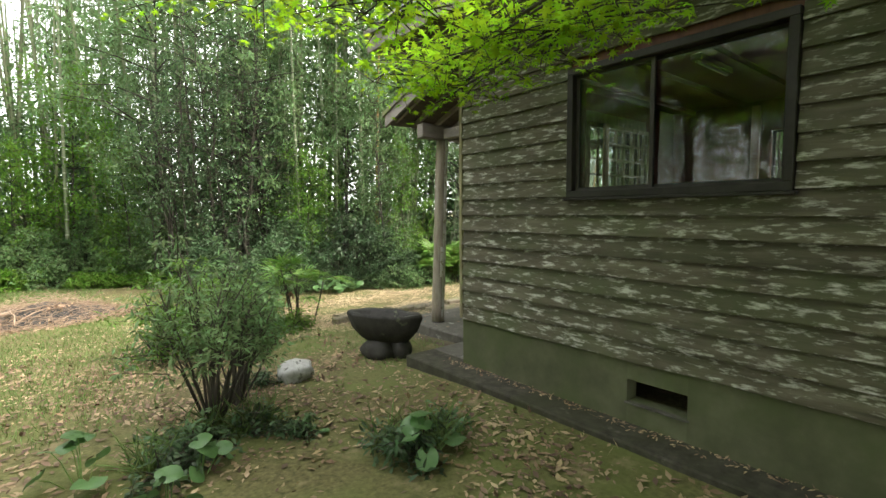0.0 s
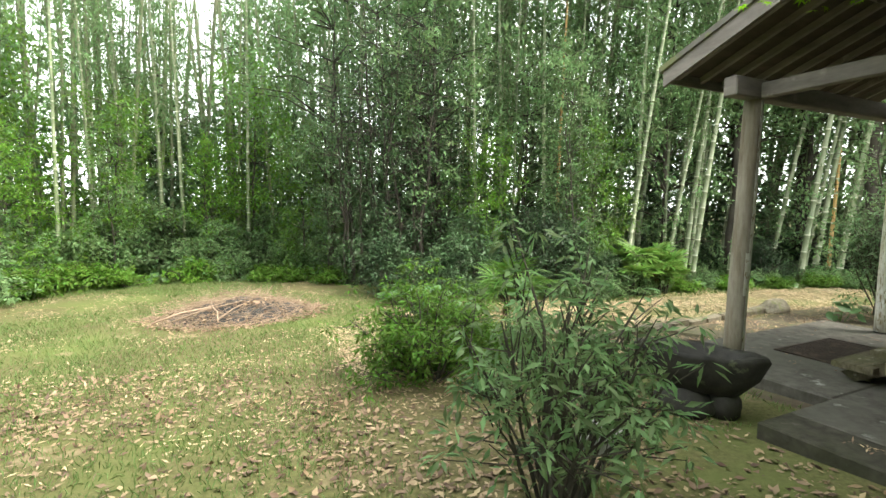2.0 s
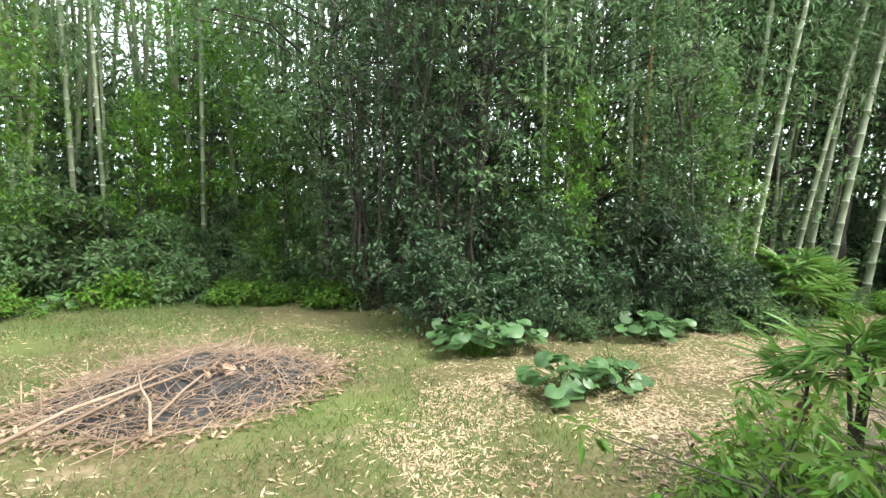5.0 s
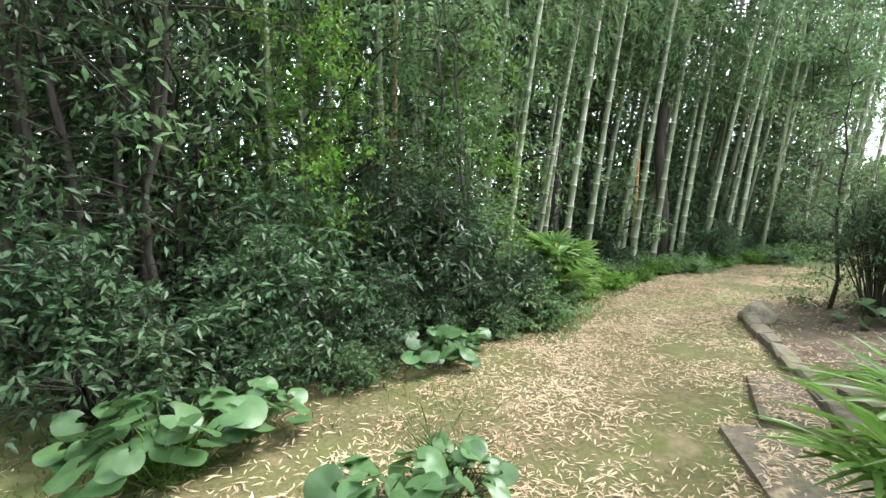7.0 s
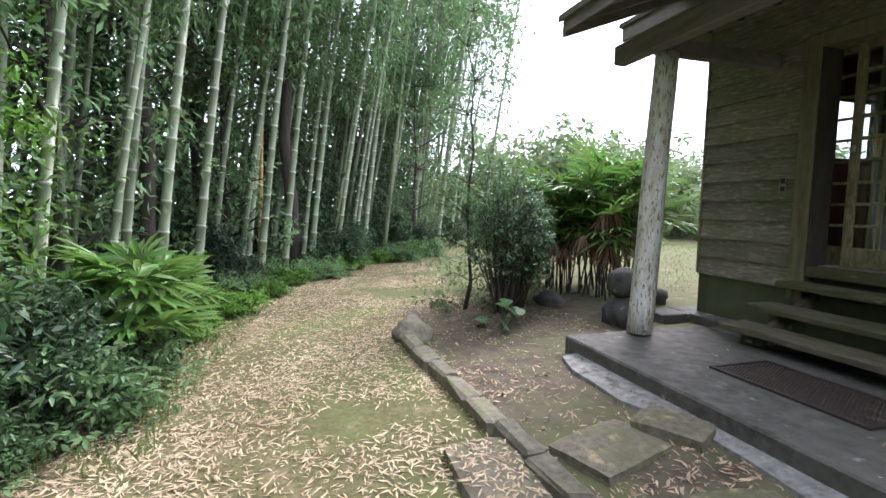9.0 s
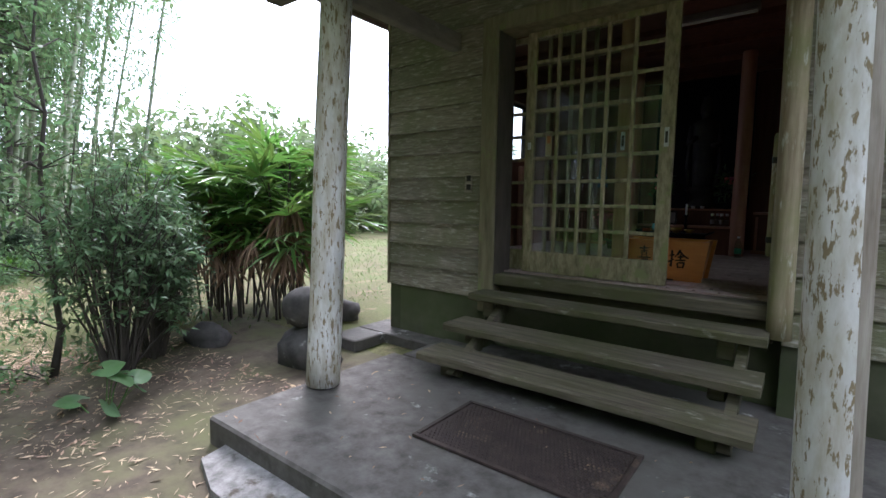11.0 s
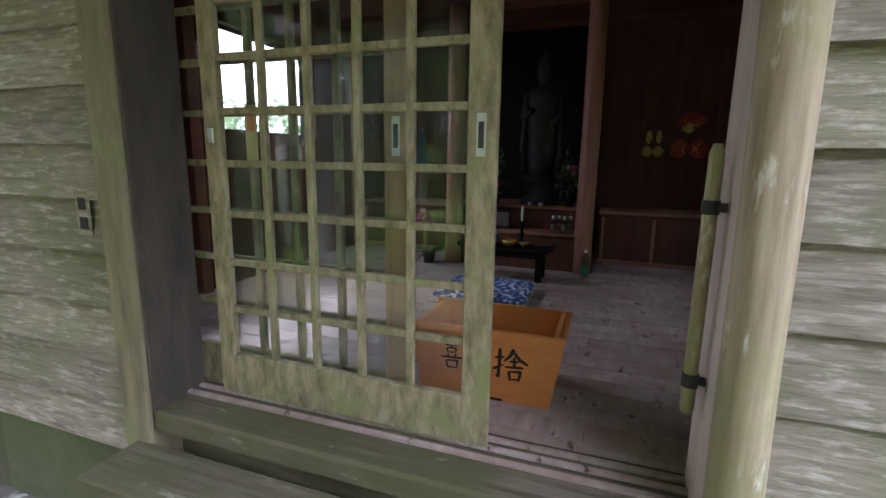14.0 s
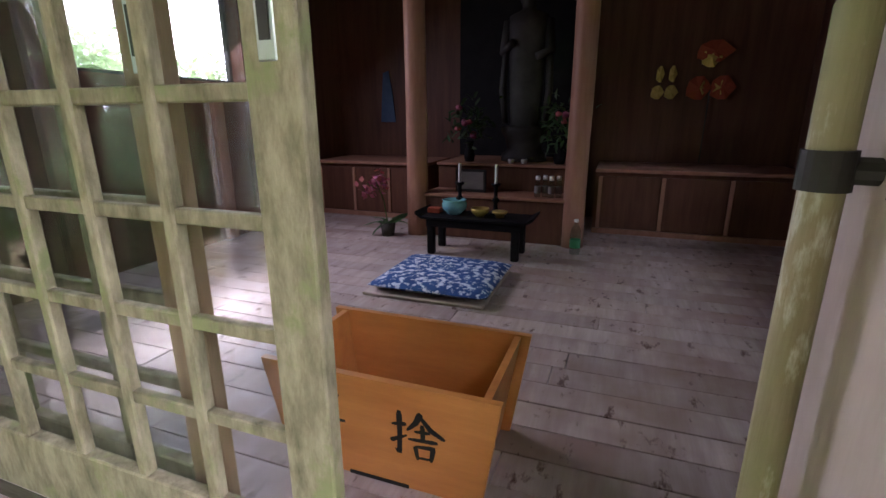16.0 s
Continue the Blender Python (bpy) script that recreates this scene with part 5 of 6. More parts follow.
orchid = thing("potted_orchid", (6.38, -0.3, FLOOR), "pink orchid in a small brown pot by the pillar", "potted plant")
part("pot", Build().lathe([(0, 0), (0.05, 0), (0.065, 0.11), (0.058, 0.11), (0, 0.1)], (0, 0, 0), 14), M_BARK, orchid, smooth=True)
st = Build().tube([(0, 0, 0.1), (0.02, 0.02, 0.3), (0.08, 0.05, 0.48), (0.15, 0.08, 0.42)], [0.005, 0.005, 0.004, 0.003], 5)
part("stem", st, M_GRASS, orchid)
c = np.array([(0.02 + 0.13 * u, 0.04 + 0.04 * u, 0.46 - 0.12 * u * u) for u in np.linspace(0, 1, 60)]) + RNG.normal(size=(60, 3)) * 0.03
tagged(part("bloom", leaf_mesh("bloom", c, RNG.normal(size=(60, 3)), 0.055, 0.045, M_FLOWER, 0.1), M_FLOWER, orchid), kind="stuff")
part("foliage", leaf_mesh("foliage", np.zeros((6, 3)) + (0, 0, 0.1), outward(6, 0.6), 0.2, 0.05, M_LEAF_D, 0.35, "blade"), M_LEAF_D, orchid)

# side cupboards along the back wall
for x0, x1, nm in ((3.3, 4.79, "low red-brown cupboard built against the back wall"), (6.29, 7.5, "low red-brown cupboard built against the side alcove")):
    cb = thing("low_cupboard", (0, 0, 0), nm, "cupboard", "low cupboards")
    part("body", Build().box((x0, YS + T + 0.002, FLOOR), (x1, -0.98, 1.16)), M_PANEL, cb)
    part("top", Build().box((x0, YS + T + 0.002, 1.161), (x1, -0.95, 1.19), 0.004), M_PILLAR, cb)
    n = 3
    for k in range(n):
        a, c2 = x0 + 0.03 + (x1 - x0 - 0.06) * k / n, x0 + 0.03 + (x1 - x0 - 0.06) * (k + 1) / n
        d = Build().box((a + 0.005, -0.979, FLOOR + 0.05), (c2 - 0.005, -0.962, 1.13), 0.004)
        part("door", d, M_PANEL, cb)
        part("stile", Build().box((c2 - 0.03, -0.961, FLOOR + 0.05), (c2 + 0.0, -0.95, 1.13), 0.003), M_PILLAR, cb)
    part("skirting", Build().box((x0, -0.979, FLOOR), (x1, -0.955, FLOOR + 0.045), 0.003), M_PILLAR, cb)


def wall_ornament(name, x, z, label, lobes, mats, stick):
    ob = thing(name, (x, YS + T + 0.02, z), label, "ornament")
    for k, (dx, dz, w, h, mi) in enumerate(lobes):
        b = Build()
        n = 10
        vs = [(dx, 0.02, dz)] + [(dx + w * math.cos(2 * math.pi * i / n) * (1 + 0.25 * math.sin(3 * i)), 0.004 + 0.01 * (i % 2), dz + h * math.sin(2 * math.pi * i / n)) for i in range(n)]
        vs += [(vx, 0.0, vz) for vx, _, vz in vs[1:]]
        b.add(vs, [(0, 1 + i, 1 + (i + 1) % n) for i in range(n)] + [(1 + i, 1 + n + i, 1 + n + (i + 1) % n, 1 + (i + 1) % n) for i in range(n)])
        part("lobe", b, mats[mi], ob)
    if stick:
        part("stick", Build().tube([(0, 0.006, -0.1), (0.01, 0.006, -0.75)], [0.006, 0.005], 5), M_BARK, ob)


wall_ornament("gilt_ornament", 4.3, 1.87, "gilt paper ornament hung on the dark back wall", [(-0.05, 0.08, 0.03, 0.07, 0), (0.05, 0.08, 0.03, 0.07, 0), (-0.05, -0.07, 0.05, 0.06, 0), (0.06, -0.07, 0.05, 0.06, 0)], [M_GOLD], False)
wall_ornament("red_ornament", 3.95, 1.95, "red and gold cloth ornament on a stick on the wall", [(0.0, 0.17, 0.13, 0.09, 1), (0.02, 0.12, 0.07, 0.08, 0), (-0.09, -0.12, 0.09, 0.1, 1), (0.09, -0.12, 0.09, 0.1, 1), (-0.07, -0.12, 0.05, 0.06, 0), (0.07, -0.12, 0.05, 0.06, 0)], [M_GOLD, M_REDCLOTH], True)
bl = thing("blue_pennant", (6.98, YS + T + 0.01, 1.55), "dull blue cloth pennant hanging on the wall", "pennant")
part("cloth", Build().add([(-0.07, 0.004, 0), (0.1, 0.012, 0), (0.09, 0.004, 0.2), (0.06, 0.012, 0.5), (0.0, 0.006, 0.52), (-0.04, 0.01, 0.3), (-0.07, 0.0, 0), (0.1, 0.0, 0), (0.09, 0.0, 0.2), (0.06, 0.0, 0.5), (0, 0, 0.52), (-0.04, 0, 0.3)],
                          [(0, 1, 2, 5), (5, 2, 3, 4), (0, 6, 7, 1), (1, 7, 8, 2), (2, 8, 9, 3), (3, 9, 10, 4), (4, 10, 11, 5), (5, 11, 6, 0)]), M_BLUECLOTH, bl)
lamp = thing("ceiling_tube_lamp", (0, 0, 0), "unlit tube lamp on the ceiling behind the lintel", "lamp")
part("housing", Build().box((4.7, 1.0, 3.06), (5.5, 1.1, 3.119), 0.004), M_BEAM, lamp)
part("tube", Build().tube([(4.72, 1.05, 3.048), (5.48, 1.05, 3.048)], [0.014, 0.014], 10), M_WHITE, lamp)

# small marked plate beside the doorway
pn = thing("wall_plate", (0, 0, 0), "small pale plate with two dark squares on the clapboards", "plate")
part("plate", Build().box((6.68, YN + 0.004, 1.35), (6.76, YN + 0.01, 1.53), 0.001), M_BOARD_N, pn)
for zz in (1.375, 1.455):
    part("square", Build().box((6.695, YN + 0.0105, zz), (6.74, YN + 0.0135, zz + 0.05), 0.001), M_DARKMETAL, pn)


# ---------- stones round the hall ----------
def gz(x, y, dz=0.0):
    return (x, y, ground_z(x, y) + dz)


def stone_basin():
    ob = thing("stone_basin", (0, 0, 0), "dark hollowed stone water basin on a flat stone", "stone basin")
    cx, cy = 2.85, 3.92
    n, pts = 26, []
    rr = random.Random(3)
    wob = [1 + rr.uniform(-0.07, 0.07) for _ in range(n)]
    z0 = ground_z(cx, cy)
    prof = [(0.0, 0.2), (0.6, 0.22), (0.86, 0.36), (1.0, 0.52), (0.97, 0.56), (0.72, 0.54), (0.6, 0.44), (0.0, 0.4)]
    vs = []
    for s, h in prof:
        for k in range(n):
            a = 2 * math.pi * k / n
            u, w = 0.52 * s * wob[k] * math.cos(a), 0.3 * s * wob[k] * math.sin(a)
            vs.append((cx + 0.55 * u - 0.83 * w * 0.6, cy - 0.83 * u - 0.55 * w, z0 + h + 0.02 * noise.noise((u * 6, w * 6, h * 5))))
    part("bowl", Build().add(vs, [(i * n + k, i * n + (k + 1) % n, (i + 1) * n + (k + 1) % n, (i + 1) * n + k) for i in range(len(prof) - 1) for k in range(n)]), M_BASIN, ob, smooth=True)
    part("foot_stone", blob(Build(), (cx - 0.08, cy + 0.06, z0 + 0.1), (0.2, 0.26, 0.14), 2, 0.18, 1.2, 3, 0.7), M_BASIN, ob, smooth=True)
    part("prop_stone", blob(Build(), (cx + 0.12, cy - 0.14, z0 + 0.1), (0.14, 0.16, 0.16), 4, 0.18, 1.2, 3, 0.7), M_BASIN, ob, smooth=True)


stone_basin()


def rock(x, y, size, seed, material, label, dz=0.0):
    solid("rock", blob(Build(), gz(x, y, dz), size, seed, 0.3, 1.3, 3, 0.6), material, label, "rock", "", True)


rock(1.62, 3.78, (0.2, 0.15, 0.15), 1, M_ROCKL, "pale pitted rock on the moss", 0.06)
rock(8.15, 6.3, (0.3, 0.22, 0.17), 3, M_STONE, "rounded mossy stone at the end of the kerb", 0.05)
rock(9.05, 4.05, (0.26, 0.2, 0.14), 5, M_ROCK, "dark flat stone beside the shrub", 0.06)
rock(7.75, 3.75, (0.3, 0.26, 0.25), 7, M_ROCK, "dark boulder with pale patches beside the porch", 0.1)
rock(8.7, 2.6, (0.28, 0.2, 0.16), 8, M_ROCK, "dark stone under the palms", 0.05)
ball = blob(Build(), (7.85, 3.74, ground_z(7.85, 3.74) + 0.5), (0.2, 0.2, 0.19), 11, 0.06, 1.0, 3)
solid("round_stone", ball, M_ROCK, "smooth rounded stone resting on a boulder", "stone", "", True)
rock(9.6, 5.6, (0.12, 0.1, 0.08), 9, M_STONE, "small stone in the litter", 0.02)


# kerb of squared stones and stepping slabs
kerb = thing("kerb", (0, 0, 0), "row of mossy squared kerb stones beside the path", "kerb", "", "structure")
kr = random.Random(11)
p0, p1 = Vector((7.95, 6.4, 0)), Vector((3.2, 6.12, 0))
n = 11
for i in range(n):
    a, c = p0.lerp(p1, (i + 0.02) / n), p0.lerp(p1, (i + 0.98) / n)
    m = (a + c) / 2
    z0 = ground_z(m.x, m.y)
    L = (c - a).length / 2
    w = 0.085 + kr.uniform(-0.012, 0.012)
    mt = pose(m.x, m.y, z0, kr.uniform(-2, 2), kr.uniform(-2, 2), math.degrees(math.atan2(c.y - a.y, c.x - a.x)) + kr.uniform(-1.5, 1.5))
    part("kerb_stone", Build().box((-L, -w, -0.2), (L, w, 0.1 + kr.uniform(-0.015, 0.015)), 0.025, mt, 0.012), M_STONE, kerb)
for x, y, hx, hy, tz, turn, lab in ((5.12, 6.53, 0.56, 0.2, 0.08, -2, "long straw-strewn stepping slab beside the kerb"), (4.05, 6.62, 0.45, 0.3, 0.05, 12, "rough straw-strewn slab beside the kerb"),
                                    (5.35, 5.75, 0.22, 0.32, 0.07, 18, "flat dark stepping stone before the porch"), (5.4, 5.25, 0.22, 0.17, 0.1, 30, "flat dark stepping stone before the porch"),
                                    (4.5, 5.55, 0.3, 0.25, 0.06, -10, "flat dark stepping stone before the porch")):
    bm = bmesh.new()
    bmesh.ops.create_cube(bm, size=1)
    bmesh.ops.subdivide_edges(bm, edges=bm.edges, cuts=5, use_grid_fill=True)
    mt = pose(x, y, ground_z(x, y), 0, 0, turn)
    bb = Build()
    vs = []
    for v in bm.verts:
        q = Vector((v.co.x * 2 * hx, v.co.y * 2 * hy, (v.co.z + 0.5) * (tz + 0.15) - 0.15))
        r2 = max(abs(v.co.x), abs(v.co.y)) * 2
        q.x *= 1 - 0.08 * abs(v.co.y) ** 2 * 4 * 0.5
        q += Vector([0.02 * noise.noise((v.co.x * 3 + x, v.co.y * 3 + y, v.co.z * 3 + s)) for s in (0, 5, 9)])
        if r2 > 0.99:
            q.z -= 0.012
        vs.append(mt @ q)
    bb.add(vs, [tuple(v.index for v in f.verts) for f in bm.faces])
    bm.free()
    solid("stepping_stone", bb, M_SLABSTONE, lab, "stepping stone")

# bare soil between kerb and porch
b = Build()
xs, ysr = np.linspace(3.6, 9.8, 32), np.linspace(3.2, 6.25, 16)
b.v = [(float(x), float(y), ground_z(float(x), float(y)) + 0.025 * min(1, 4 * (x - 3.6), 4 * (9.8 - x), 4 * (y - 3.2), 8 * (6.25 - y)) - 0.004) for y in ysr for x in xs]
b.f = [(j * 32 + i, j * 32 + i + 1, (j + 1) * 32 + i + 1, (j + 1) * 32 + i) for j in range(15) for i in range(31)]
solid("ground_soil", b, M_DIRT, "bare dark soil with scattered leaves beside the porch", "soil", "structure", True)


# ---------- brush pile on the lawn ----------
def brush_pile():
    cx, cy = -0.55, 10.35
    ob = thing("brush_pile", (0, 0, 0), "burnt heap of ash, dry twigs and brown leaves on the lawn", "brush pile")
    b = Build()
    n, rings = 40, 7
    vs = [gz(cx, cy, 0.3)]
    for j in range(1, rings + 1):
        for k in range(n):
            a, rr = 2 * math.pi * k / n, j / rings
            x, y = cx + 1.25 * rr * math.cos(a), cy + 0.95 * rr * math.sin(a)
            vs.append(gz(x, y, 0.3 * (1 - rr ** 1.3) + 0.04 * noise.noise((x * 3, y * 3, 0)) - 0.03 * (j == rings)))
    b.add(vs, [(0, 1 + k, 1 + (k + 1) % n) for k in range(n)] + [(1 + j * n + k, 1 + (j + 1) * n + k, 1 + (j + 1) * n + (k + 1) % n, 1 + j * n + (k + 1) % n) for j in range(rings - 1) for k in range(n)])
    part("ash_mound", b, M_ASH, ob, "charred ash and soil", True)
    tw = Build()
    for _ in range(1100):
        a, r = RNG.uniform(0, 6.28), 1.2 * math.sqrt(RNG.uniform(0.02, 1))
        x, y = cx + 1.15 * r * math.cos(a), cy + 0.9 * r * math.sin(a)
        h = 0.02 + 0.36 * max(0, 1 - r) * RNG.uniform(0.6, 1.4)
        d = Vector((RNG.normal(), RNG.normal(), RNG.normal() * 0.35)).normalized() * RNG.uniform(0.12, 0.42)
        p = Vector(gz(x, y, h))
        k = RNG.uniform(0.002, 0.005)
        tw.tube([p - d, p + Vector((0, 0, RNG.uniform(0, 0.04))), p + d], [k, k, k * 0.5], 4, cap=False)
    tagged(part("twig_heap", tw, M_TWIG, ob), kind="stuff")
    for x, y, dx, dy, l, r in ((-0.9, 9.85, 0.9, 0.55, 0.75, 0.028), (-0.6, 9.8, 0.5, 0.8, 0.6, 0.022), (-0.95, 9.6, -0.1, 1, 0.55, 0.022), (-0.2, 10.1, 1, 0.5, 0.4, 0.018), (-1.3, 9.7, 1, 0.7, 0.6, 0.03)):
        d = Vector((dx, dy, 0.12)).normalized() * l
        p = Vector(gz(x, y, 0.24))
        part("branch", Build().tube([p - d, p - d * 0.3 + Vector((0.03, 0.02, 0.04)), p + d * 0.4, p + d], [r * 0.55, r * 0.5, r * 0.45, r * 0.25], 7), M_TWIG, ob, smooth=True)
    k = 1500
    a, r = RNG.uniform(0, 6.28, k), 1.35 * np.sqrt(RNG.uniform(0.15, 1, k))
    pts = np.array([gz(cx + 1.15 * q * math.cos(t), cy + 0.9 * q * math.sin(t), 0.03 + 0.3 * max(0, 1 - q)) for t, q in zip(a, r)])
    d = RNG.normal(size=(k, 3)) * (1, 1, 0.25)
    tagged(part("dry_leaves", leaf_mesh("dry_leaves", pts, d, RNG.uniform(0.04, 0.1, k), 0.03, M_DEADLEAF, 0.2), M_DEADLEAF, ob), kind="stuff")
    big = np.array([gz(-0.35 + u * 0.12, 10.0 + v2 * 0.1, 0.27) for u, v2 in RNG.normal(size=(22, 2))])
    tagged(part("leaf_heap", leaf_mesh("leaf_heap", big, RNG.normal(size=(22, 3)) * (1, 1, 0.3), 0.08, 0.05, M_DEADLEAF, 0.2, "blade"), M_DEADLEAF, ob), kind="stuff")


brush_pile()


# ---------- litter and grass ----------
def inside_hall(x, y):
    return (x > 2.72 and y < 3.4 and x < 8) or (3.7 < x < 7.1 and y < 5.1)


def path_mid(x):
    """The middle line of the straw path in y, and its half width."""
    return 7.35 - 0.02 * (x - 6) ** 2 * (x > 6), 1.5


def litter():
    def pick(n, x0, x1, y0, y1, keep):
        xy = np.stack([RNG.uniform(x0, x1, n), RNG.uniform(y0, y1, n)], 1)
        return np.array([p for p in xy if keep(p[0], p[1])])

    def lay(name, xy, lo, hi, w, material, label, tilt=0.12, lift=0.008):
        c = np.array([gz(x, y, lift) for x, y in xy])
        d = RNG.normal(size=(len(c), 3))
        d[:, 2] *= tilt
        L = RNG.uniform(lo, hi, len(c))
        nrm = RNG.normal(size=(len(c), 3)) * 0.22 + (0, 0, 1)
        tagged(new(name, leaf_mesh(name, c, d, L, L * w, material, 0.08, normals=nrm)), label, "leaf litter", "", "stuff")

    clump = lambda x, y: noise.noise((x * 0.9, y * 0.9, 2.0)) + 0.5 * noise.noise((x * 2.3, y * 2.3, 8.0))
    on_path = lambda x, y: abs(y - path_mid(x)[0]) < path_mid(x)[1] * 1.25 and x > 0.5
    lay("straw_litter", pick(140000, 0.5, 15, 4.5, 10.5, lambda x, y: not inside_hall(x, y) and on_path(x, y) and clump(x, y) > RNG.uniform(-0.5, 0.35)), 0.035, 0.095, 0.15, M_STRAW, "dry straw-coloured bamboo leaves strewn over the path")
    lay("lawn_litter", pick(30000, -5, 5, 5, 14, lambda x, y: not inside_hall(x, y) and clump(x, y) > RNG.uniform(-0.3, 0.6)), 0.04, 0.11, 0.16, M_STRAW, "dry bamboo leaves scattered on the lawn")
    lay("dead_leaf_litter", pick(36000, -3.5, 2.8, -1, 7.5, lambda x, y: not inside_hall(x, y) and clump(x + 5, y) > RNG.uniform(-0.7, 0.65)), 0.018, 0.095, 0.45, M_DEADLEAF, "curled brown dead leaves on the mossy ground", 0.3, 0.012)
    lay("soil_litter", pick(6500, 3.6, 10, 4.2, 6.3, lambda x, y: not inside_hall(x, y) and clump(x, y) > RNG.uniform(-0.4, 0.5)), 0.02, 0.08, 0.3, M_DEADLEAF, "dead leaves on the bare soil", 0.3, 0.03)

    lay("soil_straw", pick(2200, 3.6, 10, 4.2, 6.3, lambda x, y: not inside_hall(x, y)), 0.03, 0.09, 0.15, M_STRAW, "dry bamboo leaves on the bare soil", 0.2, 0.03)

    def grass(name, xy, lo, hi, label, w=0.006):
        c = np.array([gz(x, y, -0.004) for x, y in xy])
        d = RNG.normal(size=(len(c), 3)) * 0.45 + (0, 0, 1)
        nrm = RNG.normal(size=(len(c), 3)) + (0, 0, 0.2)
        tagged(new(name, leaf_mesh(name, c, d, RNG.uniform(lo, hi, len(c)), w, M_GRASS, 0.25, normals=nrm)), label, "grass", "", "stuff")

    grass("lawn_grass", pick(150000, -7, 4.5, 3.5, 16, lambda x, y: not inside_hall(x, y) and noise.noise((x * 0.45, y * 0.45, 4)) + 0.4 * noise.noise((x * 2, y * 2, 1)) + (0.25 if x < 0.5 else -0.15) > RNG.uniform(-0.25, 0.45)),
          0.025, 0.085, "short uneven lawn grass", 0.007)
    grass("verge_grass", pick(26000, 6, 20, 7.2, 12, lambda x, y: y > path_mid(x)[0] + 1.0), 0.03, 0.11, "green verge of low weeds beside the path", 0.012)
    grass("far_lawn_grass", pick(12000, 9, 24, -6, 5.5, lambda x, y: True), 0.03, 0.1, "bright lawn behind the hall", 0.012)


litter()

# straw on the stepping slabs
k = 420
c = np.array([(RNG.uniform(-0.53, 0.53) + 5.12, RNG.uniform(-0.18, 0.18) + 6.53, ground_z(5.12, 6.53) + 0.088) for _ in range(k)]
             + [(RNG.uniform(-0.36, 0.36) + 4.05, RNG.uniform(-0.22, 0.22) + 6.62, ground_z(4.05, 6.62) + 0.058) for _ in range(k)])
tagged(new("slab_straw", leaf_mesh("slab_straw", c, RNG.normal(size=(len(c), 3)) * (1, 1, 0.08), RNG.uniform(0.03, 0.09, len(c)), 0.012, M_STRAW, 0.08, normals=RNG.normal(size=(len(c), 3)) * 0.2 + (0, 0, 1))),
       "dry straw lying on the stepping slabs", "leaf litter", "", "stuff")

# leaves caught on walkway and slab
k = 420
c = np.array([(x, y, SLAB + 0.006) for x, y in zip(RNG.uniform(2.98, 3.1, k), RNG.uniform(-1.5, 2.9, k))] + [(x, y, SLAB + 0.006) for x, y in zip(RNG.uniform(3.9, 7.0, 90), RNG.uniform(3.7, 5.0, 90))])
d = RNG.normal(size=(len(c), 3)) * (1, 1, 0.2)
tagged(new("slab_litter", leaf_mesh("slab_litter", c, d, RNG.uniform(0.02, 0.07, len(c)), 0.014, M_DEADLEAF, 0.1, normals=RNG.normal(size=(len(c), 3)) * 0.25 + (0, 0, 1))), "dead leaves caught along the walkway", "leaf litter", "", "stuff")


# ---------- planting ----------
def rings(n, x0, x1, y0, y1, s0, s1, keep=lambda x, y: True, gap=0.0):
    out = []
    tries = 0
    while len(out) < n and tries < n * 60:
        tries += 1
        x, y = RNG.uniform(x0, x1), RNG.uniform(y0, y1)
        if keep(x, y) and all((x - q[0]) ** 2 + (y - q[1]) ** 2 > gap * gap for q in out):
            out.append((x, y, RNG.uniform(0, 360), RNG.uniform(s0, s1)))
    return out


def forest_edge(x):
    """Where the grove begins, in y."""
    pts = [(-30, 12), (-9, 13.5), (-4, 15.5), (0, 15.8), (2.2, 13.2), (3.5, 11.2), (6, 10.2), (9, 9.4), (12, 8.3), (14.5, 5.6), (16.5, 2.5), (19, 0.2), (30, -4)]
    for (a, ya), (c, yc) in zip(pts, pts[1:]):
        if x <= c:
            return ya + (yc - ya) * (x - a) / (c - a)
    return 0


# bamboo: culms that stand out, then the grove
def leaning(spots, turn=-90, spread=35):
    """The same spots with the culms leaning one way."""
    return [(x, y, turn + RNG.uniform(-spread, spread), k) for x, y, _, k in spots]


bA = bamboo_model(12, 0.075, 0.13, 1500, bare=0.42)
scatter(bA, [(12.5, 8.2, -85, 1.0), (9.85, 9.25, -80, 0.92), (10.9, 9.0, -85, 0.95), (15.0, 7.2, -90, 1.0), (8.2, 9.85, -60, 0.8), (16.4, 5.75, -100, 1.0)]
        + leaning(rings(24, 8.5, 24, 1, 17, 0.85, 1.1, lambda x, y: forest_edge(x) + 0.5 < y < forest_edge(x) + 6, 0.7)))
bB = bamboo_model(12.5, 0.055, 0.02, 1700)
scatter(bB, [(-0.05, 16.7, 0, 1.05), (1.15, 18.8, 60, 1.0), (4.2, 18.9, 100, 1.0), (3.7, 18.2, 200, 0.9), (-4.6, 20.5, 0, 1.0), (6.15, 11.75, 0, 0.8), (8.05, 11.4, 30, 0.85), (10.1, 10.3, 0, 0.9), (3.9, 14.6, 0, 0.9), (5.2, 12.9, 80, 0.8)]
        + rings(50, -16, 10, 10, 24, 0.85, 1.15, lambda x, y: forest_edge(x) + 0.6 < y < forest_edge(x) + 9, 0.9))
bC = bamboo_model(11, 0.06, 0.17, 1500, bare=0.42)
scatter(bC, [(13.5, 8.65, -80, 1.0), (14.5, 6.65, -100, 1.0), (9.45, 9.7, -75, 0.85), (17.3, 5.0, -90, 1.0)]
        + leaning(rings(28, 8, 24, 1, 16, 0.85, 1.1, lambda x, y: forest_edge(x) + 0.3 < y < forest_edge(x) + 6, 0.7)))
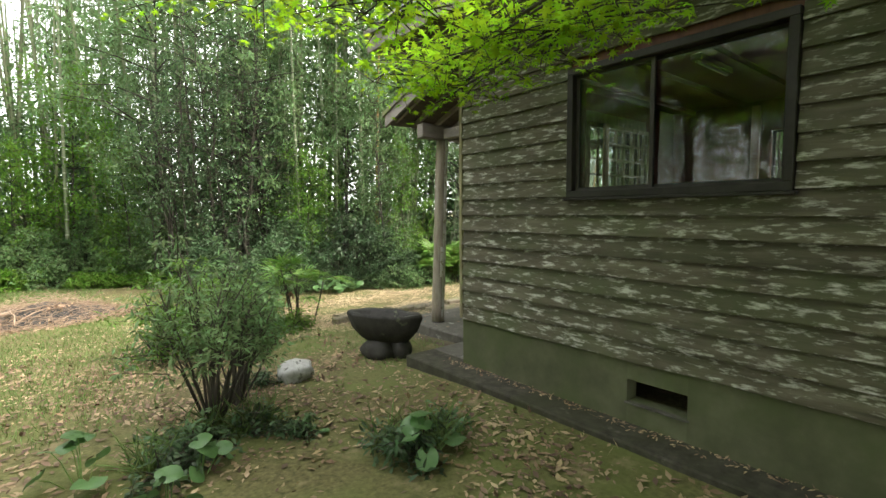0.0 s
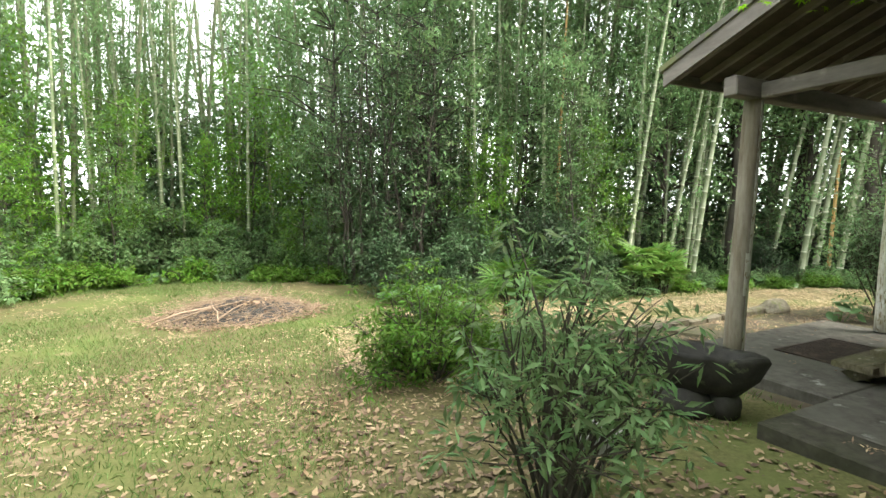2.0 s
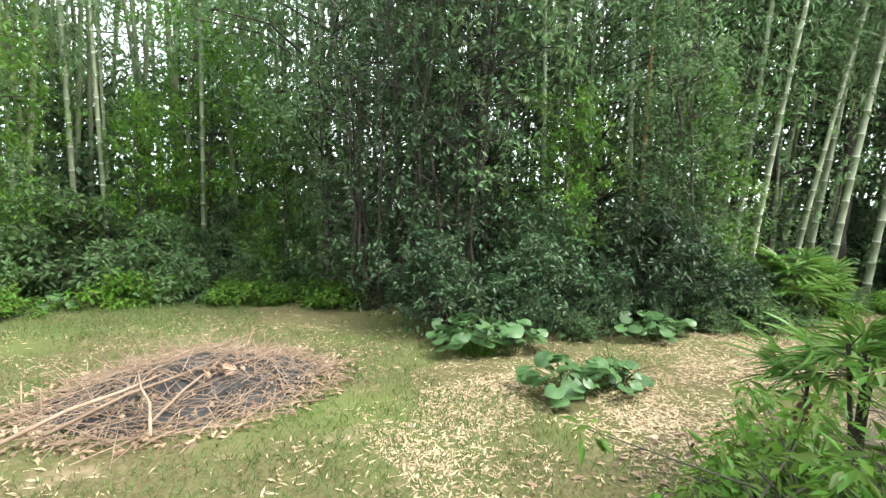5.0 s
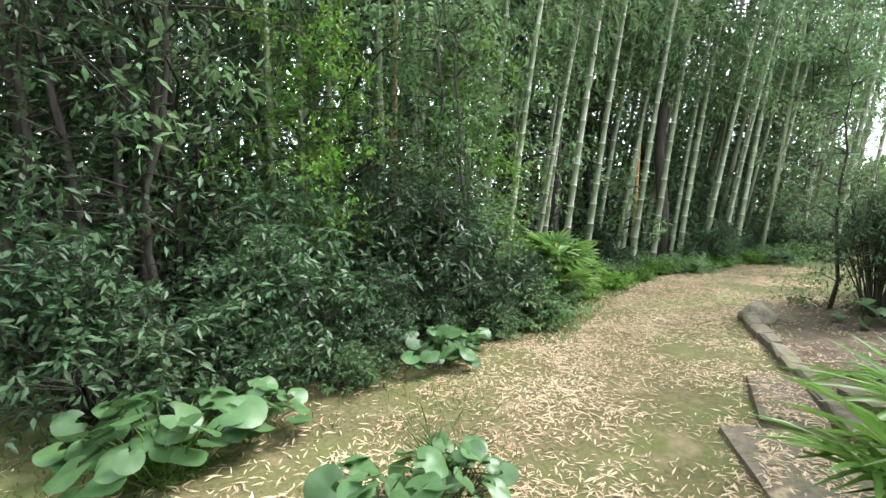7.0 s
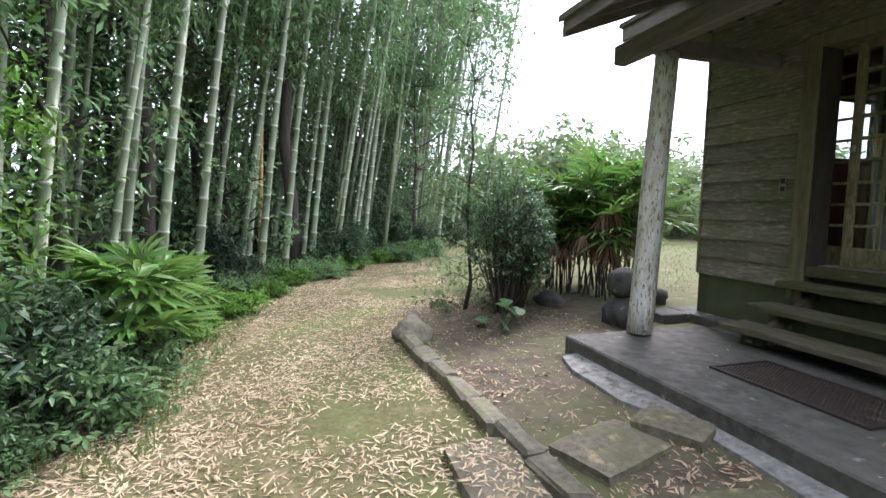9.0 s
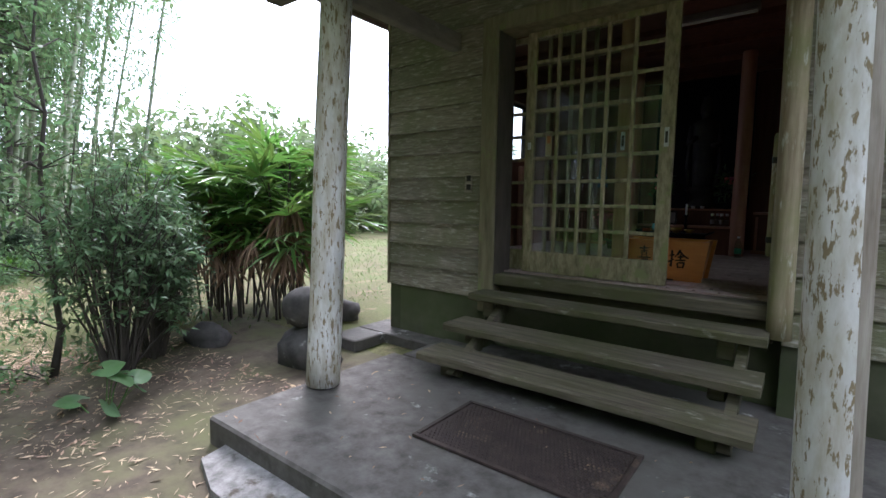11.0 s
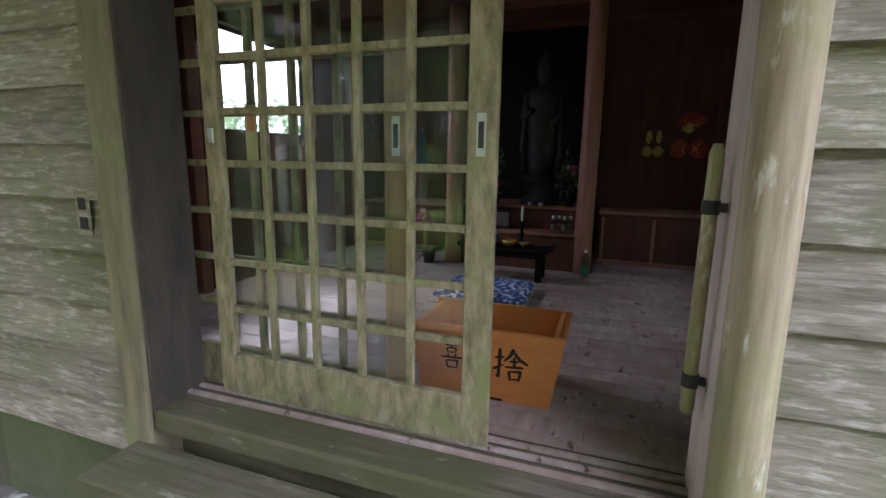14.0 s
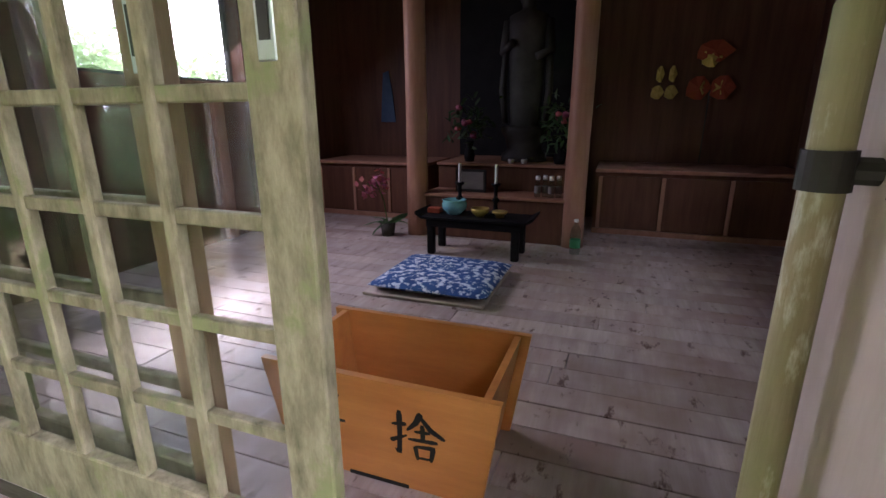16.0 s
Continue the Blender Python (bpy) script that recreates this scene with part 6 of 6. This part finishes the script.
bY = bamboo_model(10, 0.06, 0.03, 400, True, 0.5)
scatter(bY, [(7.3, 11.4, 0, 1.0), (14.0, 8.3, -90, 0.9)])

# tall trees with dark trunks behind and around
t1 = tree_model("cedar_tree", "tall dark-trunked forest tree with a thin high crown", 13, 2.0, 0.35, 3600, 0.17, M_LEAF, 0.16)
scatter(t1, rings(22, -20, 24, 6, 30, 0.8, 1.2, lambda x, y: y > forest_edge(x) + 2, 1.5))
t2 = tree_model("broadleaf_tree", "leafy evergreen forest tree with low branches", 7.5, 2.3, 0.1, 6000, 0.14, M_LEAF, 0.1)
# The fixed spots west and south are unseen trees, added to shade the start.
scatter(t2, rings(26, -20, 24, 3, 26, 0.75, 1.15, lambda x, y: forest_edge(x) + 1.2 < y < forest_edge(x) + 10, 1.9) + [(-8.5, 9, 0, 1.0), (-9, 5.5, 80, 1.1), (-7, 2.5, 140, 1.1), (-5.5, -1, 30, 1.1), (-4, -4, 10, 1.1), (-1.5, -6, 50, 1.1), (1.8, -6.5, 200, 1.1), (-8, -3, 10, 1.2), (4, -8, 70, 1.1), (-6, -7, 0, 1.2), (-3.4, 0.6, 20, 1.1), (-4.4, 3.6, 120, 1.0), (-2.8, -2.6, 220, 1.1), (0.4, -4.9, 300, 1.0), (2.3, -3.6, 40, 0.95), (-0.6, -3.6, 130, 0.95), (-1.9, -4.6, 260, 1.0)])
# The shade at the grove's edge is in this tree's leaf colour.
t3 = tree_model("young_tree", "dense many-stemmed dark evergreen at the edge of the grove", 6.2, 1.35, 0.1, 9000, 0.085, M_LEAF_DD, 0.045, stems=6)
scatter(t3, [(3.4, 11.8, 0, 1.05), (2.3, 13.0, 140, 0.85), (4.4, 12.3, 70, 0.9), (2.9, 12.9, 210, 1.1)])
t4 = tree_model("feathery_tree", "slim fresh-green sapling with feathery twigs", 4.2, 0.8, 0.1, 4200, 0.075, M_LEAF, 0.03)
scatter(t4, [(6.6, 9.75, 0, 1.15), (6.9, 10.4, 90, 1.3), (9.2, 5.3, 60, 0.95), (1.8, 13.6, 10, 1.0), (-3.2, 15.6, 30, 0.9)])

t5 = tree_model("bright_sapling", "fresh light-green young tree at the edge of the grove", 4.6, 1.2, 0.1, 5200, 0.1, M_LEAF_B, 0.04)
scatter(t5, [(-5.2, 14.9, 0, 0.8), (-3.3, 16.2, 80, 1.0), (-1.2, 16.6, 150, 0.8), (1.3, 14.9, 220, 0.85), (-7.2, 13.6, 290, 1.0), (5.0, 11.2, 30, 0.75), (7.4, 10.2, 100, 0.8), (0.2, 17.4, 10, 1.3), (-5.8, 17, 190, 1.3)])

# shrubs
# These and the evergreen shrubs wear the deeper leaf in place of overhead shade.
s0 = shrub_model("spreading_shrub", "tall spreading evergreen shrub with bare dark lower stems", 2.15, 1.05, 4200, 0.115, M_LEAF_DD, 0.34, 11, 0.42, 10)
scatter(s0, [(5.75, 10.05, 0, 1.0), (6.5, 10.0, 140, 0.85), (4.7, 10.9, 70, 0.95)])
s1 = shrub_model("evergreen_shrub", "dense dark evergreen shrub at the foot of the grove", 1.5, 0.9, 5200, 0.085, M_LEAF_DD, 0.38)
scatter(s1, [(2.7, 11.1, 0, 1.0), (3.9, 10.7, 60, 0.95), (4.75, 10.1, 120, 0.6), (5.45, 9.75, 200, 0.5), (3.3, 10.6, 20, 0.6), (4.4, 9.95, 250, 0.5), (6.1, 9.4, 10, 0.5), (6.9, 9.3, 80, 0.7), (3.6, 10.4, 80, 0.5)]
        + rings(12, 8.5, 22, 2, 14, 0.5, 0.9, lambda x, y: forest_edge(x) + 0.6 < y < forest_edge(x) + 4, 1.2))
s9 = shrub_model("woodland_shrub", "leafy green shrub between the trunks of the grove", 1.8, 1.0, 5200, 0.11, M_LEAF, 0.42)
scatter(s9, rings(34, -14, 2.5, 12, 22, 0.8, 1.6, lambda x, y: forest_edge(x) + 0.4 < y < forest_edge(x) + 5, 1.2))
s2 = shrub_model("leafy_undergrowth", "low mixed green undergrowth along the grove edge", 0.75, 0.85, 3600, 0.085, M_LEAF)
scatter(s2, [(6.7, 9.1, 0, 0.85), (7.3, 8.95, 70, 0.85), (6.0, 9.35, 30, 0.6), (7.9, 9.3, 0, 0.8), (4.0, 10.0, 0, 0.6)]
        + rings(26, -14, 4, 12, 20, 0.7, 1.15, lambda x, y: forest_edge(x) - 0.4 < y < forest_edge(x) + 2.5, 0.8)
        + rings(20, 8, 19, 4, 13, 0.5, 0.8, lambda x, y: forest_edge(x) - 0.3 < y < forest_edge(x) + 2.5, 0.8)
        + [(-5.4, 13.2, 0, 1.2), (-6.2, 12.1, 90, 1.2), (-7.0, 11, 180, 1.3), (-7.8, 9.6, 10, 1.3)])
s3 = shrub_model("bright_undergrowth", "fresh bright-green weeds and saplings", 0.6, 0.6, 2200, 0.09, M_LEAF_B)
scatter(s3, [(-2.9, 14.6, 0, 0.9), (-3.6, 14.9, 60, 1.3), (-4.6, 14.2, 130, 1.4), (-1.6, 15.4, 200, 1.2), (-0.6, 15.5, 20, 1.1), (1.9, 13.4, 60, 1.0), (0.4, 14.4, 40, 0.9), (1.0, 14.2, 100, 0.8), (10.2, 8.3, 0, 0.7), (12.4, 7.6, 0, 0.7), (9.0, 8.7, 30, 0.6), (11.3, 8.0, 60, 0.6), (13.3, 7.0, 90, 0.65), (14.2, 6.3, 10, 0.7), (15.1, 5.5, 50, 0.7), (12.9, 7.6, 150, 0.5), (16.0, 4.6, 110, 0.8)])
s4 = shrub_model("nandina_shrub", "slender nandina shrub with dark stems and pointed leaves", 1.6, 0.52, 1900, 0.062, M_LEAF, 0.32, 5, 0.3, 9)
scatter(s4, [(0.62, 3.08, 0, 1.12), (0.9, 3.4, 120, 0.9)])
s5 = shrub_model("rounded_bush", "rounded leafy green bush on the moss", 1.35, 0.85, 6500, 0.07, M_LEAF_B, 0.34, 10, 0.9)
scatter(s5, [(1.12, 5.75, 0, 1.0), (1.75, 6.1, 120, 0.75)])
s6 = shrub_model("dark_nandina", "tall dark nandina with bare lower stems by the kerb", 2.3, 0.62, 4200, 0.075, M_LEAF_D, 0.36, 14, 0.55)
scatter(s6, [(8.75, 4.95, 0, 1.0), (9.0, 4.6, 70, 0.85)])
s7 = shrub_model("fern_bed", "low feathery fern bed", 0.4, 0.6, 2600, 0.07, M_LEAF_B, 0.25, 8, 0.9)
scatter(s7, [(2.05, 6.5, 0, 1.0), (2.5, 6.35, 80, 0.9), (2.5, 10.0, 10, 0.5)])
far = shrub_model("distant_hedge", "distant rounded trees beyond the lawn", 3.6, 3.4, 7000, 0.24, M_FAR, 0.5, 16, 0.95)
scatter(far, [(26, -4, 0, 1.7), (23.5, -8, 40, 1.5), (28, -8.5, 130, 1.7), (31, -9, 50, 1.5), (24, -12, 100, 1.4), (32, 0, 150, 1.2), (20, -16, 30, 1.4), (40, -20, 0, 1.8)])

# the woods further off, past counting
def far_woods():
    n = 420000
    x, y = RNG.uniform(-34, 34, n), RNG.uniform(-14, 34, n)
    edge = np.array([forest_edge(float(q)) for q in x])
    deep = (y > edge + 7) & (y < edge + 14)
    west = (x < -11) & (x > -18) & (y < edge + 7)
    ok = deep | west
    x, y = x[ok], y[ok]
    z = RNG.uniform(0, 1, len(x)) ** 1.5 * 11 - 0.3
    gap = np.array([noise.noise((float(a) * 0.28, float(b) * 0.28, float(c) * 0.33)) for a, b, c in zip(x, y, z)])
    gap = gap + 0.04 * (x < 2) + 0.1 * (x > 5)
    keep = gap > np.where(z < 3, -0.5 + 0.14 * z, -0.08 + 0.035 * (z - 3))
    c = np.stack([x, y, z], 1)[keep]
    d = RNG.normal(size=c.shape) * (1, 1, 0.6)
    # dark undergrowth that closes the view between the trunks
    m = 170000
    u = RNG.uniform(-24, 27, m)
    v = np.array([forest_edge(float(q)) for q in u]) + RNG.uniform(3.2, 8.5, m)
    w = RNG.uniform(0, 1, m) ** 1.25 * np.where(u > 4, 8.0, 5.2) - 0.45
    lump = np.array([noise.noise((float(a) * 0.5, float(b) * 0.5, float(q) * 0.6 + 9)) for a, b, q in zip(u, v, w)])
    low = np.stack([u, v, w], 1)[lump > -0.35 + np.where(u > 4, 0.06, 0.12) * w]
    dl = RNG.normal(size=low.shape) * (1, 1, 0.6)
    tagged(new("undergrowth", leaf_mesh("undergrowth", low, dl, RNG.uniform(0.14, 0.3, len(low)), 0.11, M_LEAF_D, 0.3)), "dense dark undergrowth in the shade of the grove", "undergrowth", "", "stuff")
    tagged(new("far_woods", leaf_mesh("far_woods", c, d, RNG.uniform(0.22, 0.5, len(c)), 0.2, M_LEAF, 0.3)), "dense dark woods behind the bamboo grove", "woods", "", "stuff")


far_woods()


def canopy():
    """Leafy crowns added over the grove, mostly out of view, to shade it."""
    n = 26000
    x = RNG.uniform(1.5, 24, n)
    y = np.array([forest_edge(float(q)) for q in x]) + RNG.uniform(-0.6, 9, n)
    z = RNG.uniform(8, 12, n)
    lump = np.array([noise.noise((float(a) * 0.4, float(b) * 0.4, float(c) * 0.3)) for a, b, c in zip(x, y, z)])
    c = np.stack([x, y, z], 1)[lump > np.where(x < 12, -0.15, 0.1)]
    tagged(new("canopy", leaf_mesh("canopy", c, RNG.normal(size=c.shape) * (1, 1, 0.5), RNG.uniform(0.2, 0.4, len(c)), 0.16, M_LEAF, 0.3)), "high leafy crowns added over the bamboo grove to shade it", "foliage", "", "stuff")


canopy()


def far_culms():
    """The crowd of stems inside the grove, past counting."""
    b = Build()
    for x, y, turn, k in rings(310, -22, 27, 0, 32, 0.8, 1.2, lambda x, y: forest_edge(x) + 3.0 < y < forest_edge(x) + 12, 0.4):
        lean = Vector((RNG.normal() * 0.05, -0.13 * (x > 6) + RNG.normal() * 0.04, 1)) * 11 * k
        p = Vector(gz(x, y, -0.1))
        b.tube([p, p + lean * 0.4, p + lean * 0.75 + Vector((0, 0, 0.05)), p + lean], [0.06 * k, 0.055 * k, 0.045 * k, 0.02], 5, cap=False)
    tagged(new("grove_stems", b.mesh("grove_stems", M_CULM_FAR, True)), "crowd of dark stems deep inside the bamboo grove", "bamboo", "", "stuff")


far_culms()

# palms
p1 = fan_palm_model(1.9, 6, 0.6, 15, 0.75, 1.3)
scatter(p1, [(9.3, 2.9, 0, 1.05), (10.1, 2.5, 120, 1.15), (9.7, 3.4, 200, 0.9), (10.4, 3.3, 60, 1.0)])
p2 = fan_palm_model(1.25, 5, 0.36, 6, 0.1, 1.2)
scatter(p2, [(2.78, 6.5, 0, 1.0)])
fats = fan_palm_model(0.8, 6, 0.34, 8, 0.1, 1.1, 0.075)
fats["label"] = "fatsia-like shrub with fingered leaves, some yellowing"
scatter(fats, [(8.05, 8.75, 0, 1.0), (8.5, 8.95, 120, 1.25), (7.6, 9.1, 240, 1.3)])

# round-leaved clumps
f1 = broadleaf_model("leopard_plant", 38, 0.09, 0.42, 0.42)
scatter(f1, [(2.45, 9.95, 0, 1.2), (2.45, 8.45, 40, 1.0), (4.85, 9.4, 90, 1.0), (3.0, 9.9, 200, 0.9), (5.2, 9.3, 10, 0.8), (3.0, 8.35, 150, 0.75), (2.5, 10.5, 100, 0.9)])
f2 = broadleaf_model("leopard_plant", 7, 0.1, 0.32, 0.28)
scatter(f2, [(-0.25, 2.7, 0, 1.0), (1.65, 1.5, 60, 1.0), (8.05, 5.28, 120, 1.1), (0.35, 2.3, 200, 0.8), (0.1, 1.9, 300, 0.8), (1.2, 2.4, 20, 0.5)]
        + rings(10, -6, 2, 13, 16, 0.9, 1.2, lambda x, y: abs(y - forest_edge(x)) < 0.8, 0.6) + rings(8, 8, 16, 6, 10, 0.8, 1.1, lambda x, y: abs(y - forest_edge(x)) < 0.6, 0.6))


def tuft(x, y, n, lo, hi, label):
    c = RNG.normal(size=(n, 3)) * (0.06, 0.06, 0) + gz(x, y, -0.01)
    d = RNG.normal(size=(n, 3)) * (0.55, 0.55, 0.1) + (0, 0, 1)
    tagged(new("grass_tuft", leaf_mesh("grass_tuft", c, d, RNG.uniform(lo, hi, n), 0.009, M_GRASS, 0.35, "blade")), label, "grass tuft")


for x, y, n in ((3.15, 8.5, 90), (0.3, 2.75, 60), (0.75, 2.75, 50), (1.5, 1.75, 40), (1.9, 1.6, 40), (2.5, 8.45, 60)):
    tuft(x, y, n, 0.15, 0.42, "tuft of long arching grass blades")


s10 = shrub_model("low_groundcover", "low dark leafy plants among dead leaves", 0.3, 0.34, 420, 0.07, M_LEAF_DD, 0.45, 7, 0.8, 7)
scatter(s10, [(1.6, 1.6, 0, 1.0), (1.9, 1.75, 90, 0.8), (0.45, 2.75, 40, 1.0), (0.15, 2.45, 130, 0.9), (0.8, 2.7, 200, 0.8), (1.15, 2.45, 10, 0.6), (1.25, 3.9, 70, 0.7), (1.5, 5.1, 30, 0.8)])
for x, y, n in ((0.55, 2.85, 110), (0.95, 2.8, 80), (0.1, 2.55, 70), (1.75, 1.55, 70)):
    tuft(x, y, n, 0.15, 0.38, "tuft of dark strap-like grass under the shrubs")


# ---------- the maple above the start ----------
def maple():
    ob = thing("maple_tree", (0, 0, 0), "maple with arching limbs and bright star-shaped leaves", "tree")
    trunk = Build()
    base = Vector(gz(0.9, -4.2, -0.05))
    fork = base + Vector((0.1, 0.5, 2.1))
    trunk.tube([base, base.lerp(fork, 0.5) + Vector((0.06, 0, 0)), fork], [0.13, 0.1, 0.08], 9)
    ends = [(2.0, 1.3, 2.75), (2.3, 2.2, 2.85), (1.5, 2.0, 3.1), (1.0, 2.6, 3.35), (0.2, 2.8, 3.5), (-0.9, 2.6, 3.6), (2.6, 3.2, 3.0), (1.6, 3.4, 3.3), (2.2, 1.9, 2.5), (1.9, 1.7, 2.6), (2.45, 2.1, 2.65), (1.2, 1.6, 2.75), (0.7, 1.9, 2.8), (2.65, 1.5, 3.2), (0.6, 4.0, 3.5), (0.3, 1.5, 2.75), (-0.5, 1.6, 2.85), (-1.3, 2.0, 3.0), (1.2, 1.3, 2.65), (1.7, 1.0, 2.55), (1.9, 2.6, 2.7), (-2.2, 2.4, 3.2), (-1.6, 1.2, 2.9)]
    tips = []
    near = len(ends)
    # Unseen limbs with denser twigs, added to shade the walkway and ground.
    ends += [(2.3, -0.4, 3.5), (1.3, -0.6, 3.4), (0.2, -0.4, 3.35), (2.5, -1.5, 3.3), (1.4, -2.0, 3.3), (-0.8, -0.9, 3.3), (2.6, 0.3, 3.7), (0.4, -2.2, 3.2), (2.6, -2.6, 3.2)]
    for i, e in enumerate(ends):
        e = Vector(e)
        mid = fork.lerp(e, 0.5) + Vector((0, 0, 0.35))
        pts = [fork, fork.lerp(mid, 0.5), mid, mid.lerp(e, 0.5) + Vector((0, 0, 0.06)), e]
        trunk.tube(pts, [0.04, 0.03, 0.02, 0.012, 0.004], 6, cap=False)
        for k in range(26 if i < near else 70):
            t = RNG.uniform(0.35, 1.0)
            p = mid.lerp(e, t)
            q = p + Vector((RNG.normal() * 0.34, RNG.normal() * 0.34, RNG.normal() * 0.09 - 0.02))
            trunk.tube([p, p.lerp(q, 0.6) + Vector((0, 0, 0.02)), q], [0.005, 0.004, 0.002], 3, cap=False)
            tips += [q, p.lerp(q, 0.7), p.lerp(q, 0.45)]
    part("limb_frame", trunk, M_BARK, ob)
    verts, faces = [], []
    for p in tips:
        for _ in range(3):
            c = np.array(p) + RNG.normal(size=3) * (0.07, 0.07, 0.03)
            s = RNG.uniform(0.028, 0.048)
            a0 = RNG.uniform(0, 6.28)
            tl = Euler((RNG.normal() * 0.4, RNG.normal() * 0.4, a0)).to_matrix()
            n0 = len(verts)
            verts.append(tuple(c))
            for k in range(14):
                ang = -2.5 + 5.0 * k / 13
                r = s * ((1.0 if k in (5, 7) else 1.15) if k % 2 else 0.42) * (1.15 - 0.12 * abs(ang))
                verts.append(tuple(c + np.array(tl @ Vector((r * math.cos(ang), r * math.sin(ang), -0.25 * r if k % 2 else 0)))))
            faces += [(n0, n0 + 1 + k, n0 + 2 + k) for k in range(13)]
    part("crown", tri_mesh("crown", verts, faces, M_LEAF_MAPLE), M_LEAF_MAPLE, ob)


maple()
